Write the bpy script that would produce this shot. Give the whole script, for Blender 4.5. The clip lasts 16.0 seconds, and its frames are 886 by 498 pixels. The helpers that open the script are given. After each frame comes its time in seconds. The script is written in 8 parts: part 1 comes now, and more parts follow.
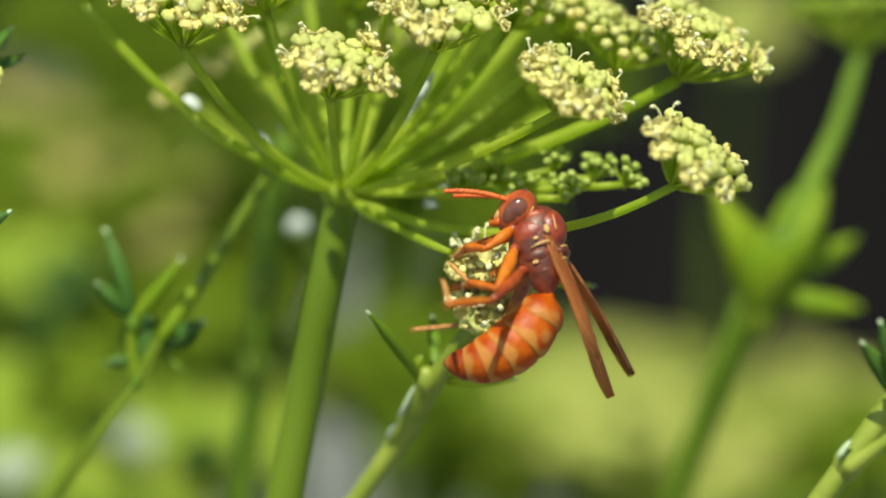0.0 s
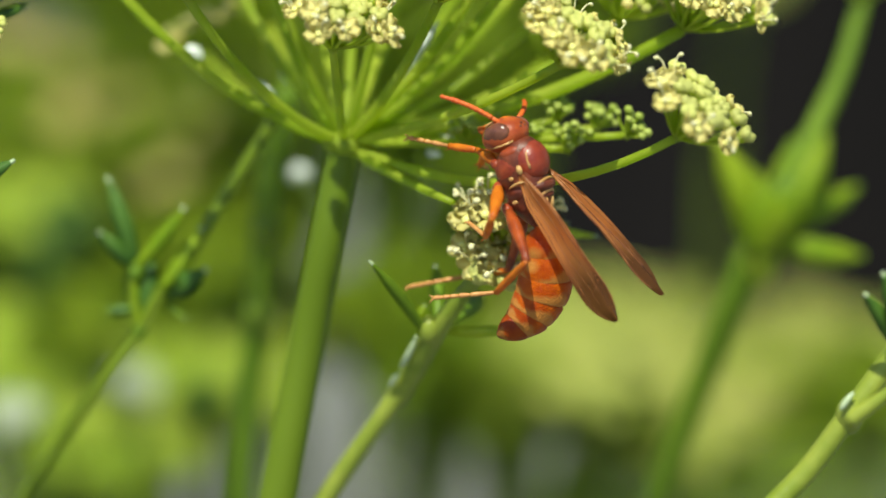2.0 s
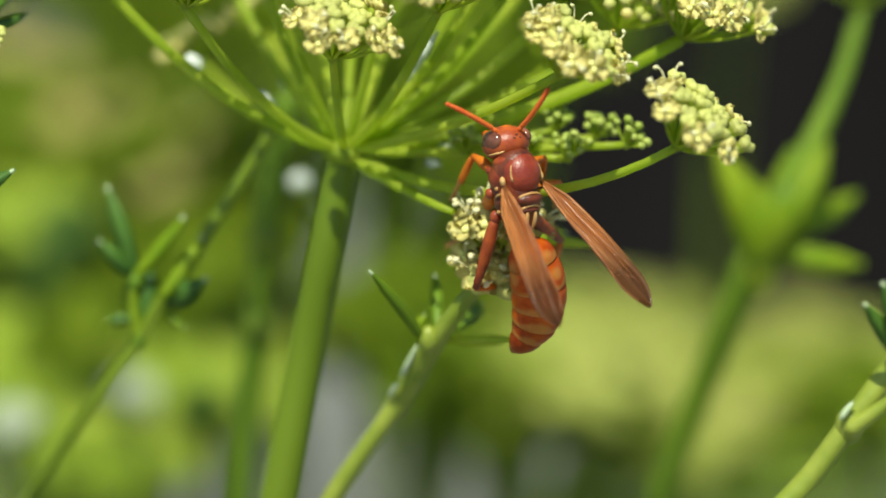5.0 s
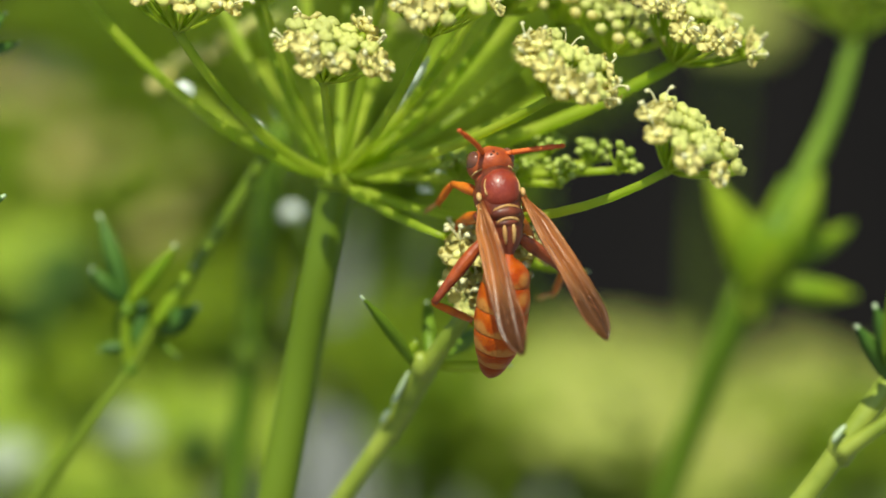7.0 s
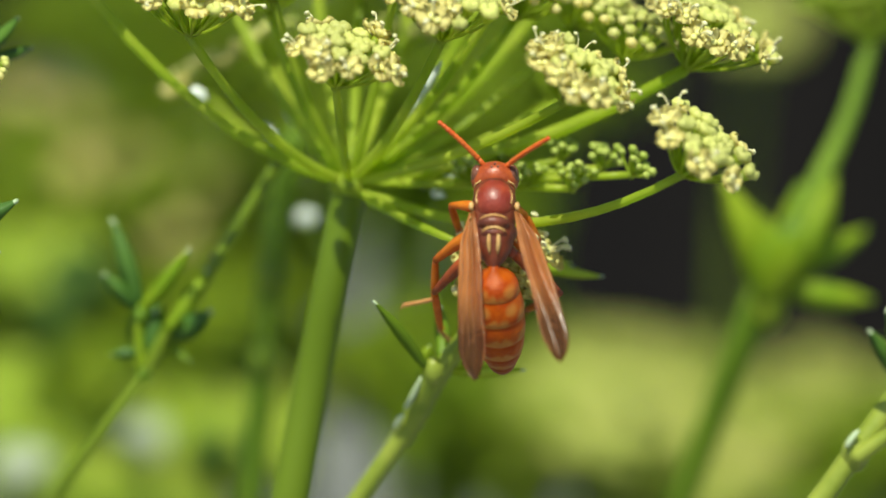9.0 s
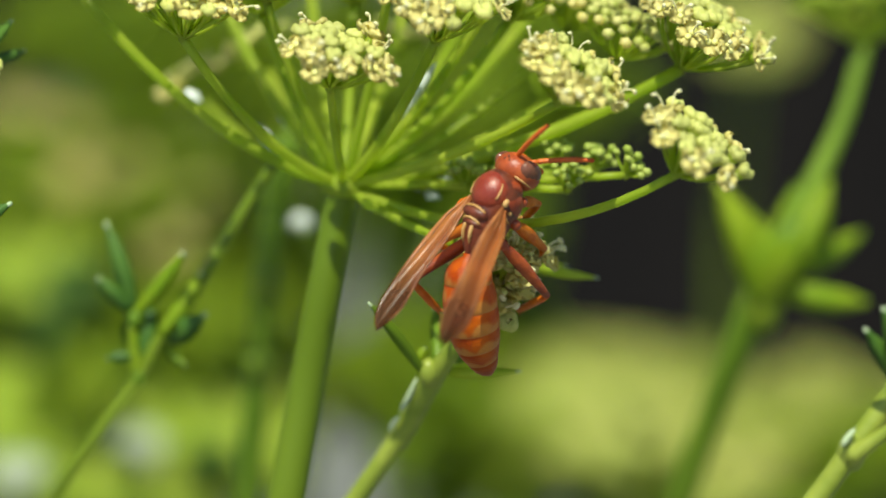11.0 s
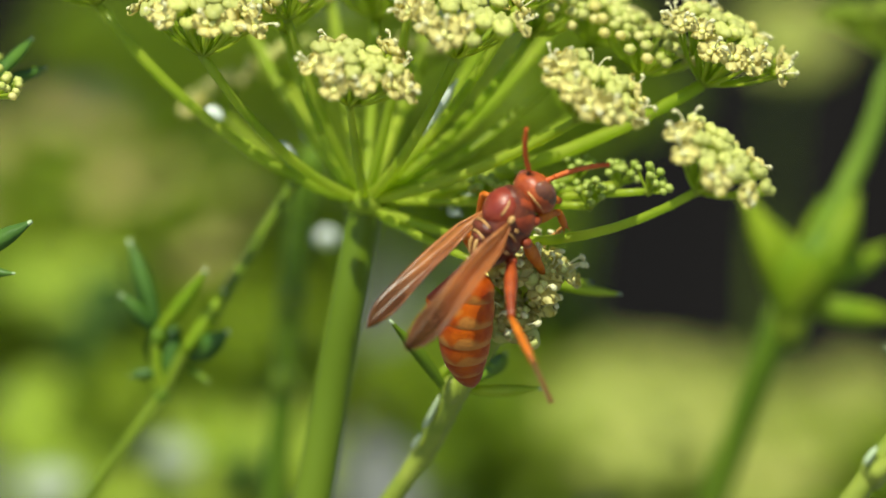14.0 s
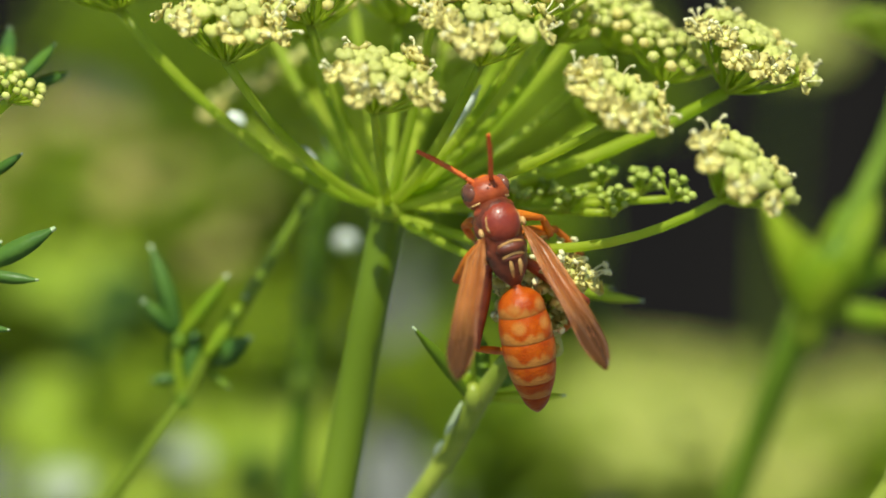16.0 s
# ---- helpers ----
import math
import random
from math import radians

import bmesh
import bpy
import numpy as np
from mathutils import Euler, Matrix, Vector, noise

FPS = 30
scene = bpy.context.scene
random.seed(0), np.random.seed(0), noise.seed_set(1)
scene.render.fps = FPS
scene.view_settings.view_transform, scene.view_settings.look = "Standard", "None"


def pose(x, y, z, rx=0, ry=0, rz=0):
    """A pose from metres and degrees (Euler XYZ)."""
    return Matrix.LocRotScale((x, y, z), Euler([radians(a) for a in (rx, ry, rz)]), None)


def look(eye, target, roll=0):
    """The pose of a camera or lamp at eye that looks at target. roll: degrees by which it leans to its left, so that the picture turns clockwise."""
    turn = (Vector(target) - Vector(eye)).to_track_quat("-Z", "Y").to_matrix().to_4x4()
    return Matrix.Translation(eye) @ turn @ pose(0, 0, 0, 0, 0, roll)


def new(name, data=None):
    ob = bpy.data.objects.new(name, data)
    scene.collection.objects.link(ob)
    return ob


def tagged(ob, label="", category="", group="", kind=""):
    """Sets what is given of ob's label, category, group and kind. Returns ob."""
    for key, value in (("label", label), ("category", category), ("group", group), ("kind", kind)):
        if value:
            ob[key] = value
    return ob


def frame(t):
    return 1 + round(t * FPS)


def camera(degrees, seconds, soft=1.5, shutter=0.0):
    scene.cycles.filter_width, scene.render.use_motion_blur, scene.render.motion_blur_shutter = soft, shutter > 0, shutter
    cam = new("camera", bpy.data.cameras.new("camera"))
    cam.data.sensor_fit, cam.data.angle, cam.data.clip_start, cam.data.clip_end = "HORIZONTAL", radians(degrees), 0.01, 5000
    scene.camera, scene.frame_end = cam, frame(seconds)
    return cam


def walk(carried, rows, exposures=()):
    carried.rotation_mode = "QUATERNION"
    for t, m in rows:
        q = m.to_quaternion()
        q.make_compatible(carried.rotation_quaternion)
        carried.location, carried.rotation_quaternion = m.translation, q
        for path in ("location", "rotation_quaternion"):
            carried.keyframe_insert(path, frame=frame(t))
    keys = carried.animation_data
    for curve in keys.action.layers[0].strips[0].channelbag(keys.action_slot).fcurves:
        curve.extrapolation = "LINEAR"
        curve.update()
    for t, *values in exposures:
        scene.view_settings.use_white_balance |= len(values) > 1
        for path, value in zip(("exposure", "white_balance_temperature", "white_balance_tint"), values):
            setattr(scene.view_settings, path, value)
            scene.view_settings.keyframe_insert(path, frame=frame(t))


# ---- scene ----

# ---- camera ----
# The place is laid out in millimetres from a point among the flowers: right, up and away along the sight line.
PITCH = radians(-15.0)
CENTRE = Vector((0.0, 0.0, 0.80))
RIGHT, UP = Vector((1, 0, 0)), Vector((0, -math.sin(PITCH), math.cos(PITCH)))
AWAY = Vector((0, math.cos(PITCH), math.sin(PITCH)))
DISTANCE = 378.46


def W(u, v, w):
    return CENTRE + (RIGHT * u + UP * v + AWAY * w) * 0.001


def held(yaw, pitch, roll, u, v, w):
    """The hand-held camera: turned right, up and rolled by degrees, shifted by millimetres."""
    turn = Matrix((RIGHT, UP, -AWAY)).transposed().to_4x4()
    shake = Matrix.Rotation(radians(-yaw), 4, "Y") @ Matrix.Rotation(radians(pitch), 4, "X") @ Matrix.Rotation(radians(roll), 4, "Z")
    return Matrix.Translation(W(u, v, w - DISTANCE)) @ turn @ shake


cam = camera(13.0, 16.0, soft=1.6)
cam.data.dof.use_dof = True
cam.data.dof.focus_distance = (DISTANCE - 0.5) * 0.001
cam.data.dof.aperture_fstop = 9.8
cam.data.dof.aperture_blades = 0
walk(cam, [
    (0, held(0.000, 0.000, 0.000, -0.00, 0.00, -0.00)),
    (0.5, held(-0.058, -0.342, 0.041, 0.34, -0.10, 0.01)),
    (1, held(-0.175, -0.873, 0.127, -0.17, 1.23, 0.03)),
    (1.5, held(-0.120, -1.054, 0.133, -0.29, 2.80, 0.40)),
    (2, held(0.063, -0.992, 0.096, -0.72, 1.74, -0.00)),
    (2.5, held(0.001, -0.952, 0.117, -0.63, 1.45, -0.13)),
    (3, held(0.109, -0.783, 0.013, -0.61, 0.40, -0.24)),
    (3.5, held(0.221, -0.791, -0.056, -1.23, 0.88, -0.60)),
    (4, held(0.441, -0.375, -0.086, -0.66, -3.58, -0.37)),
    (4.2, held(0.080, -1.029, 0.067, -0.87, 2.75, -0.23)),
    (6.3, held(0.148, -0.144, 0.075, -0.27, -0.44, 0.83)),
    (6.5, held(0.248, 0.234, -0.041, 0.09, -3.89, 0.27)),
    (7, held(0.077, 0.047, 0.009, 0.04, -1.80, 0.29)),
    (7.5, held(-0.151, 0.367, -0.022, 1.65, -4.40, 0.52)),
    (8, held(0.032, 0.262, 0.118, -0.48, -2.97, 1.81)),
    (8.5, held(0.038, 0.235, 0.068, -0.60, -3.05, 0.97)),
    (8.7, held(-0.170, 0.138, 0.071, 0.33, -1.98, 0.76)),
    (10.8, held(-0.519, 0.270, -0.174, 2.99, -2.62, 2.24)),
    (11, held(-0.265, 0.478, -0.238, 1.60, -4.09, 1.57)),
    (11.5, held(-0.456, 0.229, -0.047, 1.78, -1.64, 1.73)),
    (12, held(0.036, 1.381, -0.228, 2.93, -13.31, 1.42)),
    (12.5, held(-0.076, 1.224, -0.227, 2.48, -11.50, 2.13)),
    (13, held(0.167, 2.100, -0.345, 0.78, -19.00, 1.61)),
    (13.5, held(-0.180, 0.852, -0.574, -1.42, -4.65, 0.43)),
    (14, held(-1.092, 0.434, -0.409, 5.01, -2.08, 3.03)),
    (14.5, held(-0.550, 0.178, -0.142, 0.09, 0.60, 2.07)),
    (15, held(-0.926, 0.004, -0.060, -0.08, 3.20, 2.66)),
    (15.5, held(-0.693, 0.261, -0.230, -0.20, -0.54, 2.11)),
    (16, held(-0.981, 0.209, -0.316, 1.99, 0.13, 2.91)),
], exposures=[(0.0, 0.06, 6700, -3), (16.0, 0.06, 6700, -3)])

# ---- daylight ----
SUN_UP, SUN_SIDE = 64.0, 194.0     # elevation, azimuth from +y towards +x
world = bpy.data.worlds.new("sky")
scene.world = world
world.use_nodes = True
sky = world.node_tree.nodes.new("ShaderNodeTexSky")
sky.sky_type, sky.sun_disc = "NISHITA", False
sky.sun_elevation, sky.sun_rotation = radians(SUN_UP), radians(SUN_SIDE)
background = world.node_tree.nodes["Background"]
background.inputs["Strength"].default_value = 0.12
world.node_tree.links.new(sky.outputs[0], background.inputs["Color"])
sun = new("sun", bpy.data.lights.new("sun", "SUN"))
sun.data.energy, sun.data.angle, sun.data.color = 5.4, radians(0.5), (1.0, 0.95, 0.86)
a, e = radians(SUN_SIDE), radians(SUN_UP)
sun.matrix_world = look((math.sin(a) * math.cos(e) * 5, math.cos(a) * math.cos(e) * 5, math.sin(e) * 5 + 0.8), CENTRE)

# ---- materials ----
def material(name, base, second, rough=0.5, scale=400.0, stretch=(1, 1, 1), bump=0.15, glow=0.0, fine=1800.0, coat=0.0, weight=0.0, third=None, spread=0.0):
    """A surface with two colours mixed by noise at two scales, with fine relief. glow: light let through (leaves)."""
    m = bpy.data.materials.new(name)
    m.use_nodes = True
    nodes, links = m.node_tree.nodes, m.node_tree.links
    p = nodes["Principled BSDF"]
    coord, mapping = nodes.new("ShaderNodeTexCoord"), nodes.new("ShaderNodeMapping")
    mapping.inputs["Scale"].default_value = stretch
    links.new(coord.outputs["Object"], mapping.inputs["Vector"])
    broad, grain = nodes.new("ShaderNodeTexNoise"), nodes.new("ShaderNodeTexNoise")
    broad.inputs["Scale"].default_value, grain.inputs["Scale"].default_value = scale, fine
    broad.inputs["Detail"].default_value = 3.0
    for n in (broad, grain):
        links.new(mapping.outputs[0], n.inputs["Vector"])
    ramp = nodes.new("ShaderNodeMapRange")
    ramp.inputs["From Min"].default_value, ramp.inputs["From Max"].default_value = 0.35, 0.65
    links.new(broad.outputs["Fac"], ramp.inputs["Value"])
    mix = nodes.new("ShaderNodeMix")
    mix.data_type = "RGBA"
    mix.inputs["A"].default_value, mix.inputs["B"].default_value = (*base, 1), (*second, 1)
    links.new(ramp.outputs[0], mix.inputs["Factor"])
    colour = mix.outputs["Result"]
    if spread:
        info, hue = nodes.new("ShaderNodeObjectInfo"), nodes.new("ShaderNodeHueSaturation")
        vary = nodes.new("ShaderNodeMapRange")
        vary.inputs["To Min"].default_value, vary.inputs["To Max"].default_value = 1 - spread, 1 + spread
        links.new(info.outputs["Random"], vary.inputs["Value"])
        links.new(vary.outputs[0], hue.inputs["Value"])
        links.new(colour, hue.inputs["Color"])
        colour = hue.outputs[0]
    if third is not None:
        speck = nodes.new("ShaderNodeMix")
        speck.data_type = "RGBA"
        speck.inputs["B"].default_value = (*third, 1)
        gate = nodes.new("ShaderNodeMapRange")
        gate.inputs["From Min"].default_value, gate.inputs["From Max"].default_value = 0.56, 0.7
        links.new(grain.outputs["Fac"], gate.inputs["Value"])
        links.new(gate.outputs[0], speck.inputs["Factor"])
        links.new(colour, speck.inputs["A"])
        colour = speck.outputs["Result"]
    links.new(colour, p.inputs["Base Color"])
    p.inputs["Roughness"].default_value = rough
    p.inputs["Coat Weight"].default_value = coat
    p.inputs["Coat Roughness"].default_value = 0.15
    b = nodes.new("ShaderNodeBump")
    b.inputs["Strength"].default_value, b.inputs["Distance"].default_value = bump, 0.0002
    links.new(grain.outputs["Fac"], b.inputs["Height"])
    links.new(b.outputs[0], p.inputs["Normal"])
    if glow:
        through_leaf, blend = nodes.new("ShaderNodeBsdfTranslucent"), nodes.new("ShaderNodeMixShader")
        links.new(colour, through_leaf.inputs["Color"])
        blend.inputs[0].default_value = glow
        links.new(p.outputs[0], blend.inputs[1])
        links.new(through_leaf.outputs[0], blend.inputs[2])
        links.new(blend.outputs[0], nodes["Material Output"].inputs["Surface"])
    return m


STEM = material("stem_green", (0.145, 0.23, 0.010), (0.21, 0.295, 0.016), 0.42, 60, (1, 1, 0.15), 0.12, 0.3, 2500)
RAY = material("ray_green", (0.46, 0.60, 0.045), (0.66, 0.75, 0.11), 0.33, 120, (1, 1, 1), 0.12, 0.68, 2500)
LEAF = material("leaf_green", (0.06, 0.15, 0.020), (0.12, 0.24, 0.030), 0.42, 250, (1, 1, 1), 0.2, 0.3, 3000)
# brighter copy of the leaf green, for leaves meant to look sunlit
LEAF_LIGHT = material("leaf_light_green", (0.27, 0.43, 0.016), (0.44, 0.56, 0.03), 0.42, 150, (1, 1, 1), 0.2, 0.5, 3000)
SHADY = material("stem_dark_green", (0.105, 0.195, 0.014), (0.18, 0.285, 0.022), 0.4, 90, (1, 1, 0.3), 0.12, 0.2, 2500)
SHADY.node_tree.nodes["Principled BSDF"].inputs["Specular IOR Level"].default_value = 0.2
GRASS = material("grass_yellow_green", (0.115, 0.225, 0.014), (0.43, 0.51, 0.05), 0.5, 5, (1, 1, 1), 0.2, 0.3, 40)
TIP = material("leaf_tip_pale", (0.38, 0.48, 0.26), (0.50, 0.58, 0.36), 0.4, 900)
BUD = material("bud_pale_green", (0.50, 0.56, 0.10), (0.80, 0.76, 0.28), 0.5, 900, (1, 1, 1), 0.2, 0.3, 4000, spread=0.15)
BUD_GREEN = material("bud_green", (0.36, 0.47, 0.06), (0.55, 0.62, 0.15), 0.5, 900, (1, 1, 1), 0.2, 0.3, 4000)
PALE = material("pale_white_green_flower", (0.36, 0.42, 0.26), (0.46, 0.50, 0.36), 0.5, 500, glow=0.2)
BUD_FAR = material("bud_yellow_green", (0.30, 0.36, 0.045), (0.52, 0.53, 0.13), 0.5, 120, (1, 1, 1), 0.2, 0.3, 4000)
BUD_LIME = material("bud_lime_green", (0.25, 0.37, 0.016), (0.42, 0.51, 0.05), 0.5, 120, (1, 1, 1), 0.2, 0.3, 4000)
PETAL = material("petal_cream_yellow", (0.86, 0.77, 0.25), (0.90, 0.83, 0.38), 0.5, 800, (1, 1, 1), 0.15, 0.45, 3000, spread=0.08)
DISC = material("flower_disc_yellow", (0.80, 0.74, 0.24), (0.74, 0.74, 0.26), 0.35, 1500)
STAMEN = material("stamen_white", (0.84, 0.79, 0.42), (0.86, 0.82, 0.52), 0.4, 2000, glow=0.2)
# silvery white for painted gleams, and for the seed head
SILVERY = material("silvery_white", (0.75, 0.82, 0.72), (0.85, 0.88, 0.82), 0.25, 300, glow=0.2)
SOIL = material("garden_soil", (0.095, 0.095, 0.085), (0.17, 0.175, 0.16), 0.95, 9, (1, 1, 1), 0.8, 0, 60, third=(0.24, 0.25, 0.24))
# near-black boards with very little specular reflection
FENCE = material("near_black_wood", (0.009, 0.008, 0.009), (0.018, 0.015, 0.014), 0.95, 6, (1, 1, 0.08), 0.4, 0, 90)
FENCE.node_tree.nodes["Principled BSDF"].inputs["Specular IOR Level"].default_value = 0.1


SHEATH = material("sheathed_stem_green", (0.26, 0.34, 0.035), (0.40, 0.46, 0.07), 0.36, 260, (1, 1, 1), 0.25, 0.3, 1800)
BUD_TAN = material("bud_tan_yellow", (0.52, 0.46, 0.12), (0.72, 0.64, 0.24), 0.5, 120, (1, 1, 1), 0.2, 0.3, 4000)


# ---- building helpers ----
def thing(name, base, label, category, group="", kind=""):
    ob = new(name)
    ob.location = base
    ob.empty_display_size = 0.01
    return tagged(ob, label, category, group, kind)


def origin_of(ob):
    p = Vector((0, 0, 0))
    while ob is not None:
        p += ob.location
        ob = ob.parent
    return p


def finish(name, bm, mats, smooth=True):
    me = bpy.data.meshes.new(name)
    bmesh.ops.recalc_face_normals(bm, faces=bm.faces[:])
    bm.to_mesh(me)
    bm.free()
    for m in mats if isinstance(mats, (list, tuple)) else [mats]:
        me.materials.append(m)
    for p in me.polygons:
        p.use_smooth = smooth
    return me


def part(name, bm, mats, parent, label="", at=None, smooth=True):
    """Links a bmesh, drawn in world metres, as one mesh object under a thing or part. at: its own origin in the world."""
    base = origin_of(parent)
    at = Vector(at) if at is not None else base
    bmesh.ops.translate(bm, verts=bm.verts[:], vec=-at)
    ob = new(name, finish(name, bm, mats, smooth))
    ob.parent, ob.location = parent, at - base
    return tagged(ob, label)


def tube(bm, pts, radii, n=8, mat=0, cap=True, ribs=0.0):
    """A round stalk along points."""
    pts = [Vector(p) for p in pts]
    rings, side = [], None
    for i, p in enumerate(pts):
        d = (pts[min(i + 1, len(pts) - 1)] - pts[max(i - 1, 0)]).normalized()
        if side is None:
            side = d.orthogonal().normalized()
        side = (side - d * side.dot(d)).normalized()
        up = d.cross(side)
        r = radii[i] if isinstance(radii, (list, tuple)) else radii
        ring = []
        for k in range(n):
            a = 2 * math.pi * k / n
            q = r * (1 + (ribs if k % 2 else -ribs))
            ring.append(bm.verts.new(p + side * (math.cos(a) * q) + up * (math.sin(a) * q)))
        rings.append(ring)
    faces = []
    for a, b in zip(rings, rings[1:]):
        for k in range(n):
            faces.append(bm.faces.new((a[k], a[(k + 1) % n], b[(k + 1) % n], b[k])))
    if cap:
        faces.append(bm.faces.new(rings[0][::-1]))
        faces.append(bm.faces.new(rings[-1]))
    for f in faces:
        f.material_index = mat
    return rings


def bend(a, b, c, n=10):
    """Points on the arc from a by the control b to c."""
    a, b, c = Vector(a), Vector(b), Vector(c)
    return [a * (1 - t) ** 2 + b * 2 * t * (1 - t) + c * t * t for t in (i / n for i in range(n + 1))]


def spline(pts, n=6):
    """Catmull-Rom points through a few marks."""
    p = [Vector(q) for q in pts]
    p = [p[0] * 2 - p[1]] + p + [p[-1] * 2 - p[-2]]
    out = []
    for i in range(1, len(p) - 2):
        for k in range(n):
            t = k / n
            out.append(0.5 * (2 * p[i] + (p[i + 1] - p[i - 1]) * t + (2 * p[i - 1] - 5 * p[i] + 4 * p[i + 1] - p[i + 2]) * t * t
                              + (3 * p[i] - p[i - 1] - 3 * p[i + 1] + p[i + 2]) * t ** 3))
    return out + [p[-2]]


def ball(bm, centre, r, mat=0, sub=1, squash=(1, 1, 1), turn=None):
    made = bmesh.ops.create_icosphere(bm, subdivisions=sub, radius=1.0)["verts"]
    for v in made:
        q = Vector((v.co.x * squash[0], v.co.y * squash[1], v.co.z * squash[2])) * r
        v.co = Vector(centre) + (turn @ q if turn is not None else q)
    for f in {f for v in made for f in v.link_faces}:
        f.material_index = mat
    return made


def leaflet(bm, base, tip, width, curve=0.12, mat=0, tip_mat=None, facing=None):
    """A narrow, slightly folded leaflet with thickness; its point may be pale."""
    base, tip = Vector(base), Vector(tip)
    d = tip - base
    face = Vector(facing) if facing is not None else -AWAY
    side = d.cross(face).normalized()
    nor = side.cross(d).normalized()
    n, rows = 8, []
    for i in range(n + 1):
        t = i / n if i < n - 1 else (0.95 if i == n - 1 else 1.0)
        wd = width * 0.5 * (0.25 + 0.75 * math.sin(math.pi * min(1, t * 0.86 + 0.10))) * (1 if t < 0.9 else 0.6)
        p = base + d * t + nor * (d.length * curve * math.sin(math.pi * t)) + side * (d.length * curve * 0.4 * math.sin(math.pi * t))
        th = width * 0.10
        rows.append([bm.verts.new(p - side * wd + nor * wd * 0.35), bm.verts.new(p - nor * th + nor * 0.0), bm.verts.new(p + side * wd + nor * wd * 0.35),
                     bm.verts.new(p + nor * th)])
    for i in range(n):
        for k in range(4):
            f = bm.faces.new((rows[i][k], rows[i][(k + 1) % 4], rows[i + 1][(k + 1) % 4], rows[i + 1][k]))
            f.material_index = tip_mat if (tip_mat is not None and i >= n - 1) else mat
    bm.faces.new(rows[0][::-1]).material_index = mat
    bm.faces.new(rows[-1]).material_index = tip_mat if tip_mat is not None else mat


# ---- ground and fence ----
def build_ground():
    bm = bmesh.new()
    bmesh.ops.create_grid(bm, x_segments=60, y_segments=60, size=4.0)
    for v in bm.verts:
        v.co.z = noise.noise(v.co * 1.7) * 0.025 + noise.noise(v.co * 6.0) * 0.008
        v.co.y += 2.0
    far = [(-600, -600), (600, -600), (600, 600), (-600, 600)]
    ring = [bm.verts.new((x, y, -0.02)) for x, y in far]
    edges = [[v for v in bm.verts if v not in ring and abs(v.co.y + 2) < 1e-3], [v for v in bm.verts if v not in ring and abs(v.co.x - 4) < 1e-3],
             [v for v in bm.verts if v not in ring and abs(v.co.y - 6) < 1e-3], [v for v in bm.verts if v not in ring and abs(v.co.x + 4) < 1e-3]]
    edges[0].sort(key=lambda v: v.co.x)
    edges[1].sort(key=lambda v: v.co.y)
    edges[2].sort(key=lambda v: -v.co.x)
    edges[3].sort(key=lambda v: -v.co.y)
    for k in range(4):
        bm.faces.new([ring[k], ring[(k + 1) % 4]] + edges[k][::-1])
    ob = new("ground", finish("ground", bm, SOIL))
    tagged(ob, "grey-brown dry garden soil with small stones", "ground", kind="structure")


def build_fence(x0, count, y, label):
    """Upright dark boards, lapped over one another, on two rails."""
    fence = thing("fence", (x0 + count * 0.075, y, 0), label, "fence", "dark board fences")
    rng = random.Random(int(y * 100))
    for i in range(count):
        x = x0 + i * 0.15
        bm = bmesh.new()
        bmesh.ops.create_cube(bm, size=1.0)
        bmesh.ops.scale(bm, verts=bm.verts, vec=(0.168, 0.02, 1.6))
        bmesh.ops.bevel(bm, geom=bm.edges[:], offset=0.003, segments=1, affect="EDGES")
        bmesh.ops.translate(bm, verts=bm.verts, vec=(x, y + (0.0 if i % 2 else 0.022) + rng.uniform(-0.001, 0.001), 0.80))
        part("board", bm, FENCE, fence, at=(x, y, 0.0), smooth=False)
    for z in (0.35, 1.35):
        bm = bmesh.new()
        bmesh.ops.create_cube(bm, size=1.0)
        bmesh.ops.scale(bm, verts=bm.verts, vec=(count * 0.15, 0.04, 0.08))
        bmesh.ops.translate(bm, verts=bm.verts, vec=(x0 + (count - 1) * 0.075, y + 0.055, z))
        part("rail", bm, FENCE, fence, smooth=False)


def build_grass():
    """A strip of grass along the bed: thousands of blades."""
    rng = random.Random(8)
    bm = bmesh.new()
    for i in range(20000):
        x = rng.uniform(-1.1, -0.235) if i % 3 else rng.uniform(0.12, 1.0)
        y, h, a = rng.uniform(1.4, 3.58 if i % 3 else 2.2), rng.uniform(0.02, 0.06), rng.uniform(0, 6.28)
        if i % 3:
            x += noise.noise(Vector((0.5, y * 1.9, 3.0))) * 0.25 if x < -0.45 else 0.0
        else:
            y += noise.noise(Vector((x * 2.3, 7.0, 1.0))) * 0.35
        if noise.noise(Vector((x * 4.0, y * 4.0, 5.0))) < -0.12:
            continue
        d, lean = Vector((math.cos(a), math.sin(a), 0)) * 0.0035, Vector((rng.uniform(-1, 1), rng.uniform(-1, 1), 0)) * h * 0.4
        o = Vector((x, y, noise.noise(Vector((x, y - 2.0, 0)) * 1.7) * 0.02 - 0.012))
        v = [bm.verts.new(p) for p in (o - d, o + d, o + d * 0.7 + lean * 0.4 + Vector((0, 0, h * 0.6)), o + lean + Vector((0, 0, h)), o - d * 0.7 + lean * 0.4 + Vector((0, 0, h * 0.6)))]
        bm.faces.new(v)
    ob = new("grass", finish("grass", bm, GRASS, False))
    tagged(ob, "sunlit yellow-green grass along the fence", "grass", kind="stuff")


build_ground()
build_fence(0.055, 14, 2.45, "near-black board fence close behind the flower bed")
build_fence(-2.36, 15, 3.62, "near-black board fence set back behind the grass")
build_grass()


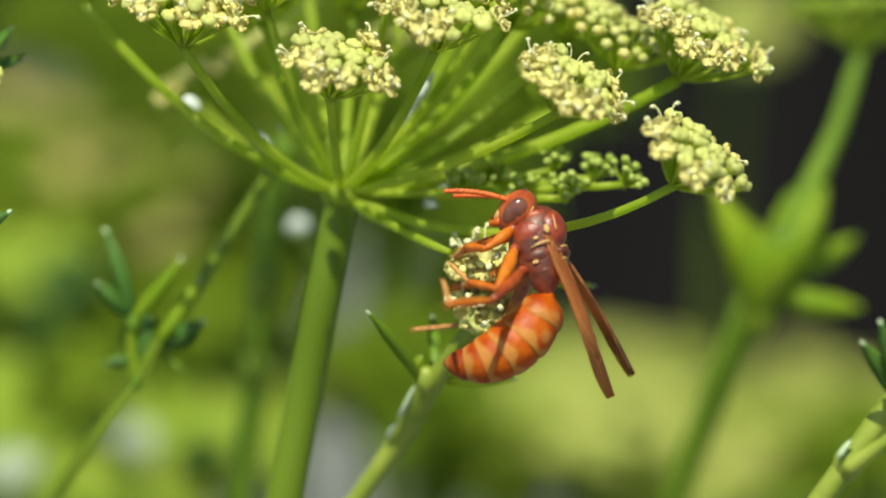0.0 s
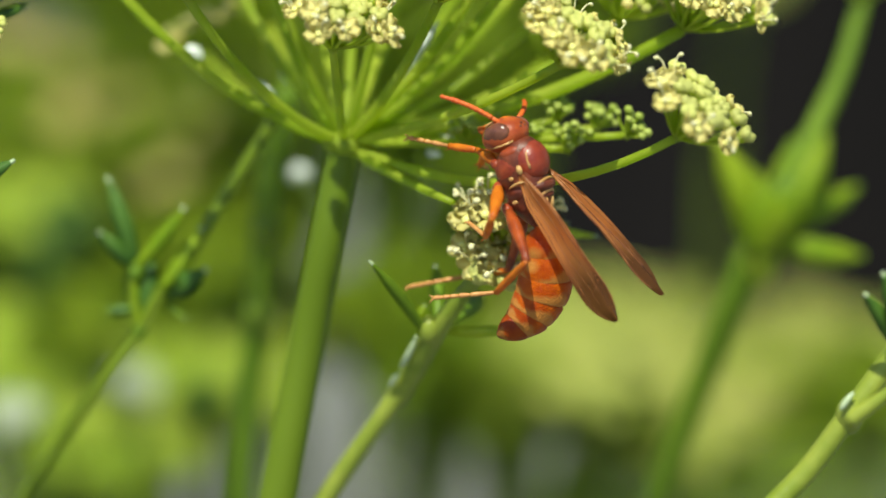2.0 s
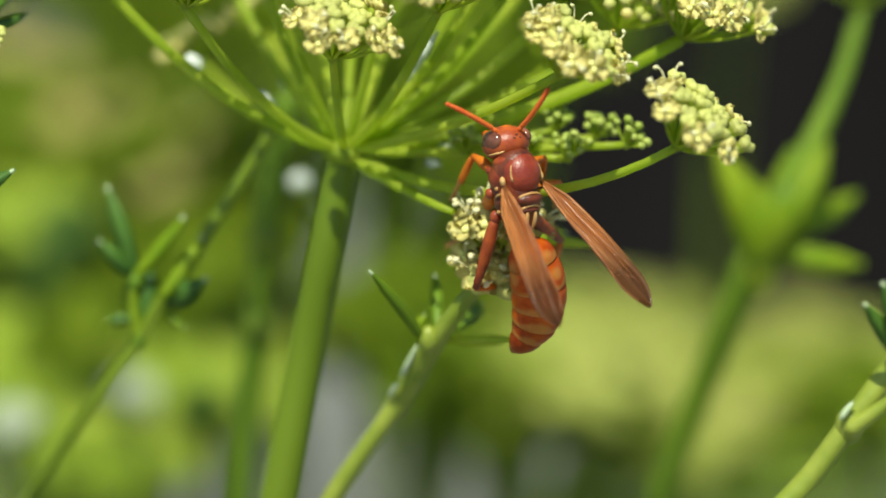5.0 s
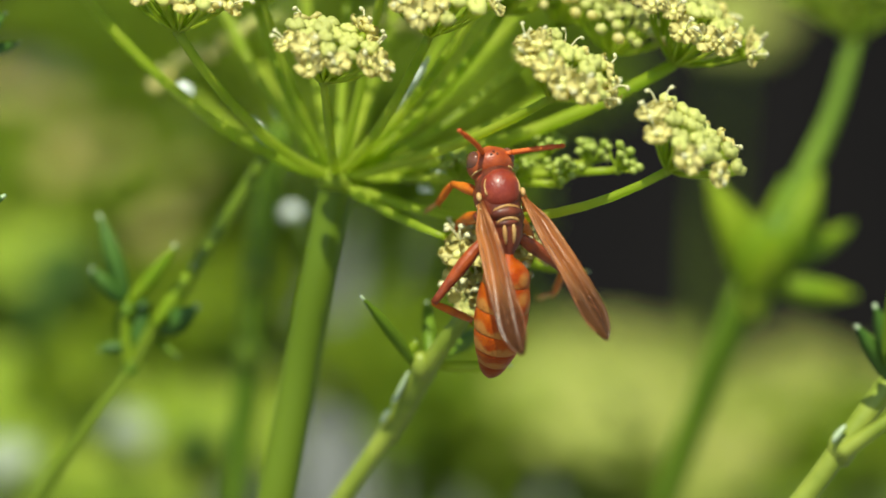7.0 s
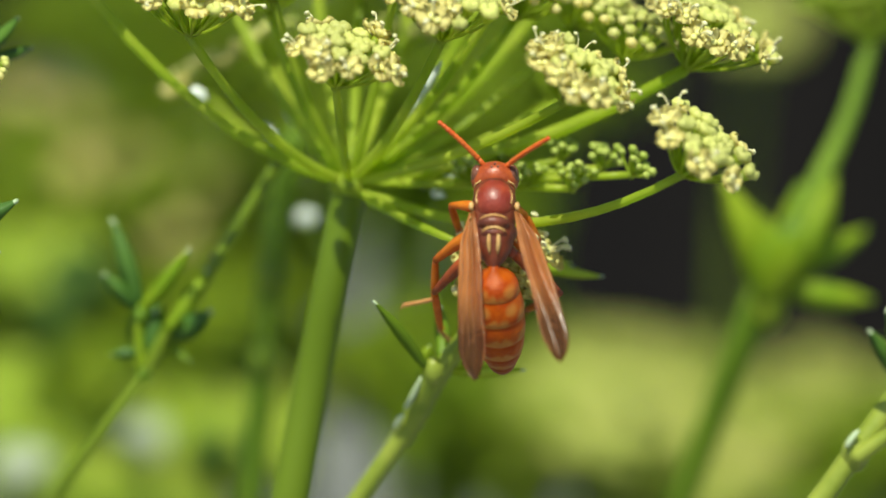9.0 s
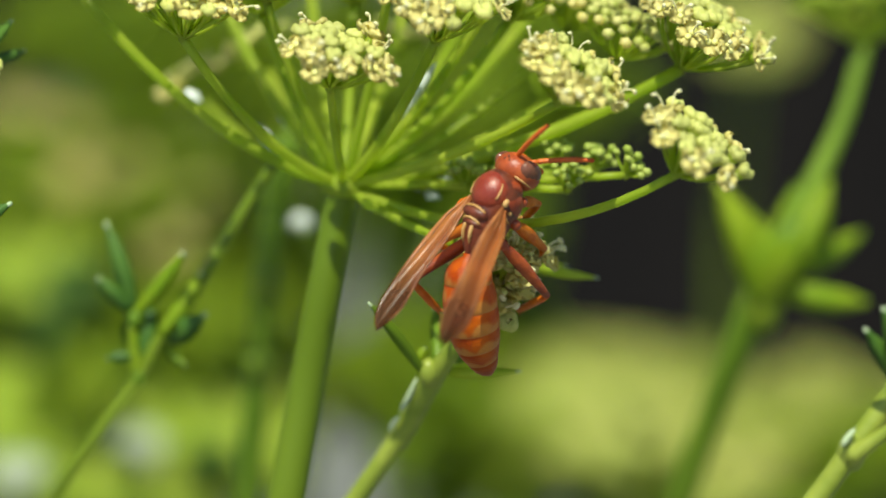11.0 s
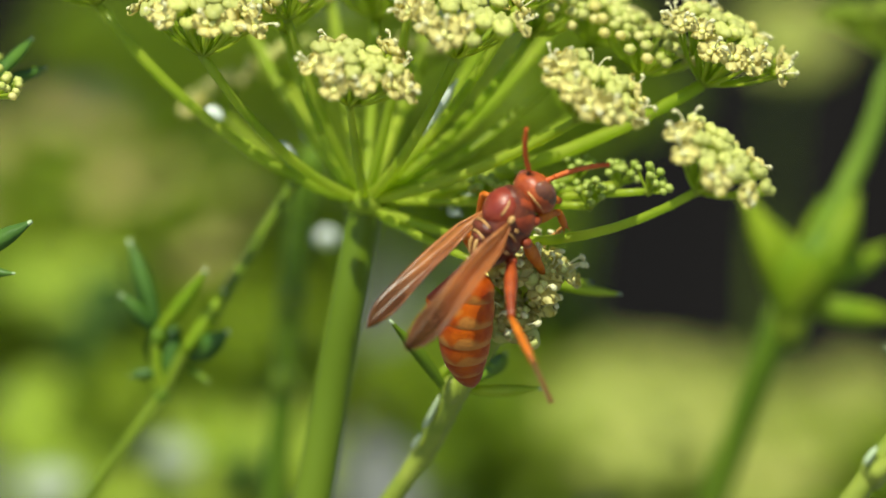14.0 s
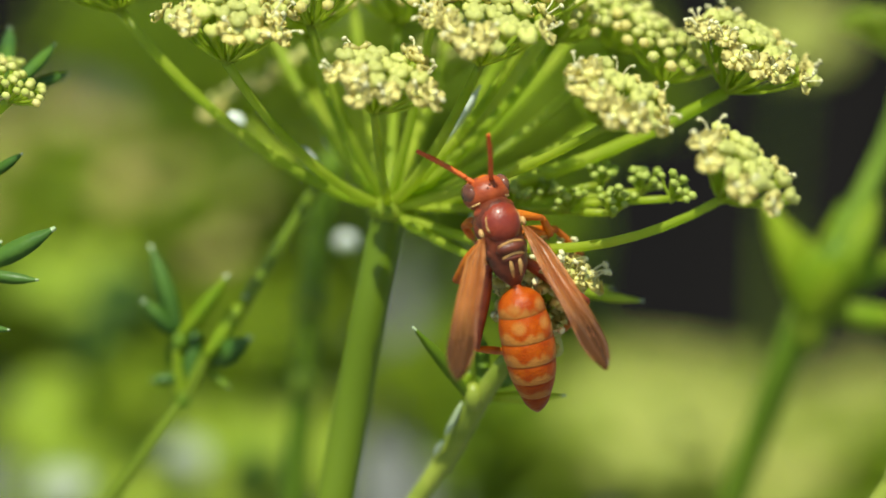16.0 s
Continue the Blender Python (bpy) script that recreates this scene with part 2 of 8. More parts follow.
# ---- florets: shared meshes ----
def bud_mesh(seed):
    """A closed floret: rounded, tucked-in petals that bulge apart over a small green ovary, in one skin."""
    rng = random.Random(seed)
    bm = bmesh.new()
    off = [rng.uniform(-0.14, 0.16) for k in range(5)]
    wide = rng.uniform(1.05, 1.22)
    made = bmesh.ops.create_icosphere(bm, subdivisions=3, radius=1.0)["verts"]
    for v in made:
        x, y, z = v.co
        a = math.atan2(y, x)
        lobe = abs(math.cos(1.5 * a)) ** 0.8
        k = int((a / (2 * math.pi) * 3 + 3.5)) % 3
        if z > -0.25:
            r = 0.78 + (0.24 + off[k]) * lobe
            rim = max(0.0, 1 - abs(math.hypot(x, y) - 0.62) * 2.4)
            dip = 0.26 * max(0.0, 1 - (x * x + y * y) * 5) + 0.26 * (1 - lobe) * max(0.0, z)
            v.co = Vector((x * r * wide, y * r, z * 0.62 + 0.12 + 0.26 * rim * lobe - dip))
        else:
            r = 0.74 + 0.08 * lobe
            v.co = Vector((x * r * 0.86, y * r * 0.86, z * 1.25))
    for f in bm.faces:
        f.material_index = 1 if f.calc_center_median().z < -0.32 else 0
    return finish("bud", bm, [BUD, RAY])


def petal(bm, a, r, lift, mat=0):
    """One small petal with an incurved point."""
    c, s = math.cos(a), math.sin(a)
    out, side = Vector((c, s, 0)), Vector((-s, c, 0))
    rows = []
    for t, wd, z in ((0.15, 0.30, 0.0), (0.6, 0.60, lift * 0.6), (1.05, 0.56, lift), (1.25, 0.28, lift + 0.25), (1.0, 0.14, lift + 0.42)):
        p = out * (t * r) + Vector((0, 0, z * r))
        rows.append([bm.verts.new(p - side * wd * r), bm.verts.new(p + Vector((0, 0, -0.16 * r))), bm.verts.new(p + side * wd * r), bm.verts.new(p + Vector((0, 0, 0.02 * r)))])
    for x, y in zip(rows, rows[1:]):
        for k in range(4):
            bm.faces.new((x[k], x[(k + 1) % 4], y[(k + 1) % 4], y[k])).material_index = mat
    bm.faces.new(rows[0][::-1]).material_index = mat
    bm.faces.new(rows[-1]).material_index = mat


def flower_mesh(seed):
    rng = random.Random(seed)
    bm = bmesh.new()
    for k in range(5):
        petal(bm, 2 * math.pi * k / 5 + rng.uniform(-0.15, 0.15), rng.uniform(0.95, 1.15), rng.uniform(0.05, 0.3))
    for s in (-0.28, 0.28):
        ball(bm, (s, 0, 0.18), 0.36, 1, 1, (1, 1, 0.8))
    ball(bm, (0, 0, -0.4), 0.5, 2, 1, (1, 1, 1.1))
    for k in range(5):
        if rng.random() < 0.60:
            continue
        a = 2 * math.pi * (k + 0.5) / 5 + rng.uniform(-0.2, 0.2)
        o = Vector((math.cos(a), math.sin(a), 0))
        h, reach = rng.uniform(0.9, 1.7), rng.uniform(0.4, 1.2)
        pts = bend(o * 0.3, o * reach * 0.5 + Vector((0, 0, h)), o * reach + Vector((0, 0, h * 0.95)), 4)
        tube(bm, pts, 0.075, 5, 3)
        ball(bm, pts[-1], 0.24, 3, 1, (1, 1.3, 0.8))
    return finish("flower", bm, [PETAL, DISC, RAY, STAMEN])


BUD_MESHES = [bud_mesh(s) for s in range(4)]
FLOWER_MESHES = [flower_mesh(s) for s in range(6)]


def frame_of(axis):
    """A turn that lays z along the axis."""
    return Vector(axis).to_track_quat("Z", "Y").to_matrix()


def umbellet(parent, base, axis, radius, count, seed, fringe=0.45, size=0.68, single=True, cup=0.55, name="umbellet", mat=None):
    """A small flat-topped cluster: thin stalks from one point, a bud or flower on each. Lengths in millimetres."""
    rng = random.Random(seed)
    base, axis = Vector(base), Vector(axis).normalized()
    turn = frame_of(axis)
    spots = []
    for i in range(count):
        r = math.sqrt((i + 0.6) / count)
        a = i * 2.39996 + rng.uniform(-0.12, 0.12)
        height = radius * cup * (1.0 - 0.22 * r * r) + rng.uniform(-0.6, 0.6)
        r *= rng.uniform(0.9, 1.1)
        p = Vector((math.cos(a) * r * radius, math.sin(a) * r * radius, height))
        spots.append((r, p, base + turn @ p * 0.001))
    bm = bmesh.new()
    stalks = []
    for r, p, q in spots:
        mid = base + turn @ Vector((p.x * 0.62, p.y * 0.62, p.z * 0.35)) * 0.001
        if name == "loose_umbellet":
            stalks.append(bmesh.new())
        tube(stalks[-1] if stalks else bm, bend(base, mid, q, 4), [0.00016] * 4 + [0.00024], 5, 0, False)
    ball(bm, base, 0.00055, 0, 1)
    for k in range(6):
        a = k * 1.047 + rng.uniform(-0.2, 0.2)
        leaflet(bm, base, base + turn @ Vector((math.cos(a) * radius * 0.24, math.sin(a) * radius * 0.24, radius * 0.16)) * 0.001, 0.0004, 0.08)
    core = part(name, bm, [RAY], parent, at=base)
    for one in stalks:
        part("flower_stalk", one, RAY, core, at=base)
    if not single:
        bm = bmesh.new()
        for r, p, q in spots:
            s = size * rng.uniform(0.85, 1.1) * 0.001
            ball(bm, q, s, 1 if r > 1 - fringe * 0.6 and rng.random() < 0.7 else 0, 1, (1, 1, 0.85), turn)
        tagged(part("bud_head", bm, [mat or BUD, mat or PETAL], core, at=base), kind="stuff")
        return core
    for r, p, q in spots:
        lean = turn @ Vector((p.x * 0.06, p.y * 0.06, 1)).normalized()
        opened = r > 1 - fringe and rng.random() < 0.75
        ob = new("flower" if opened else "bud", FLOWER_MESHES[rng.randrange(6)] if opened else BUD_MESHES[rng.randrange(4)])
        s = size * rng.uniform(0.85, 1.12) * 0.001 * (1.25 if opened else 0.92 + 0.14 * r)
        if opened:
            lean = turn @ Vector((p.x * 0.22, p.y * 0.22, 1)).normalized()
        ob.parent = core
        spin = Matrix.Rotation(rng.uniform(0, 6.28), 3, "Z")
        ob.matrix_basis = Matrix.Translation(q - base) @ (frame_of(lean) @ spin).to_4x4() @ Matrix.Diagonal((s, s, s, 1))
    return core


# ---- the flowering parsley that carries the large umbel ----
def ground_under(p, dx=0.0, dy=0.0):
    return Vector((p.x + dx, p.y + dy, 0.0))


def stalk(bm, marks, base, radii, n=10, ribs=0.03, foot=0.004, step=8):
    """A stem through a few marks that runs on in its own direction and bends down to the ground. radii (mm): one for each mark."""
    pts = spline(marks, step)
    rr = []
    for i in range(len(pts)):
        k = min(i / step, len(radii) - 1.001)
        j = int(k)
        rr.append(0.001 * (radii[j] + (radii[j + 1] - radii[j]) * (k - j)))
    way = (pts[-1] - pts[-2]).normalized()
    tail = bend(pts[-1], pts[-1] + way * (pts[-1].z * 0.35), base, 12)[1:]
    last = rr[-1]
    rr += [last + (foot - last) * (k + 1) / 12 for k in range(12)]
    tube(bm, pts + tail, rr, n, 0, True, ribs)


HUB = W(-10.3, 5.7, 17.5)
plant = thing("parsley_plant", ground_under(HUB, -0.10, 0.02), "tall flowering parsley plant with a wide yellow-green umbel", "plant", "flowering parsley")
bm = bmesh.new()
stalk(bm, [W(-10.4, 5.3, 17.5), W(-10.8, 2.6, 18), W(-12.2, -4.5, 19), W(-14.2, -14.4, 21.5), W(-16.4, -25.8, 23)], ground_under(HUB, -0.10, 0.02), [2.0, 1.85, 1.85, 1.95, 2.05], 14, 0.02)
part("stem", bm, STEM, plant)
bm = bmesh.new()
ball(bm, HUB, 0.0024, 0, 2, (1, 1, 0.75))
part("hub", bm, RAY, plant)

# each ray: where it ends, how flat it starts, thickness (mm), and its cluster's axis, radius and count
RAYS = [
    (W(-11.0, 14.6, -2), 0.75, 0.46, (0.24, 0.90, -0.42), 5.3, 26, True),
    (W(-25.4, 19.7, 2), 0.35, 0.52, (0.05, 0.92, -0.36), 6.2, 37, True),
    (W(-36.7, 25.4, 12), 0.35, 0.60, (-0.25, 0.93, -0.25), 6.4, 33, True),
    (W(-18.4, 23.2, 18), 0.5, 0.58, (-0.1, 0.95, -0.28), 5.6, 44, False),
    (W(-0.8, 19.2, 0), 0.6, 0.52, (0.15, 0.87, -0.45), 5.9, 36, True),
    (W(10.9, 13.0, -4), 0.45, 0.50, (0.46, 0.72, -0.50), 5.0, 28, True),
    (W(22.1, 6.0, -5), -0.55, 0.50, (0.58, 0.70, -0.38), 5.3, 28, True),
    (W(17.5, 18.2, 14), 0.4, 0.62, (0.35, 0.85, -0.32), 5.8, 44, False),
    (W(23.5, 16.9, 10), 0.35, 0.72, (0.46, 0.80, -0.30), 6.6, 38, True),
    (W(7.6, 5.4, 11), 0.25, 0.42, (0.05, 0.90, -0.25), 1.9, 12, "green"),
    (W(18.0, 6.4, 9), -0.1, 0.42, (0.50, 0.75, -0.25), 2.0, 13, "green"),
    (W(2.1, 5.6, 12), 0.1, 0.36, (-0.1, 0.90, -0.25), 1.9, 13, "green"),
    (W(12.2, 5.0, 10), 0.2, 0.42, (0.15, 0.85, -0.3), 2.0, 13, "green"),
    (W(11.2, 8.0, 14), 0.2, 0.42, (0.0, 0.85, -0.3), 1.8, 11, "green"),
    (W(15.2, 7.2, 13), 0.2, 0.42, (0.2, 0.85, -0.3), 1.8, 11, "green"),
    (W(5.0, 6.4, 15), 0.2, 0.4, (-0.2, 0.85, -0.20), 2.0, 13, "green"),
    (W(-9.3, 24.5, 22), 0.7, 0.55, (0.0, 0.95, -0.25), 5.6, 42, False),
    (W(6.6, 22.3, 16), 0.6, 0.58, (0.2, 0.90, -0.34), 6.0, 46, False),
    (W(12.5, 21.6, 20), 0.5, 0.58, (0.3, 0.88, -0.30), 6.0, 46, False),
    # three more clusters along the top edge, added also to shade the stem
    (W(-17.5, 23.6, 8), 0.7, 0.5, (-0.05, 0.95, -0.28), 5.2, 40, False),
    (W(-5.5, 24.4, 9), 0.8, 0.5, (0.05, 0.95, -0.28), 5.2, 40, False),
    (W(5.0, 24.0, 8), 0.7, 0.5, (0.1, 0.95, -0.28), 5.2, 40, False),
    (W(-14.6, 29.4, 34), 0.8, 0.55, (-0.1, 0.97, -0.2), 5.6, 34, False),
    (W(-3.3, 28.4, 36), 0.8, 0.55, (0.05, 0.97, -0.2), 5.8, 34, False),
    (W(4.6, 28.5, 38), 0.7, 0.55, (0.1, 0.97, -0.2), 5.8, 34, False),
    (W(10.6, 26.6, 36), 0.6, 0.55, (0.2, 0.95, -0.2), 5.8, 34, False),
    (W(-24.8, 28.8, 34), 0.6, 0.55, (-0.25, 0.93, -0.2), 5.6, 34, False),
    (W(10.9, 14.8, 36), 0.3, 0.5, (0.5, 0.8, 0.1), 4.6, 32, False),
    (W(-26.6, 16.0, 44), 0.4, 0.45, (-0.5, 0.8, 0.1), 3.8, 26, False),
    (W(-19.1, 18.9, 40), 0.5, 0.5, (-0.3, 0.9, 0.1), 4.4, 26, False),
    (W(-5.7, 19.6, 42), 0.7, 0.5, (0.1, 0.9, 0.1), 4.4, 26, False),
]
for i, (end, flat, thick, axis, radius, count, near) in enumerate(RAYS):
    end = Vector(end)
    d = end - HUB
    up = d.dot(UP)
    knee = HUB + d * 0.52 - UP * (up * (0.52 - flat * 0.5))
    if flat < -0.3:
        knee -= UP * 0.0085
    pts = bend(HUB, knee, end, 12)
    bm = bmesh.new()
    rng = random.Random(60 + i)
    radii = [thick * 0.001 * (1.12 - 0.26 * k / 12) * rng.uniform(0.95, 1.05) for k in range(13)]
    tube(bm, pts, radii, 9, 0, True, 0.03)
    part("ray", bm, RAY, plant, at=HUB)
    ax = RIGHT * axis[0] + UP * axis[1] + AWAY * axis[2]
    umbellet(plant, end, ax, radius, count, 200 + i, 0.26, (0.90 if near is True else 0.72) if near != "green" else 0.52, near is True, 0.95 if near is True else (1.0 if near == "green" else 0.8), mat=BUD_GREEN if near == "green" else None)

# a spent dry-ended ray, and highlights and glints as white leaflets under the umbel
bm = bmesh.new()
tube(bm, bend(HUB, W(-6.6, 2.6, 14), W(0.7, -0.3, 6), 10), [0.00055, 0.0005, 0.00047, 0.00062, 0.00047, 0.00045, 0.00045, 0.00045, 0.00043, 0.0004, 0.0003], 8)
part("spent_ray", bm, RAY, plant)
# white strip painted for the glossy highlight on a ray's flattened side
bm = bmesh.new()
leaflet(bm, W(-4.5, 12.3, 15), W(-0.8, 17.8, 12), 0.0011, 0.03)
part("ray_highlight", bm, SILVERY, plant, "thin upright white strip for the highlight on a ray")
# glints among the rays, put in as small white leaflets
for a, b, wd in ((W(-2.2, 5.8, 17), W(0.9, 6.3, 15), 0.0012), (W(-1.8, 5.1, 18), W(-0.5, 4.3, 16), 0.0014), (W(-26.9, 15.6, 25), W(-25.2, 14.6, 25), 0.0015),
                 (W(-19.3, 12.0, 26), W(-17.1, 9.3, 24), 0.0011), (W(-17.3, 13.8, 28), W(-15.7, 11.7, 28), 0.0010), (W(-3.1, 5.9, 20), W(-2.3, 5.6, 20), 0.0012)):
    bm = bmesh.new()
    leaflet(bm, a, b, wd, 0.05)
    part("glint_leaflet", bm, SILVERY, plant, "small pale leaflet standing in for a glint")
bm = bmesh.new()
ball(bm, W(-16.6, 2.7, 64), 0.0013, 0, 2, (1.1, 0.8, 0.85))
part("seed_head", bm, SILVERY, plant, "round silvery white seed head")
bm = bmesh.new()
tube(bm, bend(W(-16.6, 2.4, 64), W(-15.3, 0.7, 50), W(-12.5, -4.6, 22), 8), 0.0002, 6)
part("seed_stalk", bm, RAY, plant)

# ---- the side stem with the loose cluster on which the wasp feeds ----
side_base = ground_under(W(-10.5, -28.1, 22), -0.05, 0.03)
side_stem = thing("parsley_side_stem", side_base, "jointed light green side stem with narrow leaves and loose flowers", "plant", "flowering parsley")
bm = bmesh.new()
stalk(bm, [W(5.0, -4.9, 8), W(4.0, -6.9, 8), W(2.2, -8.9, 10), W(-0.5, -12.7, 13), W(-2.4, -15.9, 16), W(-4.5, -19.6, 19), W(-6.5, -22.3, 20), W(-10.5, -28.1, 22)], side_base, [0.55, 0.75, 0.85, 1.05, 1.15, 1.2, 0.95, 1.0], 10, 0.03, 0.003)
part("stem", bm, SHEATH, side_stem)
for p, r in ((W(-1.7, -13.2, 13), 0.00125), (W(-4.6, -19.8, 19), 0.0013)):
    bm = bmesh.new()
    ball(bm, p, r, 0, 2, (0.8, 0.8, 1.25))
    part("node", bm, SHEATH, side_stem, "swollen pale stem joint")
for a, b, wd in ((W(-2.2, -13.3, 13), W(-7.6, -6.1, 7), 0.00125), (W(-2.8, -12.2, 14), W(-2.1, -10.7, 14), 0.0012), (W(-0.8, -12.5, 13), W(-1.1, -6.8, 17), 0.0015), (W(-0.5, -13.2, 15), W(7.5, -13.1, 12), 0.0012),
                 (W(0.9, -12.2, 14), W(3.8, -9.8, 22), 0.0018), (W(1.8, -9.0, 10), W(2.6, -6.8, 14), 0.0010), (W(6.3, -2.1, 12), W(15.5, -3.8, 17), 0.0011), (W(5.5, -1.7, 18), W(12.6, -2.6, 22), 0.0010)):
    bm = bmesh.new()
    leaflet(bm, a, b, wd, 0.05, 0, 1)
    part("leaflet", bm, [SHADY if wd > 0.00122 else RAY, TIP], side_stem)
for a, b, c in ((W(-2.9, -13.8, 14), W(-3.6, -15.6, 15), W(-4.6, -17.2, 16)), (W(-4.7, -17.6, 16), W(-5.3, -18.4, 17), W(-5.7, -19.3, 18))):
    bm = bmesh.new()
    tube(bm, bend(a, b, c, 6), [0.00008, 0.00022, 0.0003, 0.00032, 0.0003, 0.0003, 0.0001], 6)
    part("sheath_edge", bm, TIP, side_stem, "pale dry sheath edge")
bm = bmesh.new()
tube(bm, bend(W(3.7, -6.7, 9), W(5.5, -4.5, 16), W(5.8, -1.7, 18), 6), 0.0004, 6)
part("leaf_stalk", bm, RAY, side_stem)
umbellet(side_stem, W(5.0, -5.0, 8), RIGHT * 0.16 + UP * 0.9 - AWAY * 0.3, 3.9, 24, 911, 0.8, 1.2, True, 1.25, "loose_umbellet")
umbellet(side_stem, W(4.4, -6.3, 8), RIGHT * 0.1 + UP * 0.4 - AWAY * 0.85, 3.0, 12, 913, 0.8, 1.15, True, 0.7, "loose_umbellet")

# ---- leafy stem beside the main stem ----
def deeper(d):
    """Places further off by d millimetres, on the same sight lines."""
    return lambda u, v, w: W(u * (DISTANCE + w + d) / (DISTANCE + w), v * (DISTANCE + w + d) / (DISTANCE + w), w + d)


L, B = deeper(3.0), deeper(-4.0)


def leafy_stem(label, marks, radii, leaves, base, mats=(LEAF, TIP), stem_mat=None, group="flowering parsley"):
    t = thing("leafy_stem", base, label, "plant", group)
    bm = bmesh.new()
    stalk(bm, marks, base, [radii] * len(marks), 9, 0.03, 0.003)
    part("stem", bm, stem_mat or RAY, t)
    for i, (a, b, wd) in enumerate(leaves):
        bm = bmesh.new()
        leaflet(bm, a, b, wd * 0.00108, 0.07, 0, 1)
        part("leaflet", bm, list(mats) if i % 3 != 2 else [SHADY, TIP], t)
    return t


bent = leafy_stem("slender bent stem with dark narrow leaflets", [L(-17.6, 8.2, 24), L(-19.9, 4.8, 25), L(-23.7, -1.1, 26), L(-27.3, -7.0, 26), L(-29.3, -9.3, 26), L(-32.0, -14.0, 27), L(-35.5, -18.8, 28), L(-40.5, -25.5, 31)], 0.68,
                  [(L(-32.3, -7.2, 26), L(-35.2, 2.2, 26), 1.9), (L(-32.8, -7.0, 26), L(-36.0, -3.5, 25), 1.7), (L(-32.4, -6.6, 28), L(-33.2, -11.4, 29), 1.5), (L(-28.9, -10.0, 26), L(-24.6, -7.3, 23), 2.3), (L(-30.6, -6.8, 27), L(-31.2, -13.0, 27), 2.2),
                   (L(-29.3, -10.6, 27), L(-27.0, -12.6, 26), 1.0), (L(-32.6, -11.7, 26), L(-35.2, -11.9, 26), 1.1)], ground_under(L(-43.4, -26.4, 34), -0.1, 0.1), stem_mat=STEM)
bm = bmesh.new()
tube(bm, bend(L(-32.4, -7.2, 26), L(-32.7, -10.5, 26), L(-32.0, -14.0, 27), 6), [0.0004, 0.0005, 0.0005, 0.0005, 0.0006, 0.0007, 0.0006], 8)
part("leaf_stalk", bm, RAY, bent, "pale green leaf stalk")
# sunlight on these two leaflets is put in by the brighter leaf colour
for q, w, wd in ((L(-32.4, -7.6, 26), L(-27.0, -0.9, 24), 0.0017), (L(-29.4, -9.6, 24.5), L(-25.2, -3.0, 24.5), 0.0018)):
    bm = bmesh.new()
    leaflet(bm, q, w, wd, 0.06, 0, 1)
    part("leaflet", bm, [LEAF_LIGHT, TIP], bent, "yellow-green leaflet with sunlight put into its colour")
for q in (L(-32.2, -7.9, 26), L(-31.9, -13.9, 27)):
    bm = bmesh.new()
    ball(bm, q, 0.0009, 0, 2, (1, 1, 1.3))
    part("node", bm, SHADY, bent)

right_stem = leafy_stem("ribbed light green stem with forked leaves", [W(48.6, -6.9, -10), W(45.0, -11.6, -9), W(42.3, -15.1, -9), W(38.5, -20.2, -9), W(34.7, -25.5, -8), W(30.5, -29.9, -8)], 1.12,
                        [(W(42.4, -13.6, -12), W(39.1, -8.6, -15), 1.6), (W(42.6, -13.0, -13), W(40.7, -6.6, -16), 1.7), (W(42.5, -12.3, -14), W(43.4, -2.7, -16), 3.0), (W(43.2, -12.4, -13), W(46.1, -6.3, -14), 2.2), (W(42.7, -12.6, -14), W(43.3, -6.1, -18), 1.8)],
                        ground_under(W(29.9, -29.6, -8), -0.20, 0.05), stem_mat=SHEATH)
bm = bmesh.new()
tube(bm, bend(W(38.2, -20.9, -10), W(40.2, -19.3, -11), W(45.5, -15.7, -12), 8), [0.0009, 0.0009, 0.0008, 0.00075, 0.0007, 0.0007, 0.0007, 0.0006, 0.0006], 9)
part("leaf_stalk", bm, SHEATH, right_stem)
bm = bmesh.new()
ball(bm, W(38.4, -20.4, -9.2), 0.0015, 0, 2, (0.95, 0.95, 1.3))
part("node", bm, SHEATH, right_stem)
bm = bmesh.new()
tube(bm, bend(W(37.3, -19.8, -11), W(37.9, -18.8, -11), W(38.6, -18.1, -11), 5), [0.0001, 0.0003, 0.00035, 0.0003, 0.00025, 0.0001], 6)
part("sheath_edge", bm, TIP, right_stem, "pale dry sheath edge")

# small umbel and leaves at the edge of the bed
edge_base = ground_under(W(-50.5, 2.3, 6), -0.02, 0.04)
edge = thing("parsley_plant", edge_base, "young parsley umbel in green bud with narrow leaves", "plant", "flowering parsley")
bm = bmesh.new()
stalk(bm, [W(-49.1, 14.0, 6), W(-50.2, 6.2, 8), W(-51.9, -9.0, 12)], edge_base, [0.9, 0.9, 1.0], 9)
part("stem", bm, STEM, edge)
for k, (p, q) in enumerate(((W(-46.9, 16.2, 4), (0.5, 0.8, -0.3)), (W(-50.2, 16.9, 8), (-0.3, 0.9, -0.3)), (W(-49.6, 18.3, 14), (0.0, 1, 0.0)), (W(-52.2, 15.1, 6), (-0.6, 0.7, -0.2)))):
    bm = bmesh.new()
    tube(bm, bend(W(-49.1, 13.9, 6), W(-48.9, 15.1, 6), p, 5), 0.0005, 7)
    part("ray", bm, RAY, edge)
    umbellet(edge, p, RIGHT * q[0] + UP * q[1] + AWAY * q[2], 3.2, 22, 700 + k, 0.05, 0.55, False, 0.7)
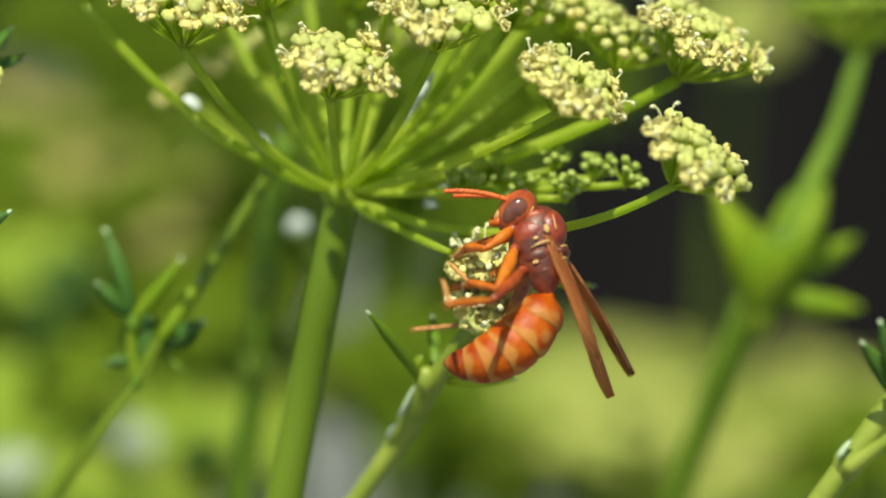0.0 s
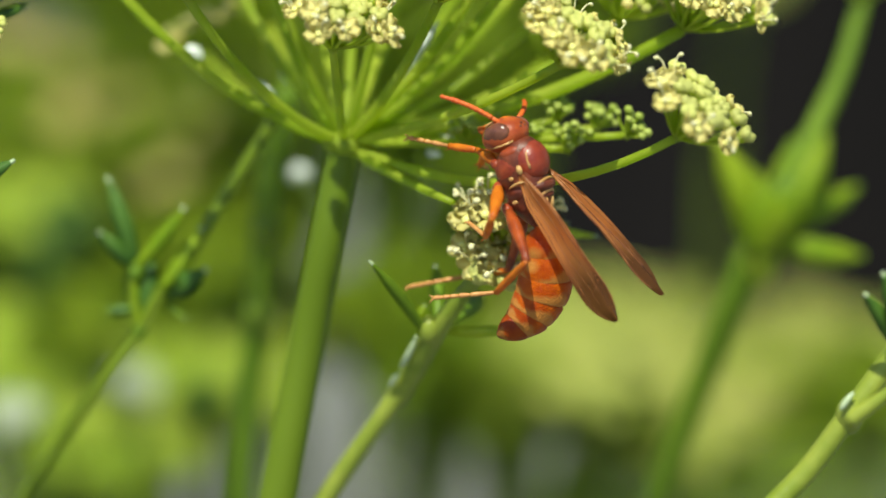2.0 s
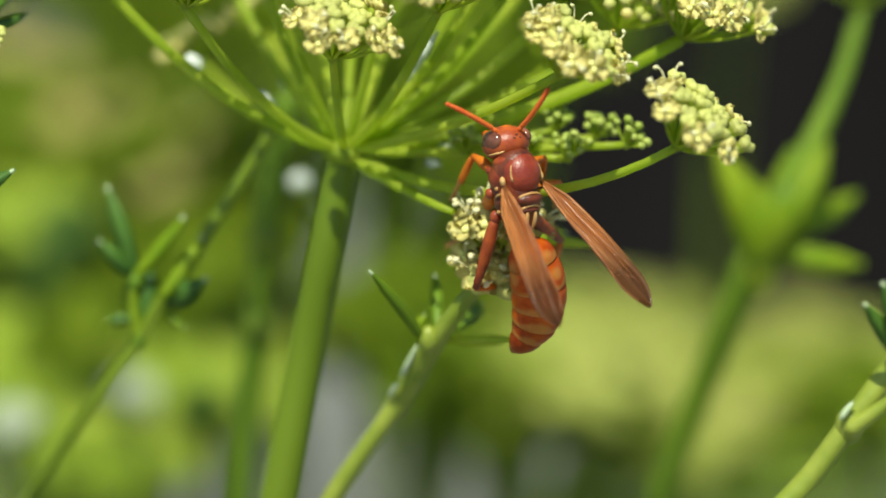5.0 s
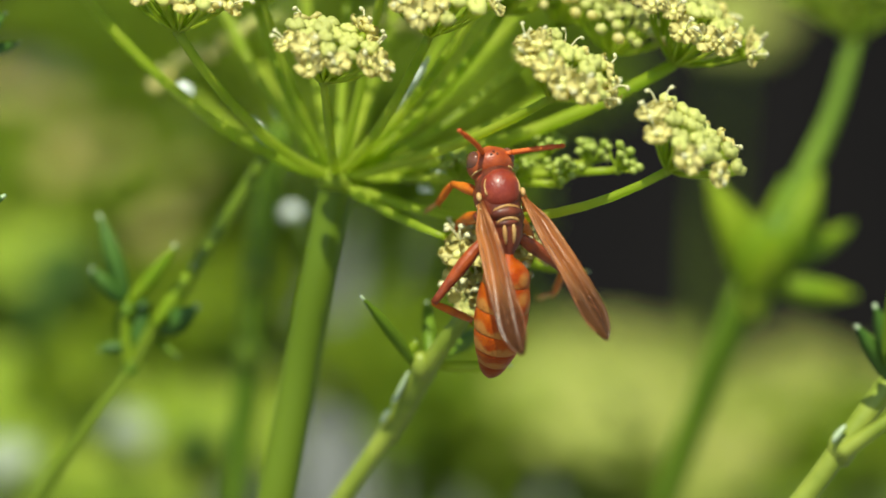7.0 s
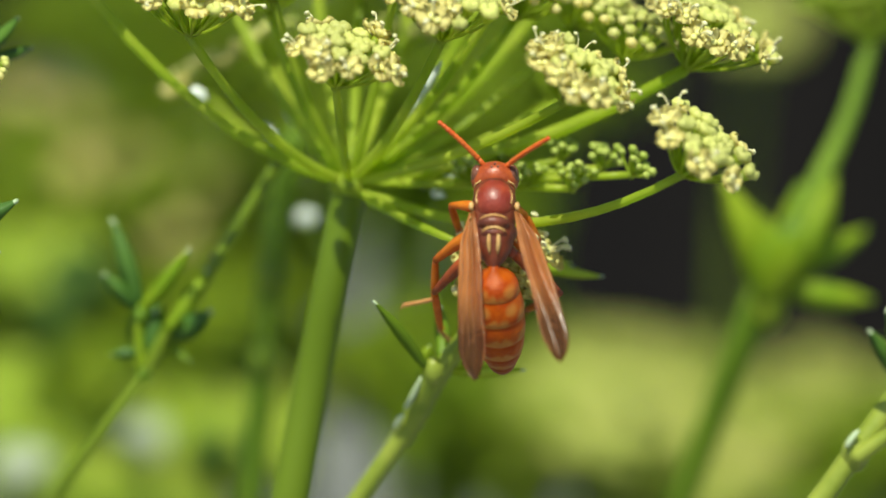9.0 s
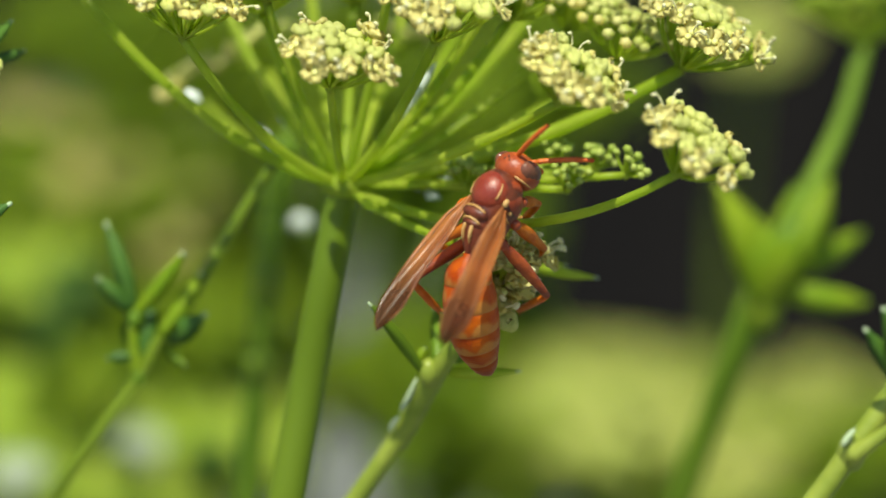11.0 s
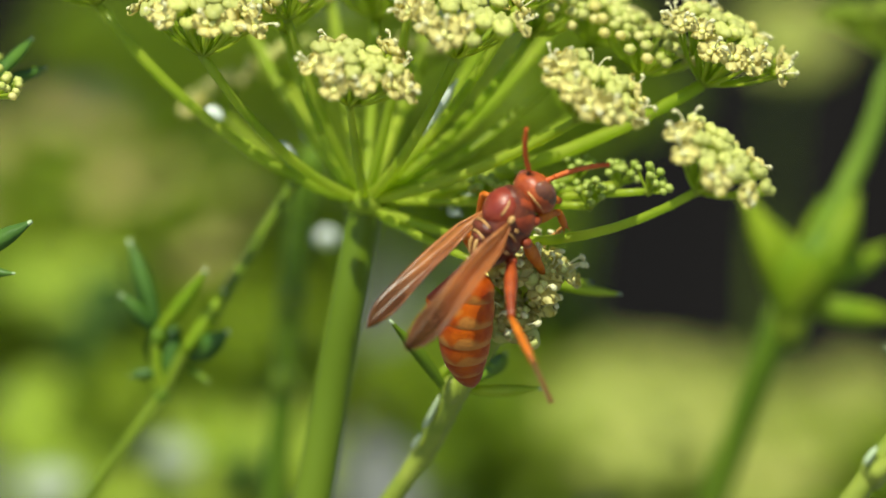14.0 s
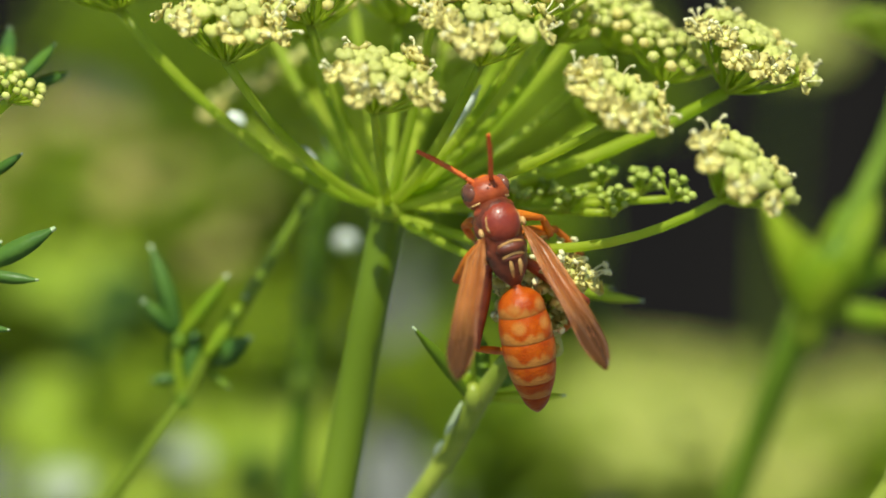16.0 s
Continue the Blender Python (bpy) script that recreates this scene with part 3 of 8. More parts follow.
for a, b, wd in ((W(-48.2, 17.0, 10), W(-43.7, 22.5, 16), 1.8), (W(-47.3, 17.6, 12), W(-42.6, 19.6, 18), 1.6), (W(-49.8, 17.2, 14), W(-50.9, 24.8, 18), 2.4), (W(-48.7, 17.1, 12), W(-49.1, 24.5, 22), 2.2), (W(-49.9, 0.1, 6), W(-42.4, 3.8, 4), 2.6), (W(-49.9, -0.5, 6), W(-44.2, -1.3, 5), 1.6),
                 (W(-50.8, -1.1, 8), W(-48.2, 2.6, 8), 1.8), (W(-50.8, -5.6, 8), W(-47.2, -6.2, 6), 1.2), (W(-49.6, 9.0, 8), W(-45.8, 11.2, 6), 1.4)):
    bm = bmesh.new()
    leaflet(bm, a, b, wd * 0.00078, 0.07, 0, 1)
    part("leaflet", bm, [LEAF, TIP], edge)

# ---- the plant behind: leaf fan, stem and an umbel ----
star_base = ground_under(B(28.6, -30.3, 95), -0.04, 0.05)
star = thing("parsley_plant", star_base, "bright green parsley stem with a fan of sheathing leaves", "plant", "flowering parsley")
bm = bmesh.new()
stalk(bm, [B(48.0, 22.5, 70), B(45.2, 13.7, 68), B(39.8, 2.6, 66), B(36.7, -3.8, 66), B(34.1, -9.7, 68), B(30.6, -19.7, 74), B(27.4, -29.4, 80)], star_base, [0.9, 1.05, 1.5, 2.6, 1.9, 1.7, 1.7], 10)
part("stem", bm, SHADY, star)
for a, b, wd in ((B(36.2, -6.4, 66), B(30.7, 7.1, 64), 5.0), (B(36.4, -6.4, 66), B(34.1, 4.0, 68), 6.0), (B(36.1, -6.7, 64), B(35.9, 2.0, 62), 6.5), (B(36.6, -6.4, 66), B(40.1, 6.6, 70), 5.0), (B(36.9, -6.1, 66), B(43.7, 7.2, 66), 5.0), (B(36.5, -6.0, 64), B(39.3, 1.3, 60), 5.5), (B(36.6, -5.1, 66), B(48.1, -6.7, 68), 3.6), (B(37.2, -3.8, 66), B(48.1, 1.4, 74), 3.4), (B(36.4, -5.8, 68), B(33.8, 0.1, 72), 5.0)):
    bm = bmesh.new()
    leaflet(bm, a, b, wd * 0.00082, 0.06, 0, 0)
    part("sheath_leaf", bm, [LEAF_LIGHT], star)
bm = bmesh.new()
ball(bm, B(35.9, -6.7, 66), 0.0026, 0, 2, (0.9, 0.9, 1.4))
part("node", bm, RAY, star)
for k in range(9):
    a = k * 0.698
    p = B(48.8, 26.6, 72) + RIGHT * (math.cos(a) * 0.006) + AWAY * (math.sin(a) * 0.006)
    bm = bmesh.new()
    tube(bm, bend(B(48.0, 22.5, 70), B(48.0, 23.5, 70), p, 5), 0.0006, 6)
    part("ray", bm, RAY, star)
    umbellet(star, p, UP + (p - B(48.8, 26.6, 72)) * 20, 2.8, 14, 800 + k, 0.1, 0.7, False, 0.6, mat=BUD_LIME)

# blurred upright stem behind the main stem
back_base = ground_under(W(-24.0, -29.1, 75), 0.0, 0.05)
upright = leafy_stem("plain upright green stem", [W(-17.4, 12.5, 60), W(-19.4, 4.6, 62), W(-20.2, -1.9, 62), W(-21.3, -11.6, 66), W(-23.2, -28.9, 72)], 1.5, [], back_base, stem_mat=SHADY)
for q in (W(-20.4, -3.8, 62), W(-21.4, -13.5, 66)):
    bm = bmesh.new()
    ball(bm, q, 0.0018, 0, 2, (1, 1, 1.3))
    part("node", bm, STEM, upright, "paler stem joint")


# ---- plants further back in the bed ----
def far_umbel(t, centre, radius, seed, rays=24, mat=None):
    """A whole umbel on its plant: stalks and small domes of buds. Lengths in millimetres."""
    rng = random.Random(seed)
    lean = Vector((rng.uniform(-0.2, 0.2), rng.uniform(-0.55, -0.2), 1)).normalized()
    turn = frame_of(lean)
    root = centre - lean * (radius * 0.8 * 0.001)
    bm, bl = bmesh.new(), bmesh.new()
    for i in range(rays):
        r, a = math.sqrt((i + 0.5) / rays), i * 2.39996
        p = centre + turn @ Vector((math.cos(a) * r * radius, math.sin(a) * r * radius, radius * 0.18 * (1 - r * r) + rng.uniform(-1, 1))) * 0.001
        tube(bm, bend(root, (root + p) / 2 - lean * 0.002, p, 3), 0.0007, 5, 0, False)
        for k in range(11):
            rr, aa = math.sqrt((k + 0.5) / 11) * radius * 0.21, k * 2.4
            q = p + turn @ Vector((math.cos(aa) * rr, math.sin(aa) * rr, 1.2 - rr * 0.12)) * 0.001
            ball(bl, q, 0.00125 * rng.uniform(0.8, 1.2), 0, 1)
    ob = part("umbel", bm, RAY, t, at=centre)
    tagged(part("bud_head", bl, mat or BUD_FAR, ob, at=centre), kind="stuff")
    return root


def spray(bm, root, way, length, seed, mat=0, wide=1.0):
    """A feathery leaf: a rib with paired side ribs and narrow leaflets."""
    rng = random.Random(seed)
    way = Vector(way).normalized()
    tip = root + way * length
    droop = Vector((0, 0, -length * 0.25))
    pts = bend(root, root + way * length * 0.6 + Vector((0, 0, length * 0.15)), tip + droop, 8)
    tube(bm, pts, [0.0008 * (1 - 0.08 * k) for k in range(9)], 5, mat)
    for i in range(2, 9):
        d = (pts[i] - pts[i - 1]).normalized()
        for s in (-1, 1):
            side = (d.cross(Vector((0, 0, 1))).normalized() * s + Vector((0, 0, rng.uniform(-0.3, 0.5)))).normalized()
            for k in range(5):
                o = pts[i] + side * (length * 0.07 * k)
                e = o + (side * rng.uniform(0.4, 1) + d * rng.uniform(0.2, 1.0) + Vector((0, 0, rng.uniform(-0.4, 0.6)))).normalized() * length * 0.13
                w = 0.0030 * wide
                face = Vector((rng.uniform(-0.3, 0.5), -0.6 + rng.uniform(-0.3, 0.3), 0.7 + rng.uniform(-0.25, 0.25))).normalized()
                n = face * w * 0.25
                x = (e - o).cross(face).normalized() * w
                m = (o + e) / 2
                v = [bm.verts.new(c) for c in (o, m + x + n, e, m - x + n, m - n)]
                for f in ((v[0], v[1], v[4]), (v[1], v[2], v[4]), (v[2], v[3], v[4]), (v[3], v[0], v[4]), (v[0], v[3], v[2], v[1])):
                    bm.faces.new(f).material_index = mat


def bed_plant(label, tops, leaves, seed, mat=None, bright=False):
    """A flowering plant: umbels on branching stems, and feathery leaves lower down."""
    rng = random.Random(seed)
    mean = sum((Vector(t[0]) for t in tops), Vector()) / len(tops) if tops else Vector(leaves[0][0])
    base = Vector((mean.x, mean.y + 0.02, 0))
    t = thing("parsley_plant", base, label, "plant", "flowering parsley")
    fork = Vector((mean.x, mean.y + 0.01, min([mean.z] + [Vector(q[0]).z for q in tops]) - 0.12))
    if tops:
        bm = bmesh.new()
        tube(bm, [base, (base + fork) / 2 + Vector((0.006, 0, 0)), fork], [0.004, 0.003, 0.0024], 8)
        part("stem", bm, STEM, t)
    else:
        bm = bmesh.new()
        top = Vector((base.x, base.y, max(Vector(q[0]).z - q[2] * 2.0 for q in leaves)))
        tube(bm, [base, (base + top) / 2 + Vector((0.004, 0, 0)), top], [0.004, 0.003, 0.0012], 8)
        part("stem", bm, STEM, t)
    for i, (c, r) in enumerate(tops):
        root = far_umbel(t, Vector(c), r, seed * 10 + i, mat=mat)
        bm = bmesh.new()
        tube(bm, bend(fork, (fork + root) / 2 + Vector((rng.uniform(-0.01, 0.01), 0.01, 0.02)), root, 6), 0.0016, 7)
        part("branch", bm, STEM, t)
    for i, (c, way, length) in enumerate(leaves):
        bm = bmesh.new()
        c = Vector(c)
        stalk_foot = Vector((base.x, base.y, max(0.02, c.z - length * 2.2)))
        tube(bm, bend(stalk_foot, (stalk_foot + c) / 2 + Vector((0, 0, 0.02)), c, 5), 0.0011, 5)
        w = RIGHT * way[0] + UP * way[1] + AWAY * way[2]
        spray(bm, c, w, length, seed * 31 + i)
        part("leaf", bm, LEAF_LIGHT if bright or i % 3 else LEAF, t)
    return t


bed_plant("blurred parsley with broad yellow umbels", [(W(29.8, -27.8, 250), 22), (W(20.4, -26.2, 215), 11), (W(35.0, -33.1, 230), 17)],
          [(W(18.8, -36.4, 220), (0.4, 0.7, -0.2), 0.018), (W(32.4, -40.6, 230), (-0.4, 0.8, -0.2), 0.018), (W(9.9, -27.3, 210), (-0.6, 0.6, 0), 0.018)], 11)
bed_plant("broad yellow-flowered parsley in the sun", [(W(64.7, -32.4, 300), 20), (W(74.1, -32.9, 270), 12), (W(52.2, -31.5, 280), 9)], [(W(65.6, -43.3, 270), (0.3, 0.8, 0), 0.018)], 12)
bed_plant("flowering parsley near the dark fence", [(W(57.9, 43.6, 380), 9.5)], [], 13, BUD_FAR)
bed_plant("parsley with pale yellow umbels", [(W(-73.4, 16.4, 300), 15), (W(-56.0, 11.4, 330), 11), (W(-67.4, 13.3, 320), 8), (W(-54.1, 4.0, 300), 8), (W(-85.4, 11.1, 310), 11), (W(-79.8, -0.9, 280), 9)],
          [(W(-71.4, -7.8, 300), (0.5, 0.7, 0), 0.018), (W(-57.6, -0.9, 300), (-0.4, 0.8, 0), 0.018), (W(-54.2, 2.1, 320), (0.2, 0.8, 0), 0.018), (W(-67.4, -0.9, 320), (0.2, 0.8, 0), 0.018)], 14, BUD_TAN)
bed_plant("low parsley in yellow flower", [(W(-63.8, -3.8, 220), 10), (W(-40.1, -26.0, 230), 14), (W(-34.3, -31.2, 220), 10), (W(-54.5, -32.4, 195), 15), (W(-65.0, -21.5, 215), 9), (W(-44.1, -36.9, 200), 9)],
          [(W(-60.9, -16.7, 200), (0.3, 0.8, 0), 0.018), (W(-65.9, -26.8, 200), (0.7, 0.6, 0), 0.018), (W(-55.7, -29.7, 190), (0.2, 0.8, 0), 0.018), (W(-66.7, -22.9, 230), (0.2, 0.8, 0), 0.018), (W(-53.4, -21.1, 230), (0.3, 0.8, 0), 0.018)], 15, BUD_LIME)


def clump(label, centre, spread, count, seed, length=0.06, bright=True):
    """A leafy plant: many feathery leaves round one place (spread: right, up, away in millimetres)."""
    rng = random.Random(seed)
    leaves = []
    for i in range(count):
        c = Vector(centre) + (RIGHT * rng.uniform(-1, 1) * spread[0] + UP * rng.uniform(-1, 1) * spread[1] + AWAY * rng.uniform(-1, 1) * spread[2]) * 0.001
        leaves.append((c, (rng.uniform(-0.8, 0.8), rng.uniform(0.4, 1), rng.uniform(-0.6, 0.4)), length * rng.uniform(0.8, 1.2)))
    return bed_plant(label, [], leaves, seed, bright=bright)


clump("leafy green parsley plant far back", W(-68.6, 36.5, 430), (12, 9, 40), 18, 41, 0.026)
clump("leafy green parsley beside the yellow umbels", W(-43.4, 26.1, 400), (14, 12, 30), 16, 42, 0.024)
clump("pale green parsley leaves between the stems", W(-38.0, -17.6, 340), (7, 8, 30), 7, 55, 0.020)
clump("leafy green parsley behind the side stem", W(1.5, -31.5, 270), (8, 9, 30), 20, 43, 0.020)
clump("light green parsley behind the main stem", W(-46.8, 1.2, 400), (12, 9, 30), 9, 56, 0.022)
clump("low bright green parsley", W(-62.5, -33.3, 260), (13, 6, 30), 12, 45, 0.020)
# shade put in here by the darker leaf colour on every third leaf
clump("low leafy parsley with some leaves coloured darker for shade", W(-38.2, -36.9, 220), (3, 4, 20), 6, 46, 0.014, False)
clump("leafy parsley among the stems", W(-23.4, 24.1, 340), (22, 12, 40), 26, 47, 0.022)
clump("green leaves under the yellow umbels", W(36.0, -41.0, 235), (26, 4, 20), 11, 49, 0.020)
clump("green parsley leaves behind the umbel", W(-3.5, 6.0, 300), (10, 10, 30), 20, 57, 0.022)
clump("green parsley leaves behind the flower clusters", W(13.5, 25.0, 320), (10, 8, 30), 12, 58, 0.020)
clump("green parsley leaves at the bed's edge", W(-69.0, -12.0, 260), (9, 13, 30), 28, 50, 0.022)
clump("bright parsley leaves below the bent stem", W(-44.2, -23.7, 250), (6, 6, 30), 10, 51, 0.018)
clump("bright parsley leaves in the middle of the bed", W(7.9, -34.6, 250), (8, 6, 30), 9, 52, 0.020)
bed_plant("low lime-green parsley in the middle of the bed", [(W(9.8, -29.5, 260), 8), (W(17.4, -26.4, 280), 10), (W(6.0, -31.0, 250), 9), (W(27.9, -38.3, 250), 12)], [], 54, BUD_LIME)
# whitish umbels added here to stand in for two pale blotches
bed_plant("parsley with small whitish umbels added for pale blotches low down", [(W(-58.5, -30.6, 150), 2.5), (W(-43.8, -27.8, 170), 2.4)], [], 53, PALE)

# ---- the paper wasp ----
def cuticle(name, base, second, rough=0.46, bump=0.5, coat=0.02, third=None, glow=0.06):
    return material(name, base, second, rough, 700, (1, 1, 1), bump, glow, 5200, coat, third=third)


RUST = cuticle("cuticle_rust_red", (0.20, 0.027, 0.011), (0.37, 0.066, 0.020), 0.36, 0.3)
SHIELD = cuticle("cuticle_shiny_red", (0.22, 0.026, 0.014), (0.33, 0.050, 0.021), 0.34, 0.35, 0.15)
DARK = cuticle("cuticle_dark_brown", (0.075, 0.016, 0.009), (0.210, 0.045, 0.018), 0.4, 0.3)
HEAD = cuticle("cuticle_orange_red", (0.30, 0.048, 0.014), (0.48, 0.095, 0.024), 0.36, 0.25)
TAN = cuticle("cuticle_tan", (0.52, 0.22, 0.06), (0.66, 0.32, 0.10))
ORANGE = cuticle("cuticle_orange", (0.60, 0.130, 0.009), (0.78, 0.235, 0.017), 0.4, glow=0.3)
REDDISH = cuticle("cuticle_red_brown", (0.20, 0.030, 0.008), (0.38, 0.070, 0.012), 0.36)
FEELER = cuticle("feeler_orange", (0.66, 0.10, 0.014), (0.78, 0.17, 0.03), 0.45, glow=0.2)
CREAM = cuticle("cuticle_yellow", (0.52, 0.27, 0.08), (0.66, 0.40, 0.15), 0.45)
EYE = cuticle("eye_brown", (0.12, 0.040, 0.026), (0.22, 0.080, 0.048), 0.22, 0.1, 0.3)


def banded(name, length, spots, reach, dusk=1.0, spot_at=0.38):
    """Rust-red plate with a wavy yellow hind band, and side spots where it has them."""
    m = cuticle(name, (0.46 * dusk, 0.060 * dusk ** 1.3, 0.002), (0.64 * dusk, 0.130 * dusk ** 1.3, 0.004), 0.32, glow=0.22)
    nodes, links = m.node_tree.nodes, m.node_tree.links
    p = nodes["Principled BSDF"]
    p.inputs["Specular IOR Level"].default_value = 0.3
    old = p.inputs["Base Color"].links[0].from_socket
    coord, xyz, wav = nodes.new("ShaderNodeTexCoord"), nodes.new("ShaderNodeSeparateXYZ"), nodes.new("ShaderNodeTexNoise")
    wav.inputs["Scale"].default_value = 300
    wav.inputs["Detail"].default_value = 3.0
    links.new(coord.outputs["Object"], xyz.inputs[0])
    links.new(coord.outputs["Object"], wav.inputs["Vector"])

    def calc(op, a, b):
        n = nodes.new("ShaderNodeMath")
        n.operation = op
        for s, v in zip(n.inputs, (a, b)):
            if isinstance(v, (int, float)):
                s.default_value = v
            else:
                links.new(v, s)
        return n.outputs[0]

    x = calc("DIVIDE", xyz.outputs["X"], length * 0.001)
    y = calc("ABSOLUTE", xyz.outputs["Y"], 0)
    lobes = calc("SINE", calc("MULTIPLY", y, 3300.0), 0)
    edge = calc("ADD", x, calc("MULTIPLY", lobes, 0.12))
    edge = calc("ADD", edge, calc("MULTIPLY", calc("SUBTRACT", wav.outputs["Fac"], 0.5), 1.3))
    band = nodes.new("ShaderNodeMapRange")
    band.inputs["From Min"].default_value, band.inputs["From Max"].default_value = 1.0 - reach - 0.10, 1.0 - reach + 0.08
    links.new(edge, band.inputs["Value"])
    amount = band.outputs[0]
    if spots:
        dx = calc("SUBTRACT", x, spot_at)
        dy = calc("SUBTRACT", y, 0.00135)
        far = calc("ADD", calc("POWER", calc("MULTIPLY", dx, length), 2), calc("POWER", calc("MULTIPLY", dy, 1000.0), 2))
        far = calc("ADD", far, calc("MULTIPLY", calc("SUBTRACT", wav.outputs["Fac"], 0.5), 0.9))
        spot = nodes.new("ShaderNodeMapRange")
        spot.inputs["From Min"].default_value, spot.inputs["From Max"].default_value = 0.62, 0.02
        links.new(far, spot.inputs["Value"])
        amount = calc("MAXIMUM", amount, spot.outputs[0])
    mix = nodes.new("ShaderNodeMix")
    mix.data_type = "RGBA"
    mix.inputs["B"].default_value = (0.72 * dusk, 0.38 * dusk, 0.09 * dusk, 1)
    links.new(calc("MULTIPLY", amount, 0.55), mix.inputs["Factor"])
    links.new(old, mix.inputs["A"])
    links.new(mix.outputs["Result"], p.inputs["Base Color"])
    return m


def wing_material():
    m = bpy.data.materials.new("wing_membrane_amber")
    m.use_nodes = True
    nodes, links = m.node_tree.nodes, m.node_tree.links
    p = nodes["Principled BSDF"]
    coord, noise_a = nodes.new("ShaderNodeTexCoord"), nodes.new("ShaderNodeTexNoise")
    noise_a.inputs["Scale"].default_value = 320
    stretch = nodes.new("ShaderNodeMapping")
    stretch.inputs["Scale"].default_value = (0.22, 1.7, 1)
    links.new(coord.outputs["Object"], stretch.inputs[0])
    links.new(stretch.outputs[0], noise_a.inputs["Vector"])
    ramp = nodes.new("ShaderNodeMix")
    ramp.data_type = "RGBA"
    ramp.inputs["A"].default_value, ramp.inputs["B"].default_value = (0.58, 0.20, 0.055, 1), (0.92, 0.46, 0.16, 1)
    sharp = nodes.new("ShaderNodeMapRange")
    sharp.inputs["From Min"].default_value, sharp.inputs["From Max"].default_value = 0.32, 0.68
    links.new(noise_a.outputs["Fac"], sharp.inputs["Value"])
    links.new(sharp.outputs[0], ramp.inputs["Factor"])
    along, smoky, dusk = nodes.new("ShaderNodeSeparateXYZ"), nodes.new("ShaderNodeMapRange"), nodes.new("ShaderNodeMix")
    links.new(coord.outputs["Object"], along.inputs[0])
    links.new(along.outputs["X"], smoky.inputs["Value"])
    smoky.inputs["From Min"].default_value, smoky.inputs["From Max"].default_value = 0.0082, 0.0125
    smoky.inputs["To Max"].default_value = 0.8
    dusk.data_type = "RGBA"
    dusk.inputs["B"].default_value = (0.070, 0.030, 0.018, 1)
    links.new(smoky.outputs[0], dusk.inputs["Factor"])
    links.new(ramp.outputs["Result"], dusk.inputs["A"])
    links.new(dusk.outputs["Result"], p.inputs["Base Color"])
    p.inputs["Roughness"].default_value = 0.24
    p.inputs["Specular IOR Level"].default_value = 0.5
    p.inputs["Sheen Weight"].default_value = 0.1
    b = nodes.new("ShaderNodeBump")
    b.inputs["Strength"].default_value, b.inputs["Distance"].default_value = 0.15, 0.0002
    links.new(noise_a.outputs["Fac"], b.inputs["Height"])
    links.new(b.outputs[0], p.inputs["Normal"])
    clear, leaf, one, two = nodes.new("ShaderNodeBsdfTransparent"), nodes.new("ShaderNodeBsdfTranslucent"), nodes.new("ShaderNodeMixShader"), nodes.new("ShaderNodeMixShader")
    clear.inputs[0].default_value = (0.80, 0.50, 0.26, 1)
    links.new(dusk.outputs["Result"], leaf.inputs[0])
    one.inputs[0].default_value, two.inputs[0].default_value = 0.6, 0.38
    links.new(p.outputs[0], one.inputs[1])
    links.new(leaf.outputs[0], one.inputs[2])
    links.new(one.outputs[0], two.inputs[1])
    links.new(clear.outputs[0], two.inputs[2])
    links.new(two.outputs[0], nodes["Material Output"].inputs["Surface"])
    return m


WING, VEIN = wing_material(), cuticle("wing_vein_brown", (0.16, 0.045, 0.014), (0.42, 0.16, 0.05), 0.28)


def loft(bm, rows, n=24, mat=0, flat_below=1.0):
    """Rings (x, height, half width, half depth) joined along x, in millimetres."""
    rings = []
    for x, z, ry, rz in rows:
        ring = []
        for k in range(n):
            a = 2 * math.pi * k / n
            s = math.sin(a)
            ring.append(bm.verts.new(Vector((x, ry * math.cos(a), z + rz * s * (flat_below if s < 0 else 1))) * 0.001))
        rings.append(ring)
    for a, b in zip(rings, rings[1:]):
        for k in range(n):
            bm.faces.new((a[k], a[(k + 1) % n], b[(k + 1) % n], b[k])).material_index = mat
    bm.faces.new(rings[0][::-1]).material_index = mat
    bm.faces.new(rings[-1]).material_index = mat


def mm(*p):
    return Vector(p) * 0.001


def wasp_part(name, bm, mats, parent, label=""):
    ob = new(name, finish(name, bm, mats))
    ob.parent = parent
    return tagged(ob, label)


MOVERS = {}
wasp = thing("paper_wasp", W(9.6, -0.5, -2), "rust-red paper wasp with yellow-banded abdomen and amber wings feeding", "wasp")
MOVERS["wasp"] = wasp

bm = bmesh.new()
loft(bm, [(4.35, 0.1, 0.7, 0.75), (4.0, 0.0, 1.45, 1.55), (3.3, -0.15, 1.95, 2.25), (2.2, -0.5, 2.2, 2.6), (0.8, -0.65, 2.2, 2.8), (0.1, -0.7, 2.0, 2.55), (-0.6, -0.65, 2.1, 2.6), (-1.8, -0.65, 1.9, 2.3),
          (-2.8, -0.6, 1.65, 1.75), (-3.6, -0.7, 1.15, 1.2), (-4.3, -0.75, 0.55, 0.55), (-4.7, -0.75, 0.3, 0.3)], 28)
thorax = wasp_part("thorax", bm, DARK, wasp, "dark rust-brown thorax")
bm = bmesh.new()
ball(bm, mm(1.85, 0, 0.95), 0.001, 0, 3, (2.15, 1.95, 1.65))
wasp_part("back_shield", bm, SHIELD, thorax, "smooth rust-red back shield")
bm = bmesh.new()
ball(bm, mm(-0.75, 0, 1.35), 0.001, 0, 3, (0.72, 1.55, 1.0))
wasp_part("scutellum", bm, DARK, thorax)
bm = bmesh.new()
ball(bm, mm(-1.75, 0, 1.0), 0.001, 0, 2, (0.45, 1.35, 0.85))
wasp_part("hind_plate", bm, DARK, thorax)
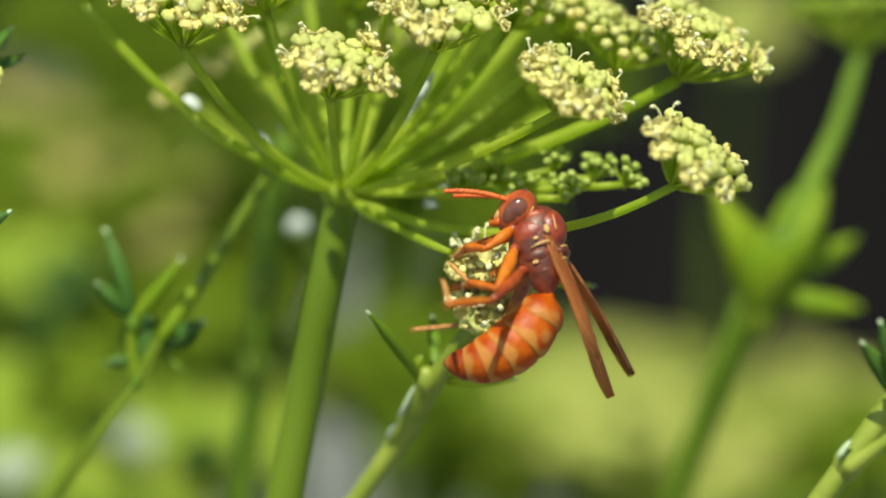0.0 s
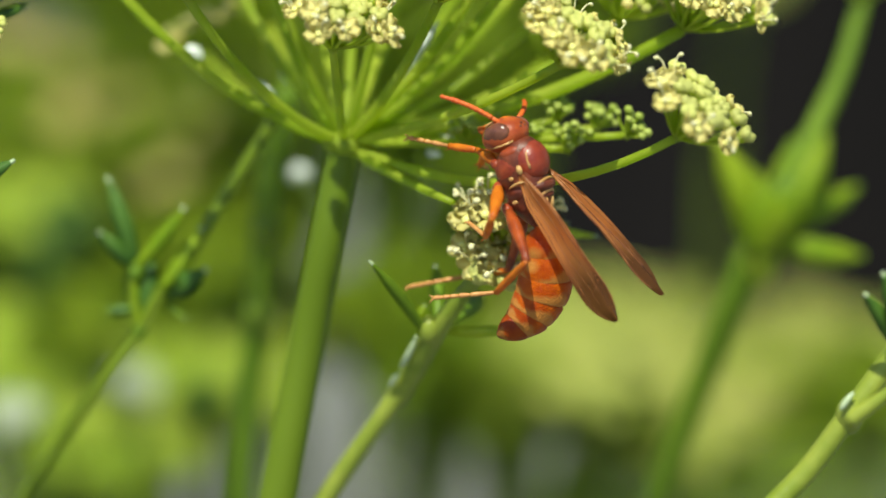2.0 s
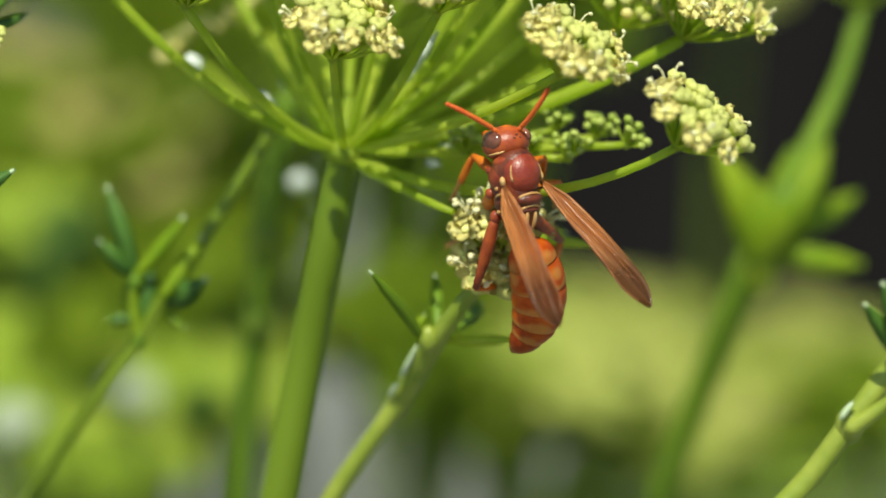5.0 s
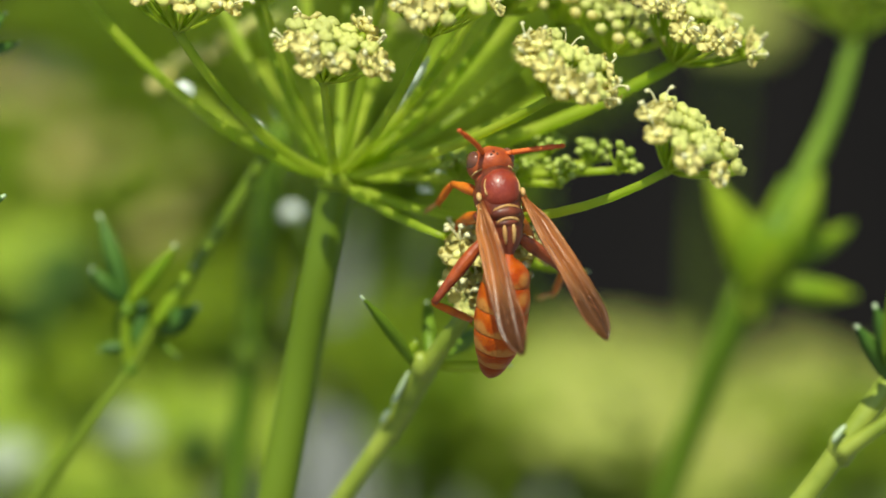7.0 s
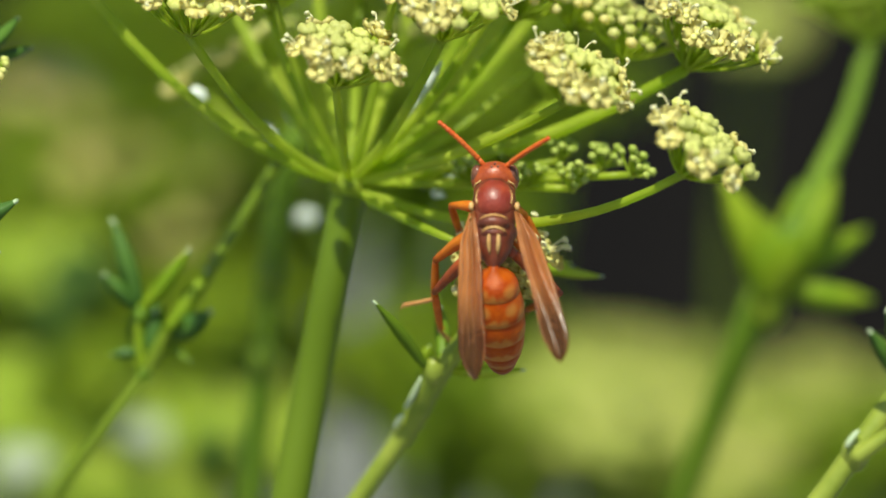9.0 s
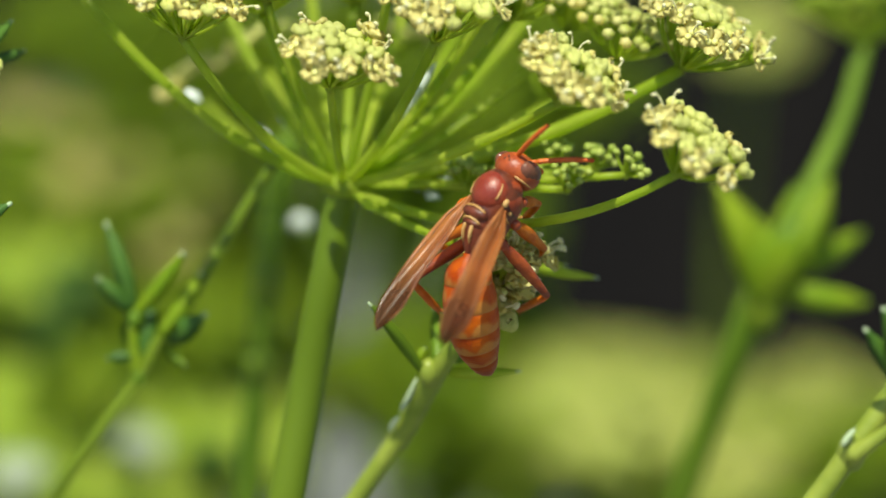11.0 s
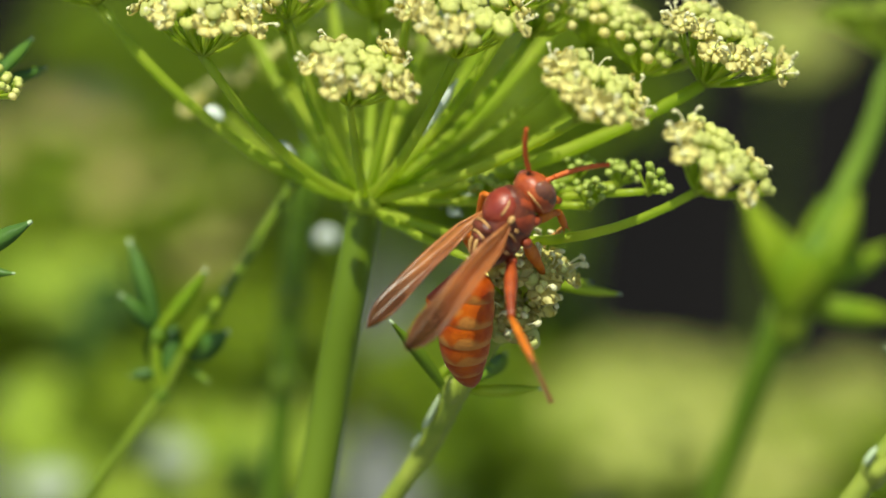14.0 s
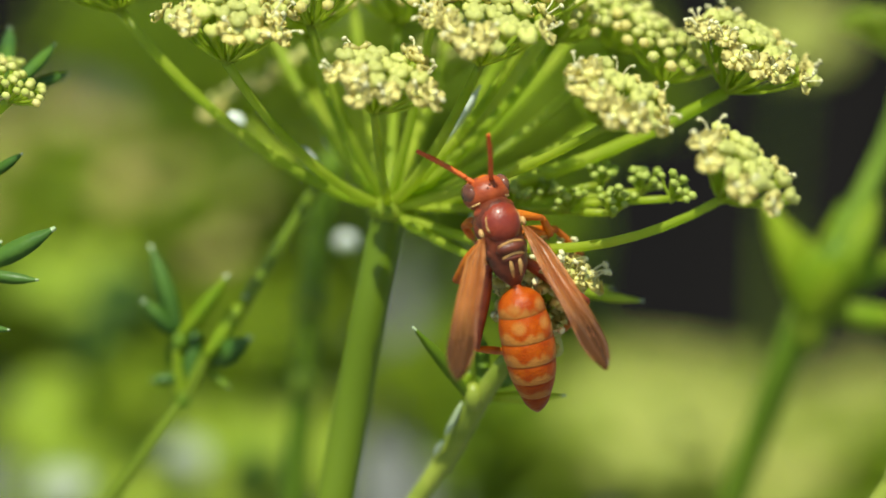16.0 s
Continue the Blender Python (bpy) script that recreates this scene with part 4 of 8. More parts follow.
for s in (-1, 1):
    for centre, size, kind in (((1.7, 1.2 * s, -0.8), (1.6, 1.1, 1.85), RUST), ((-0.75, 1.25 * s, -0.75), (0.95, 0.98, 1.55), DARK), ((-2.1, 0.95 * s, -0.55), (1.15, 0.85, 1.25), DARK), ((3.2, 1.0 * s, -0.2), (0.75, 1.05, 1.5), RUST)):
        bm = bmesh.new()
        ball(bm, mm(*centre), 0.001, 0, 3, size)
        wasp_part("flank_plate", bm, kind, thorax)
    bm = bmesh.new()
    tube(bm, bend(mm(0.1, 2.2 * s, 0.9), mm(0.3, 2.45 * s, 0.1), mm(-0.1, 2.1 * s, -1.2), 6), [0.00006, 0.00012, 0.00014, 0.00013, 0.00012, 0.0001, 0.00006], 6)
    wasp_part("flank_line", bm, CREAM, thorax, "thin cream seam")
bm = bmesh.new()
for s in (-1, 1):
    tube(bm, [mm(1.75 + 1.95 * math.cos(f) * 0.90 * 1.012, 1.85 * math.sin(f) * 0.90 * 1.02 * s, 0.95 + 1.72 * 0.43) for f in [i * 0.19 for i in range(11)]], 0.00011, 6)
wasp_part("collar_line", bm, CREAM, thorax, "thin yellow collar line")
for x, z, half in ((-0.22, 2.12, 1.25), (-1.38, 1.85, 1.1)):
    bm = bmesh.new()
    tube(bm, [mm(x - 0.25 * (i / 5) ** 2, half * i / 5, z - 0.45 * (i / 5) ** 2) for i in range(-5, 6)], 0.00014, 6)
    wasp_part("back_line", bm, CREAM, thorax, "yellow cross line")
for s in (-1, 1):
    bm = bmesh.new()
    tube(bm, bend(mm(-1.9, 0.45 * s, 1.55), mm(-2.8, 0.5 * s, 1.4), mm(-3.6, 0.38 * s, 0.55), 6), [0.00008, 0.00019, 0.00022, 0.00022, 0.0002, 0.00015, 0.00008], 7)
    wasp_part("hind_stripe", bm, CREAM, thorax, "cream stripe")
    bm = bmesh.new()
    ball(bm, mm(1.35, 2.2 * s, 0.8), 0.001, 0, 2, (0.48, 0.28, 0.32))
    wasp_part("wing_root", bm, CREAM, thorax, "yellowish wing root scale")
    bm = bmesh.new()
    ball(bm, mm(0.75, 2.3 * s, -0.4), 0.001, 0, 2, (0.2, 0.1, 0.3))
    ball(bm, mm(-1.5, 2.12 * s, -1.0), 0.001, 0, 2, (0.2, 0.1, 0.35))
    wasp_part("flank_spot", bm, CREAM, thorax, "small yellow flank marks")

bm = bmesh.new()
ball(bm, mm(1.15, 0, -0.4), 0.001, 0, 3, (1.75, 2.35, 2.4))
ball(bm, mm(0.3, 0, 0.0), 0.001, 0, 2, (0.7, 0.9, 0.9))
head = wasp_part("head", bm, HEAD, wasp, "broad rust-red head")
MOVERS["head"] = head
for s in (-1, 1):
    bm = bmesh.new()
    ball(bm, mm(1.5, 1.68 * s, -0.15), 0.001, 0, 3, (1.05, 0.72, 1.55))
    wasp_part("eye", bm, EYE, head, "glossy dark brown eye")
    bm = bmesh.new()
    tube(bm, bend(mm(2.0, 0.9 * s, -1.85), mm(2.55, 1.0 * s, -2.6), mm(2.5, 0.1 * s, -2.9), 6), [0.00045, 0.00045, 0.0004, 0.00036, 0.0003, 0.00022, 0.0001], 8)
    wasp_part("mandible", bm, ORANGE, head)
    bm = bmesh.new()
    tube(bm, [mm(0.35, 1.3 * s, 1.2), mm(0.25, 1.85 * s, 0.55), mm(0.25, 2.0 * s, -0.4), mm(0.35, 1.75 * s, -1.4)], 0.0001, 6)
    wasp_part("cheek_line", bm, CREAM, head)
bm = bmesh.new()
ball(bm, mm(2.2, 0, -1.35), 0.001, 0, 3, (0.62, 1.15, 1.1))
wasp_part("face_plate", bm, CREAM, head, "yellow face plate")
bm = bmesh.new()
ball(bm, mm(2.4, 0, 0.05), 0.001, 0, 3, (0.52, 0.85, 0.75))
wasp_part("brow_plate", bm, ORANGE, head, "orange brow between the antennae")
for s in (-1, 0, 1):
    bm = bmesh.new()
    ball(bm, mm(1.5 if s else 1.8, 0.3 * s, 1.86), 0.00016, 0, 1)
    wasp_part("ocellus", bm, EYE, head)

for key, s in (("L", 1), ("R", -1)):
    bm = bmesh.new()
    pts = bend(mm(0, 0, 0), mm(0.9, 0, 0.15), mm(1.7, 0, 0.25), 4)
    tube(bm, pts, [0.00016, 0.00024, 0.00026, 0.00025, 0.00021], 8)
    ob = wasp_part("antenna", bm, FEELER, wasp, "orange antenna")
    MOVERS["antenna_" + key] = ob
    bm = bmesh.new()
    n = 11
    pts = bend(mm(1.7, 0, 0.25), mm(4.4, 0.1 * s, 0.75), mm(7.15, 0.5 * s, 0.0), n * 3)
    tube(bm, pts, [0.001 * (0.215 if k % 3 == 0 else 0.275) * (1 if k < 27 else 0.85) for k in range(n * 3)] + [0.00008], 8)
    wasp_part("flagellum", bm, FEELER, ob)

    # folded fore wing: a pleated sheet with a thick front edge and long veins
    bm = bmesh.new()
    rows, cols = 28, 12

    def wing_at(t, c):
        grow = min(1, 0.2 + t / 0.2) ** 0.8
        wide = (1.5 + 1.5 * t * (1.6 - 0.8 * t)) * grow * (1 if t < 0.76 else max(0.05, 1 - ((t - 0.76) / 0.24) ** 2.2) ** 0.75)
        y = (0.36 - c) * wide
        z = 0.3 * math.asin(math.sin(c * 6.4 + 0.8 * math.sin(5 * t))) * grow * (1 - 0.3 * t) + 0.55 * math.sin(math.pi * t) * 0.5 - 0.5 * (c - 0.2) ** 2 * grow
        return mm(0.2 + 16.8 * t, y * s, z)

    top = [[bm.verts.new(wing_at(i / rows, k / cols)) for k in range(cols + 1)] for i in range(rows + 1)]
    low = [[bm.verts.new(wing_at(i / rows, k / cols) - mm(0, 0, 0.04)) for k in range(cols + 1)] for i in range(rows + 1)]
    for i in range(rows):
        for k in range(cols):
            bm.faces.new((top[i][k], top[i + 1][k], top[i + 1][k + 1], top[i][k + 1]))
            bm.faces.new((low[i][k], low[i][k + 1], low[i + 1][k + 1], low[i + 1][k]))
        for k, l in ((0, 0), (cols, cols)):
            bm.faces.new((top[i][k], low[i][k], low[i + 1][k], top[i + 1][k]))
    ob = wasp_part("wing", bm, WING, wasp, "narrow folded amber-brown wing")
    MOVERS["wing_" + key] = ob
    bm = bmesh.new()
    for c, t0, t1, r in ((0.02, 0.0, 0.93, 0.16), (0.14, 0.02, 0.72, 0.08), (0.38, 0.04, 0.80, 0.06), (0.62, 0.05, 0.86, 0.055), (0.86, 0.08, 0.80, 0.06)):
        tube(bm, [wing_at(t0 + (t1 - t0) * i / 14, c + 0.03 * math.sin(i * 0.9)) + mm(0, 0, 0.03) for i in range(15)], [0.001 * r * (1 - 0.045 * i) for i in range(15)], 6)
    for t in (0.58, 0.74):
        tube(bm, [wing_at(t + 0.03 * k, 0.14 + 0.24 * k) + mm(0, 0, 0.01) for k in range(3)], 0.00003, 5)
    wasp_part("vein", bm, VEIN, ob, "brown wing veins")

SEGMENTS = [(2.6, [0.5, 1.6, 2.2, 2.42, 2.45], 0.08, True), (2.5, [2.40, 2.58, 2.70, 2.76, 2.74], 0.16, True), (2.2, [2.66, 2.74, 2.76, 2.74, 2.66], 0.22, False),
            (1.9, [2.56, 2.56, 2.52, 2.44, 2.34], 0.24, False), (1.6, [2.26, 2.2, 2.08, 1.92, 1.74], 0.24, False), (2.4, [1.66, 1.54, 1.28, 0.88, 0.26], 0.10, False)]
for i, (length, radii, reach, spots) in enumerate(SEGMENTS):
    bm = bmesh.new()
    radii = [r * 0.95 for r in radii]
    rows = [(-0.25, 0, radii[0] * 0.94, radii[0] * 0.98)]
    for k, r in enumerate(radii):
        rows.append((length * k / 4, 0, r, r * 1.04))
    if i < 5:
        rows += [(length + 0.10, 0, radii[-1] * 0.985, radii[-1] * 1.025), (length + 0.30, 0, radii[-1] * 0.90, radii[-1] * 0.94)]
    loft(bm, rows, 28)
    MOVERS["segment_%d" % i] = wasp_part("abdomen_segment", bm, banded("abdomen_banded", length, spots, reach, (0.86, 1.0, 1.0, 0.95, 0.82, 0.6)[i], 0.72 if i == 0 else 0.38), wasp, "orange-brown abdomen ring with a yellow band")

LEG_LENGTHS = {"f": (4.2, 3.6, 4.0), "m": (6.8, 4.8, 4.8), "h": (8.0, 6.4, 6.0)}
for side in "LR":
    for pair, (fe, ti, ta) in LEG_LENGTHS.items():
        bm = bmesh.new()
        ball(bm, mm(0, 0, 0), 0.00065, 1, 2, (1.2, 0.9, 0.9))
        tube(bm, [mm(fe * k / 8, 0, 0.12 * math.sin(math.pi * k / 8)) for k in range(9)], [0.001 * r * (0.85 if pair == "f" else 1.0) for r in (0.42, 0.53, 0.64, 0.68, 0.64, 0.56, 0.47, 0.42, 0.36)], 10)
        leg = wasp_part("leg", bm, [REDDISH if pair == "h" else ORANGE, RUST], wasp, "red-brown hind leg with orange shin" if pair == "h" else "orange leg")
        MOVERS["leg_" + side + pair] = leg
        bm = bmesh.new()
        tube(bm, [mm(ti * k / 8, 0, 0) for k in range(9)], [0.001 * r for r in (0.25, 0.33, 0.37, 0.39, 0.40, 0.40, 0.38, 0.36, 0.30)], 10)
        for y in (-0.2, 0.2):
            tube(bm, [mm(ti, y, -0.2), mm(ti + 0.6, y * 1.6, -0.45)], [0.0001, 0.00002], 5)
        MOVERS["leg_" + side + pair + "_tibia"] = wasp_part("tibia", bm, ORANGE, leg)
        bm = bmesh.new()
        cuts = [0, 0.42, 0.60, 0.74, 0.85, 1.0]
        for a, b in zip(cuts, cuts[1:]):
            tube(bm, [mm(ta * (a + (b - a) * q), 0, 0) for q in (0, 0.15, 0.85, 1.0)], [0.00013, 0.0002, 0.00025, 0.0002], 8)
        for y in (-1, 1):
            tube(bm, bend(mm(ta, 0, 0), mm(ta + 0.35, 0.25 * y, 0.05), mm(ta + 0.5, 0.4 * y, -0.25), 3), [0.00012, 0.0001, 0.00007, 0.00003], 5)
        MOVERS["leg_" + side + pair + "_tarsus"] = wasp_part("tarsus", bm, TAN, leg, "jointed tan foot")


# the wasp's motion: seconds, place in metres, turn in degrees
MOVES = {
    "wasp": [(0, pose(0.00984, -0.00325, 0.80074, 60.3, -54.7, 114.4)), (0.5, pose(0.01002, -0.00327, 0.80097, 48.5, -54.4, 123.4)), (1, pose(0.00837, -0.00202, 0.80083, 35.4, -53.6, 126.8)), (1.5, pose(0.00760, -0.00270, 0.80179, 31.1, -48.3, 122.9)), (2, pose(0.00813, -0.00214, 0.80246, 1.7, -66.0, 142.7)), (2.5, pose(0.00728, -0.00221, 0.80219, 4.6, -72.3, 122.7)), (3, pose(0.00845, -0.00215, 0.80152, -6.8, -70.2, 131.5)), (3.5, pose(0.00751, -0.00234, 0.80208, -5.0, -69.8, 132.7)), (4, pose(0.00722, -0.00247, 0.80259, 9.9, -74.1, 110.6)), (4.2, pose(0.00722, -0.00228, 0.80241, 11.7, -74.2, 106.7)), (6.3, pose(0.00609, -0.00031, 0.80141, -12.3, -66.4, 142.8)), (6.5, pose(0.00551, -0.00149, 0.80077, -15.0, -66.4, 143.4)), (7, pose(0.00623, -0.00148, 0.80274, -5.5, -57.9, 109.5)), (7.5, pose(0.00569, -0.00209, 0.80259, -2.0, -64.5, 94.2)), (8, pose(0.00584, -0.00296, 0.80327, 4.6, -47.0, 81.0)), (8.5, pose(0.00468, -0.00217, 0.80243, -0.1, -53.9, 90.1)), (8.7, pose(0.00424, -0.00317, 0.80243, -0.0, -49.8, 90.1)), (10.8, pose(0.00488, -0.00152, 0.80207, 18.0, -64.2, 45.3)), (11, pose(0.00413, -0.00160, 0.80309, 14.0, -54.1, 33.7)), (11.5, pose(0.00541, -0.00046, 0.80034, -2.5, -42.7, 14.4)), (12, pose(0.00469, -0.00059, 0.80093, -4.3, -43.1, 14.3)), (12.5, pose(0.00347, -0.00101, 0.80102, -11.8, -32.5, 25.2)), (13, pose(0.00360, 0.00004, 0.80250, -5.0, -43.8, 15.8)), (13.5, pose(0.00317, 0.00097, 0.80451, 0.1, -40.3, 13.2)), (14, pose(0.00313, -0.00153, 0.80326, 13.4, -52.5, 19.9)), (14.2, pose(0.00473, -0.00112, 0.80172, 27.3, -50.6, 23.9)), (14.5, pose(0.00721, 0.00133, 0.80260, 29.2, -68.4, 43.0)), (15, pose(0.00550, 0.00197, 0.80291, -6.3, -74.6, 99.2)), (15.5, pose(0.00317, -0.00136, 0.80251, -6.7, -44.6, 111.1)), (16, pose(0.00149, 0.00011, 0.80226, -32.1, -67.2, 140.6))],
    "head": [(0, pose(0.00385, 0.00000, -0.00065, 0.0, 38.0, 30.0)), (0.5, pose(0.00385, 0.00000, -0.00065, 0.0, 36.0, 22.0)), (1, pose(0.00385, 0.00000, -0.00065, 0.0, 30.0, 8.0)), (1.5, pose(0.00385, 0.00000, -0.00065, 0.0, 22.0, 0.0)), (2, pose(0.00385, 0.00000, -0.00065, 0.0, -0.0, 0.0)), (2.5, pose(0.00385, 0.00000, -0.00065, 0.0, -0.0, 0.0)), (3, pose(0.00385, 0.00000, -0.00065, 0.0, -0.0, 0.0)), (3.5, pose(0.00385, 0.00000, -0.00065, 0.0, -0.0, 0.0)), (4, pose(0.00385, 0.00000, -0.00065, 0.0, -0.0, 0.0)), (4.2, pose(0.00385, 0.00000, -0.00065, 0.0, -0.0, 0.0)), (6.3, pose(0.00385, 0.00000, -0.00065, 0.0, -0.0, 0.0)), (6.5, pose(0.00385, 0.00000, -0.00065, 0.0, -0.0, 0.0)), (7, pose(0.00385, 0.00000, -0.00065, 0.0, -0.0, 0.0)), (7.5, pose(0.00385, 0.00000, -0.00065, 0.0, -0.0, 0.0)), (8, pose(0.00385, 0.00000, -0.00065, 0.0, -0.0, 0.0)), (8.5, pose(0.00385, 0.00000, -0.00065, 0.0, -0.0, 0.0)), (8.7, pose(0.00385, 0.00000, -0.00065, 0.0, -0.0, 0.0)), (10.8, pose(0.00385, 0.00000, -0.00065, 0.0, -0.0, 0.0)), (11, pose(0.00385, 0.00000, -0.00065, 0.0, -0.0, 0.0)), (11.5, pose(0.00385, 0.00000, -0.00065, 0.0, -0.0, 0.0)), (12, pose(0.00385, 0.00000, -0.00065, 0.0, -0.0, 0.0)), (12.5, pose(0.00385, 0.00000, -0.00065, 0.0, -0.0, 0.0)), (13, pose(0.00385, 0.00000, -0.00065, 0.0, 12.0, 0.0)), (13.5, pose(0.00385, 0.00000, -0.00065, 0.0, 30.0, 0.0)), (14, pose(0.00385, 0.00000, -0.00065, 0.0, 15.0, 0.0)), (14.2, pose(0.00385, 0.00000, -0.00065, 0.0, -0.0, 0.0)), (14.5, pose(0.00385, 0.00000, -0.00065, 0.0, -0.0, 0.0)), (15, pose(0.00385, 0.00000, -0.00065, 0.0, -0.0, 0.0)), (15.5, pose(0.00385, 0.00000, -0.00065, 0.0, -0.0, 0.0)), (16, pose(0.00385, 0.00000, -0.00065, 0.0, -0.0, 0.0))],
    "antenna_L": [(0, pose(0.00501, 0.00130, -0.00137, -38.8, 61.9, 26.4)), (0.5, pose(0.00520, 0.00114, -0.00131, -12.1, 37.8, 21.2)), (1, pose(0.00550, 0.00079, -0.00114, -19.5, 18.2, 66.7)), (1.5, pose(0.00564, 0.00055, -0.00089, -16.2, 30.4, 36.6)), (2, pose(0.00560, 0.00055, -0.00020, -14.2, 32.2, 29.5)), (2.5, pose(0.00560, 0.00055, -0.00020, -15.3, 24.4, 38.6)), (3, pose(0.00560, 0.00055, -0.00020, -12.6, 19.3, 32.7)), (3.5, pose(0.00560, 0.00055, -0.00020, -16.4, 25.7, 41.5)), (4, pose(0.00560, 0.00055, -0.00020, -18.2, 24.0, 50.6)), (4.2, pose(0.00560, 0.00055, -0.00020, -15.7, -13.1, 54.8)), (6.3, pose(0.00560, 0.00055, -0.00020, -16.3, 26.7, 40.1)), (6.5, pose(0.00560, 0.00055, -0.00020, -11.2, 19.1, 28.4)), (6.75, pose(0.00560, 0.00055, -0.00020, -10.7, -20.6, 41.9)), (7, pose(0.00560, 0.00055, -0.00020, -26.4, -58.5, 66.0)), (7.5, pose(0.00560, 0.00055, -0.00020, -3.0, -65.0, 6.3)), (8, pose(0.00560, 0.00055, -0.00020, 24.7, -78.3, -38.3)), (8.25, pose(0.00560, 0.00055, -0.00020, -23.6, -61.4, 38.1)), (8.5, pose(0.00560, 0.00055, -0.00020, -20.2, -39.2, 65.7)), (8.7, pose(0.00560, 0.00055, -0.00020, -18.2, -32.8, 61.2)), (9.75, pose(0.00560, 0.00055, -0.00020, -8.4, -45.9, 17.2)), (10.8, pose(0.00560, 0.00055, -0.00020, 13.5, -48.8, -36.7)), (11, pose(0.00560, 0.00055, -0.00020, 16.3, -28.7, -54.7)), (11.25, pose(0.00560, 0.00055, -0.00020, 4.4, -4.1, -29.5)), (11.5, pose(0.00560, 0.00055, -0.00020, 3.5, 22.9, -7.9)), (12, pose(0.00560, 0.00055, -0.00020, 4.4, 28.7, -9.0)), (12.5, pose(0.00560, 0.00055, -0.00020, 6.0, 12.9, -15.6)), (13, pose(0.00566, 0.00055, -0.00057, 3.1, 21.8, -7.0)), (13.25, pose(0.00562, 0.00055, -0.00085, 4.5, -2.3, -26.7)), (13.5, pose(0.00559, 0.00055, -0.00114, 14.7, -24.3, -49.1)), (14, pose(0.00566, 0.00055, -0.00067, 13.7, -52.4, -35.6)), (14.2, pose(0.00560, 0.00055, -0.00020, 6.3, -64.3, -13.5)), (14.35, pose(0.00560, 0.00055, -0.00020, -16.9, -56.2, 36.3)), (14.5, pose(0.00560, 0.00055, -0.00020, -21.9, -42.6, 69.7)), (15, pose(0.00560, 0.00055, -0.00020, -17.3, 1.8, 62.4)), (15.5, pose(0.00560, 0.00055, -0.00020, -14.1, -8.9, 47.2)), (16, pose(0.00560, 0.00055, -0.00020, -12.8, 9.9, 37.3))],
    "antenna_R": [(0, pose(0.00556, 0.00035, -0.00137, 31.7, 57.0, -31.2)), (0.25, pose(0.00559, 0.00024, -0.00134, 11.7, 42.8, -5.6)), (0.5, pose(0.00561, 0.00012, -0.00131, -11.3, 35.8, 20.7)), (1, pose(0.00565, -0.00030, -0.00114, 2.5, 22.3, -5.7)), (1.5, pose(0.00564, -0.00055, -0.00089, 7.0, 5.8, -19.7)), (2, pose(0.00560, -0.00055, -0.00020, 19.9, 19.7, -68.1)), (2.25, pose(0.00560, -0.00055, -0.00020, 26.5, -24.6, -40.6)), (2.5, pose(0.00560, -0.00055, -0.00020, -5.2, -64.3, 11.1)), (3, pose(0.00560, -0.00055, -0.00020, 6.7, -65.2, -14.1)), (3.5, pose(0.00560, -0.00055, -0.00020, -11.2, -35.6, 33.9)), (4, pose(0.00560, -0.00055, -0.00020, -7.8, -56.7, 18.8)), (4.2, pose(0.00560, -0.00055, -0.00020, 19.6, -63.6, -43.3)), (5.25, pose(0.00560, -0.00055, -0.00020, -8.1, -50.2, 7.5)), (6.3, pose(0.00560, -0.00055, -0.00020, -12.0, -30.5, 37.5)), (6.5, pose(0.00560, -0.00055, -0.00020, -5.4, -62.0, 12.0)), (6.75, pose(0.00560, -0.00055, -0.00020, 21.9, -52.2, -52.5)), (7, pose(0.00560, -0.00055, -0.00020, 23.4, -34.7, -94.9)), (7.5, pose(0.00560, -0.00055, -0.00020, 18.6, -4.7, -75.4)), (8, pose(0.00560, -0.00055, -0.00020, 18.6, -3.3, -74.5)), (8.5, pose(0.00560, -0.00055, -0.00020, 26.5, -52.6, -75.0)), (8.7, pose(0.00560, -0.00055, -0.00020, 27.0, -53.8, -74.9)), (9.75, pose(0.00560, -0.00055, -0.00020, 19.4, -17.3, -64.1)), (10.8, pose(0.00560, -0.00055, -0.00020, 18.6, 19.6, -58.0)), (11, pose(0.00560, -0.00055, -0.00020, 18.8, 28.2, -48.7)), (11.5, pose(0.00560, -0.00055, -0.00020, 13.4, 33.7, -26.6)), (12, pose(0.00560, -0.00055, -0.00020, 18.2, 22.1, -52.7)), (12.5, pose(0.00560, -0.00055, -0.00020, 18.2, 10.4, -63.7)), (13, pose(0.00566, -0.00055, -0.00057, 15.9, 12.1, -49.2)), (13.5, pose(0.00559, -0.00055, -0.00114, 5.6, 28.8, -11.6)), (14, pose(0.00566, -0.00055, -0.00067, 11.5, 28.4, -25.0)), (14.2, pose(0.00560, -0.00055, -0.00020, 11.7, 17.1, -30.9)), (14.5, pose(0.00560, -0.00055, -0.00020, 15.3, -41.3, -45.4)), (15, pose(0.00560, -0.00055, -0.00020, -1.7, -56.8, 4.0)), (15.5, pose(0.00560, -0.00055, -0.00020, -10.9, -56.9, 26.4)), (16, pose(0.00560, -0.00055, -0.00020, -4.0, -49.7, 10.5))],
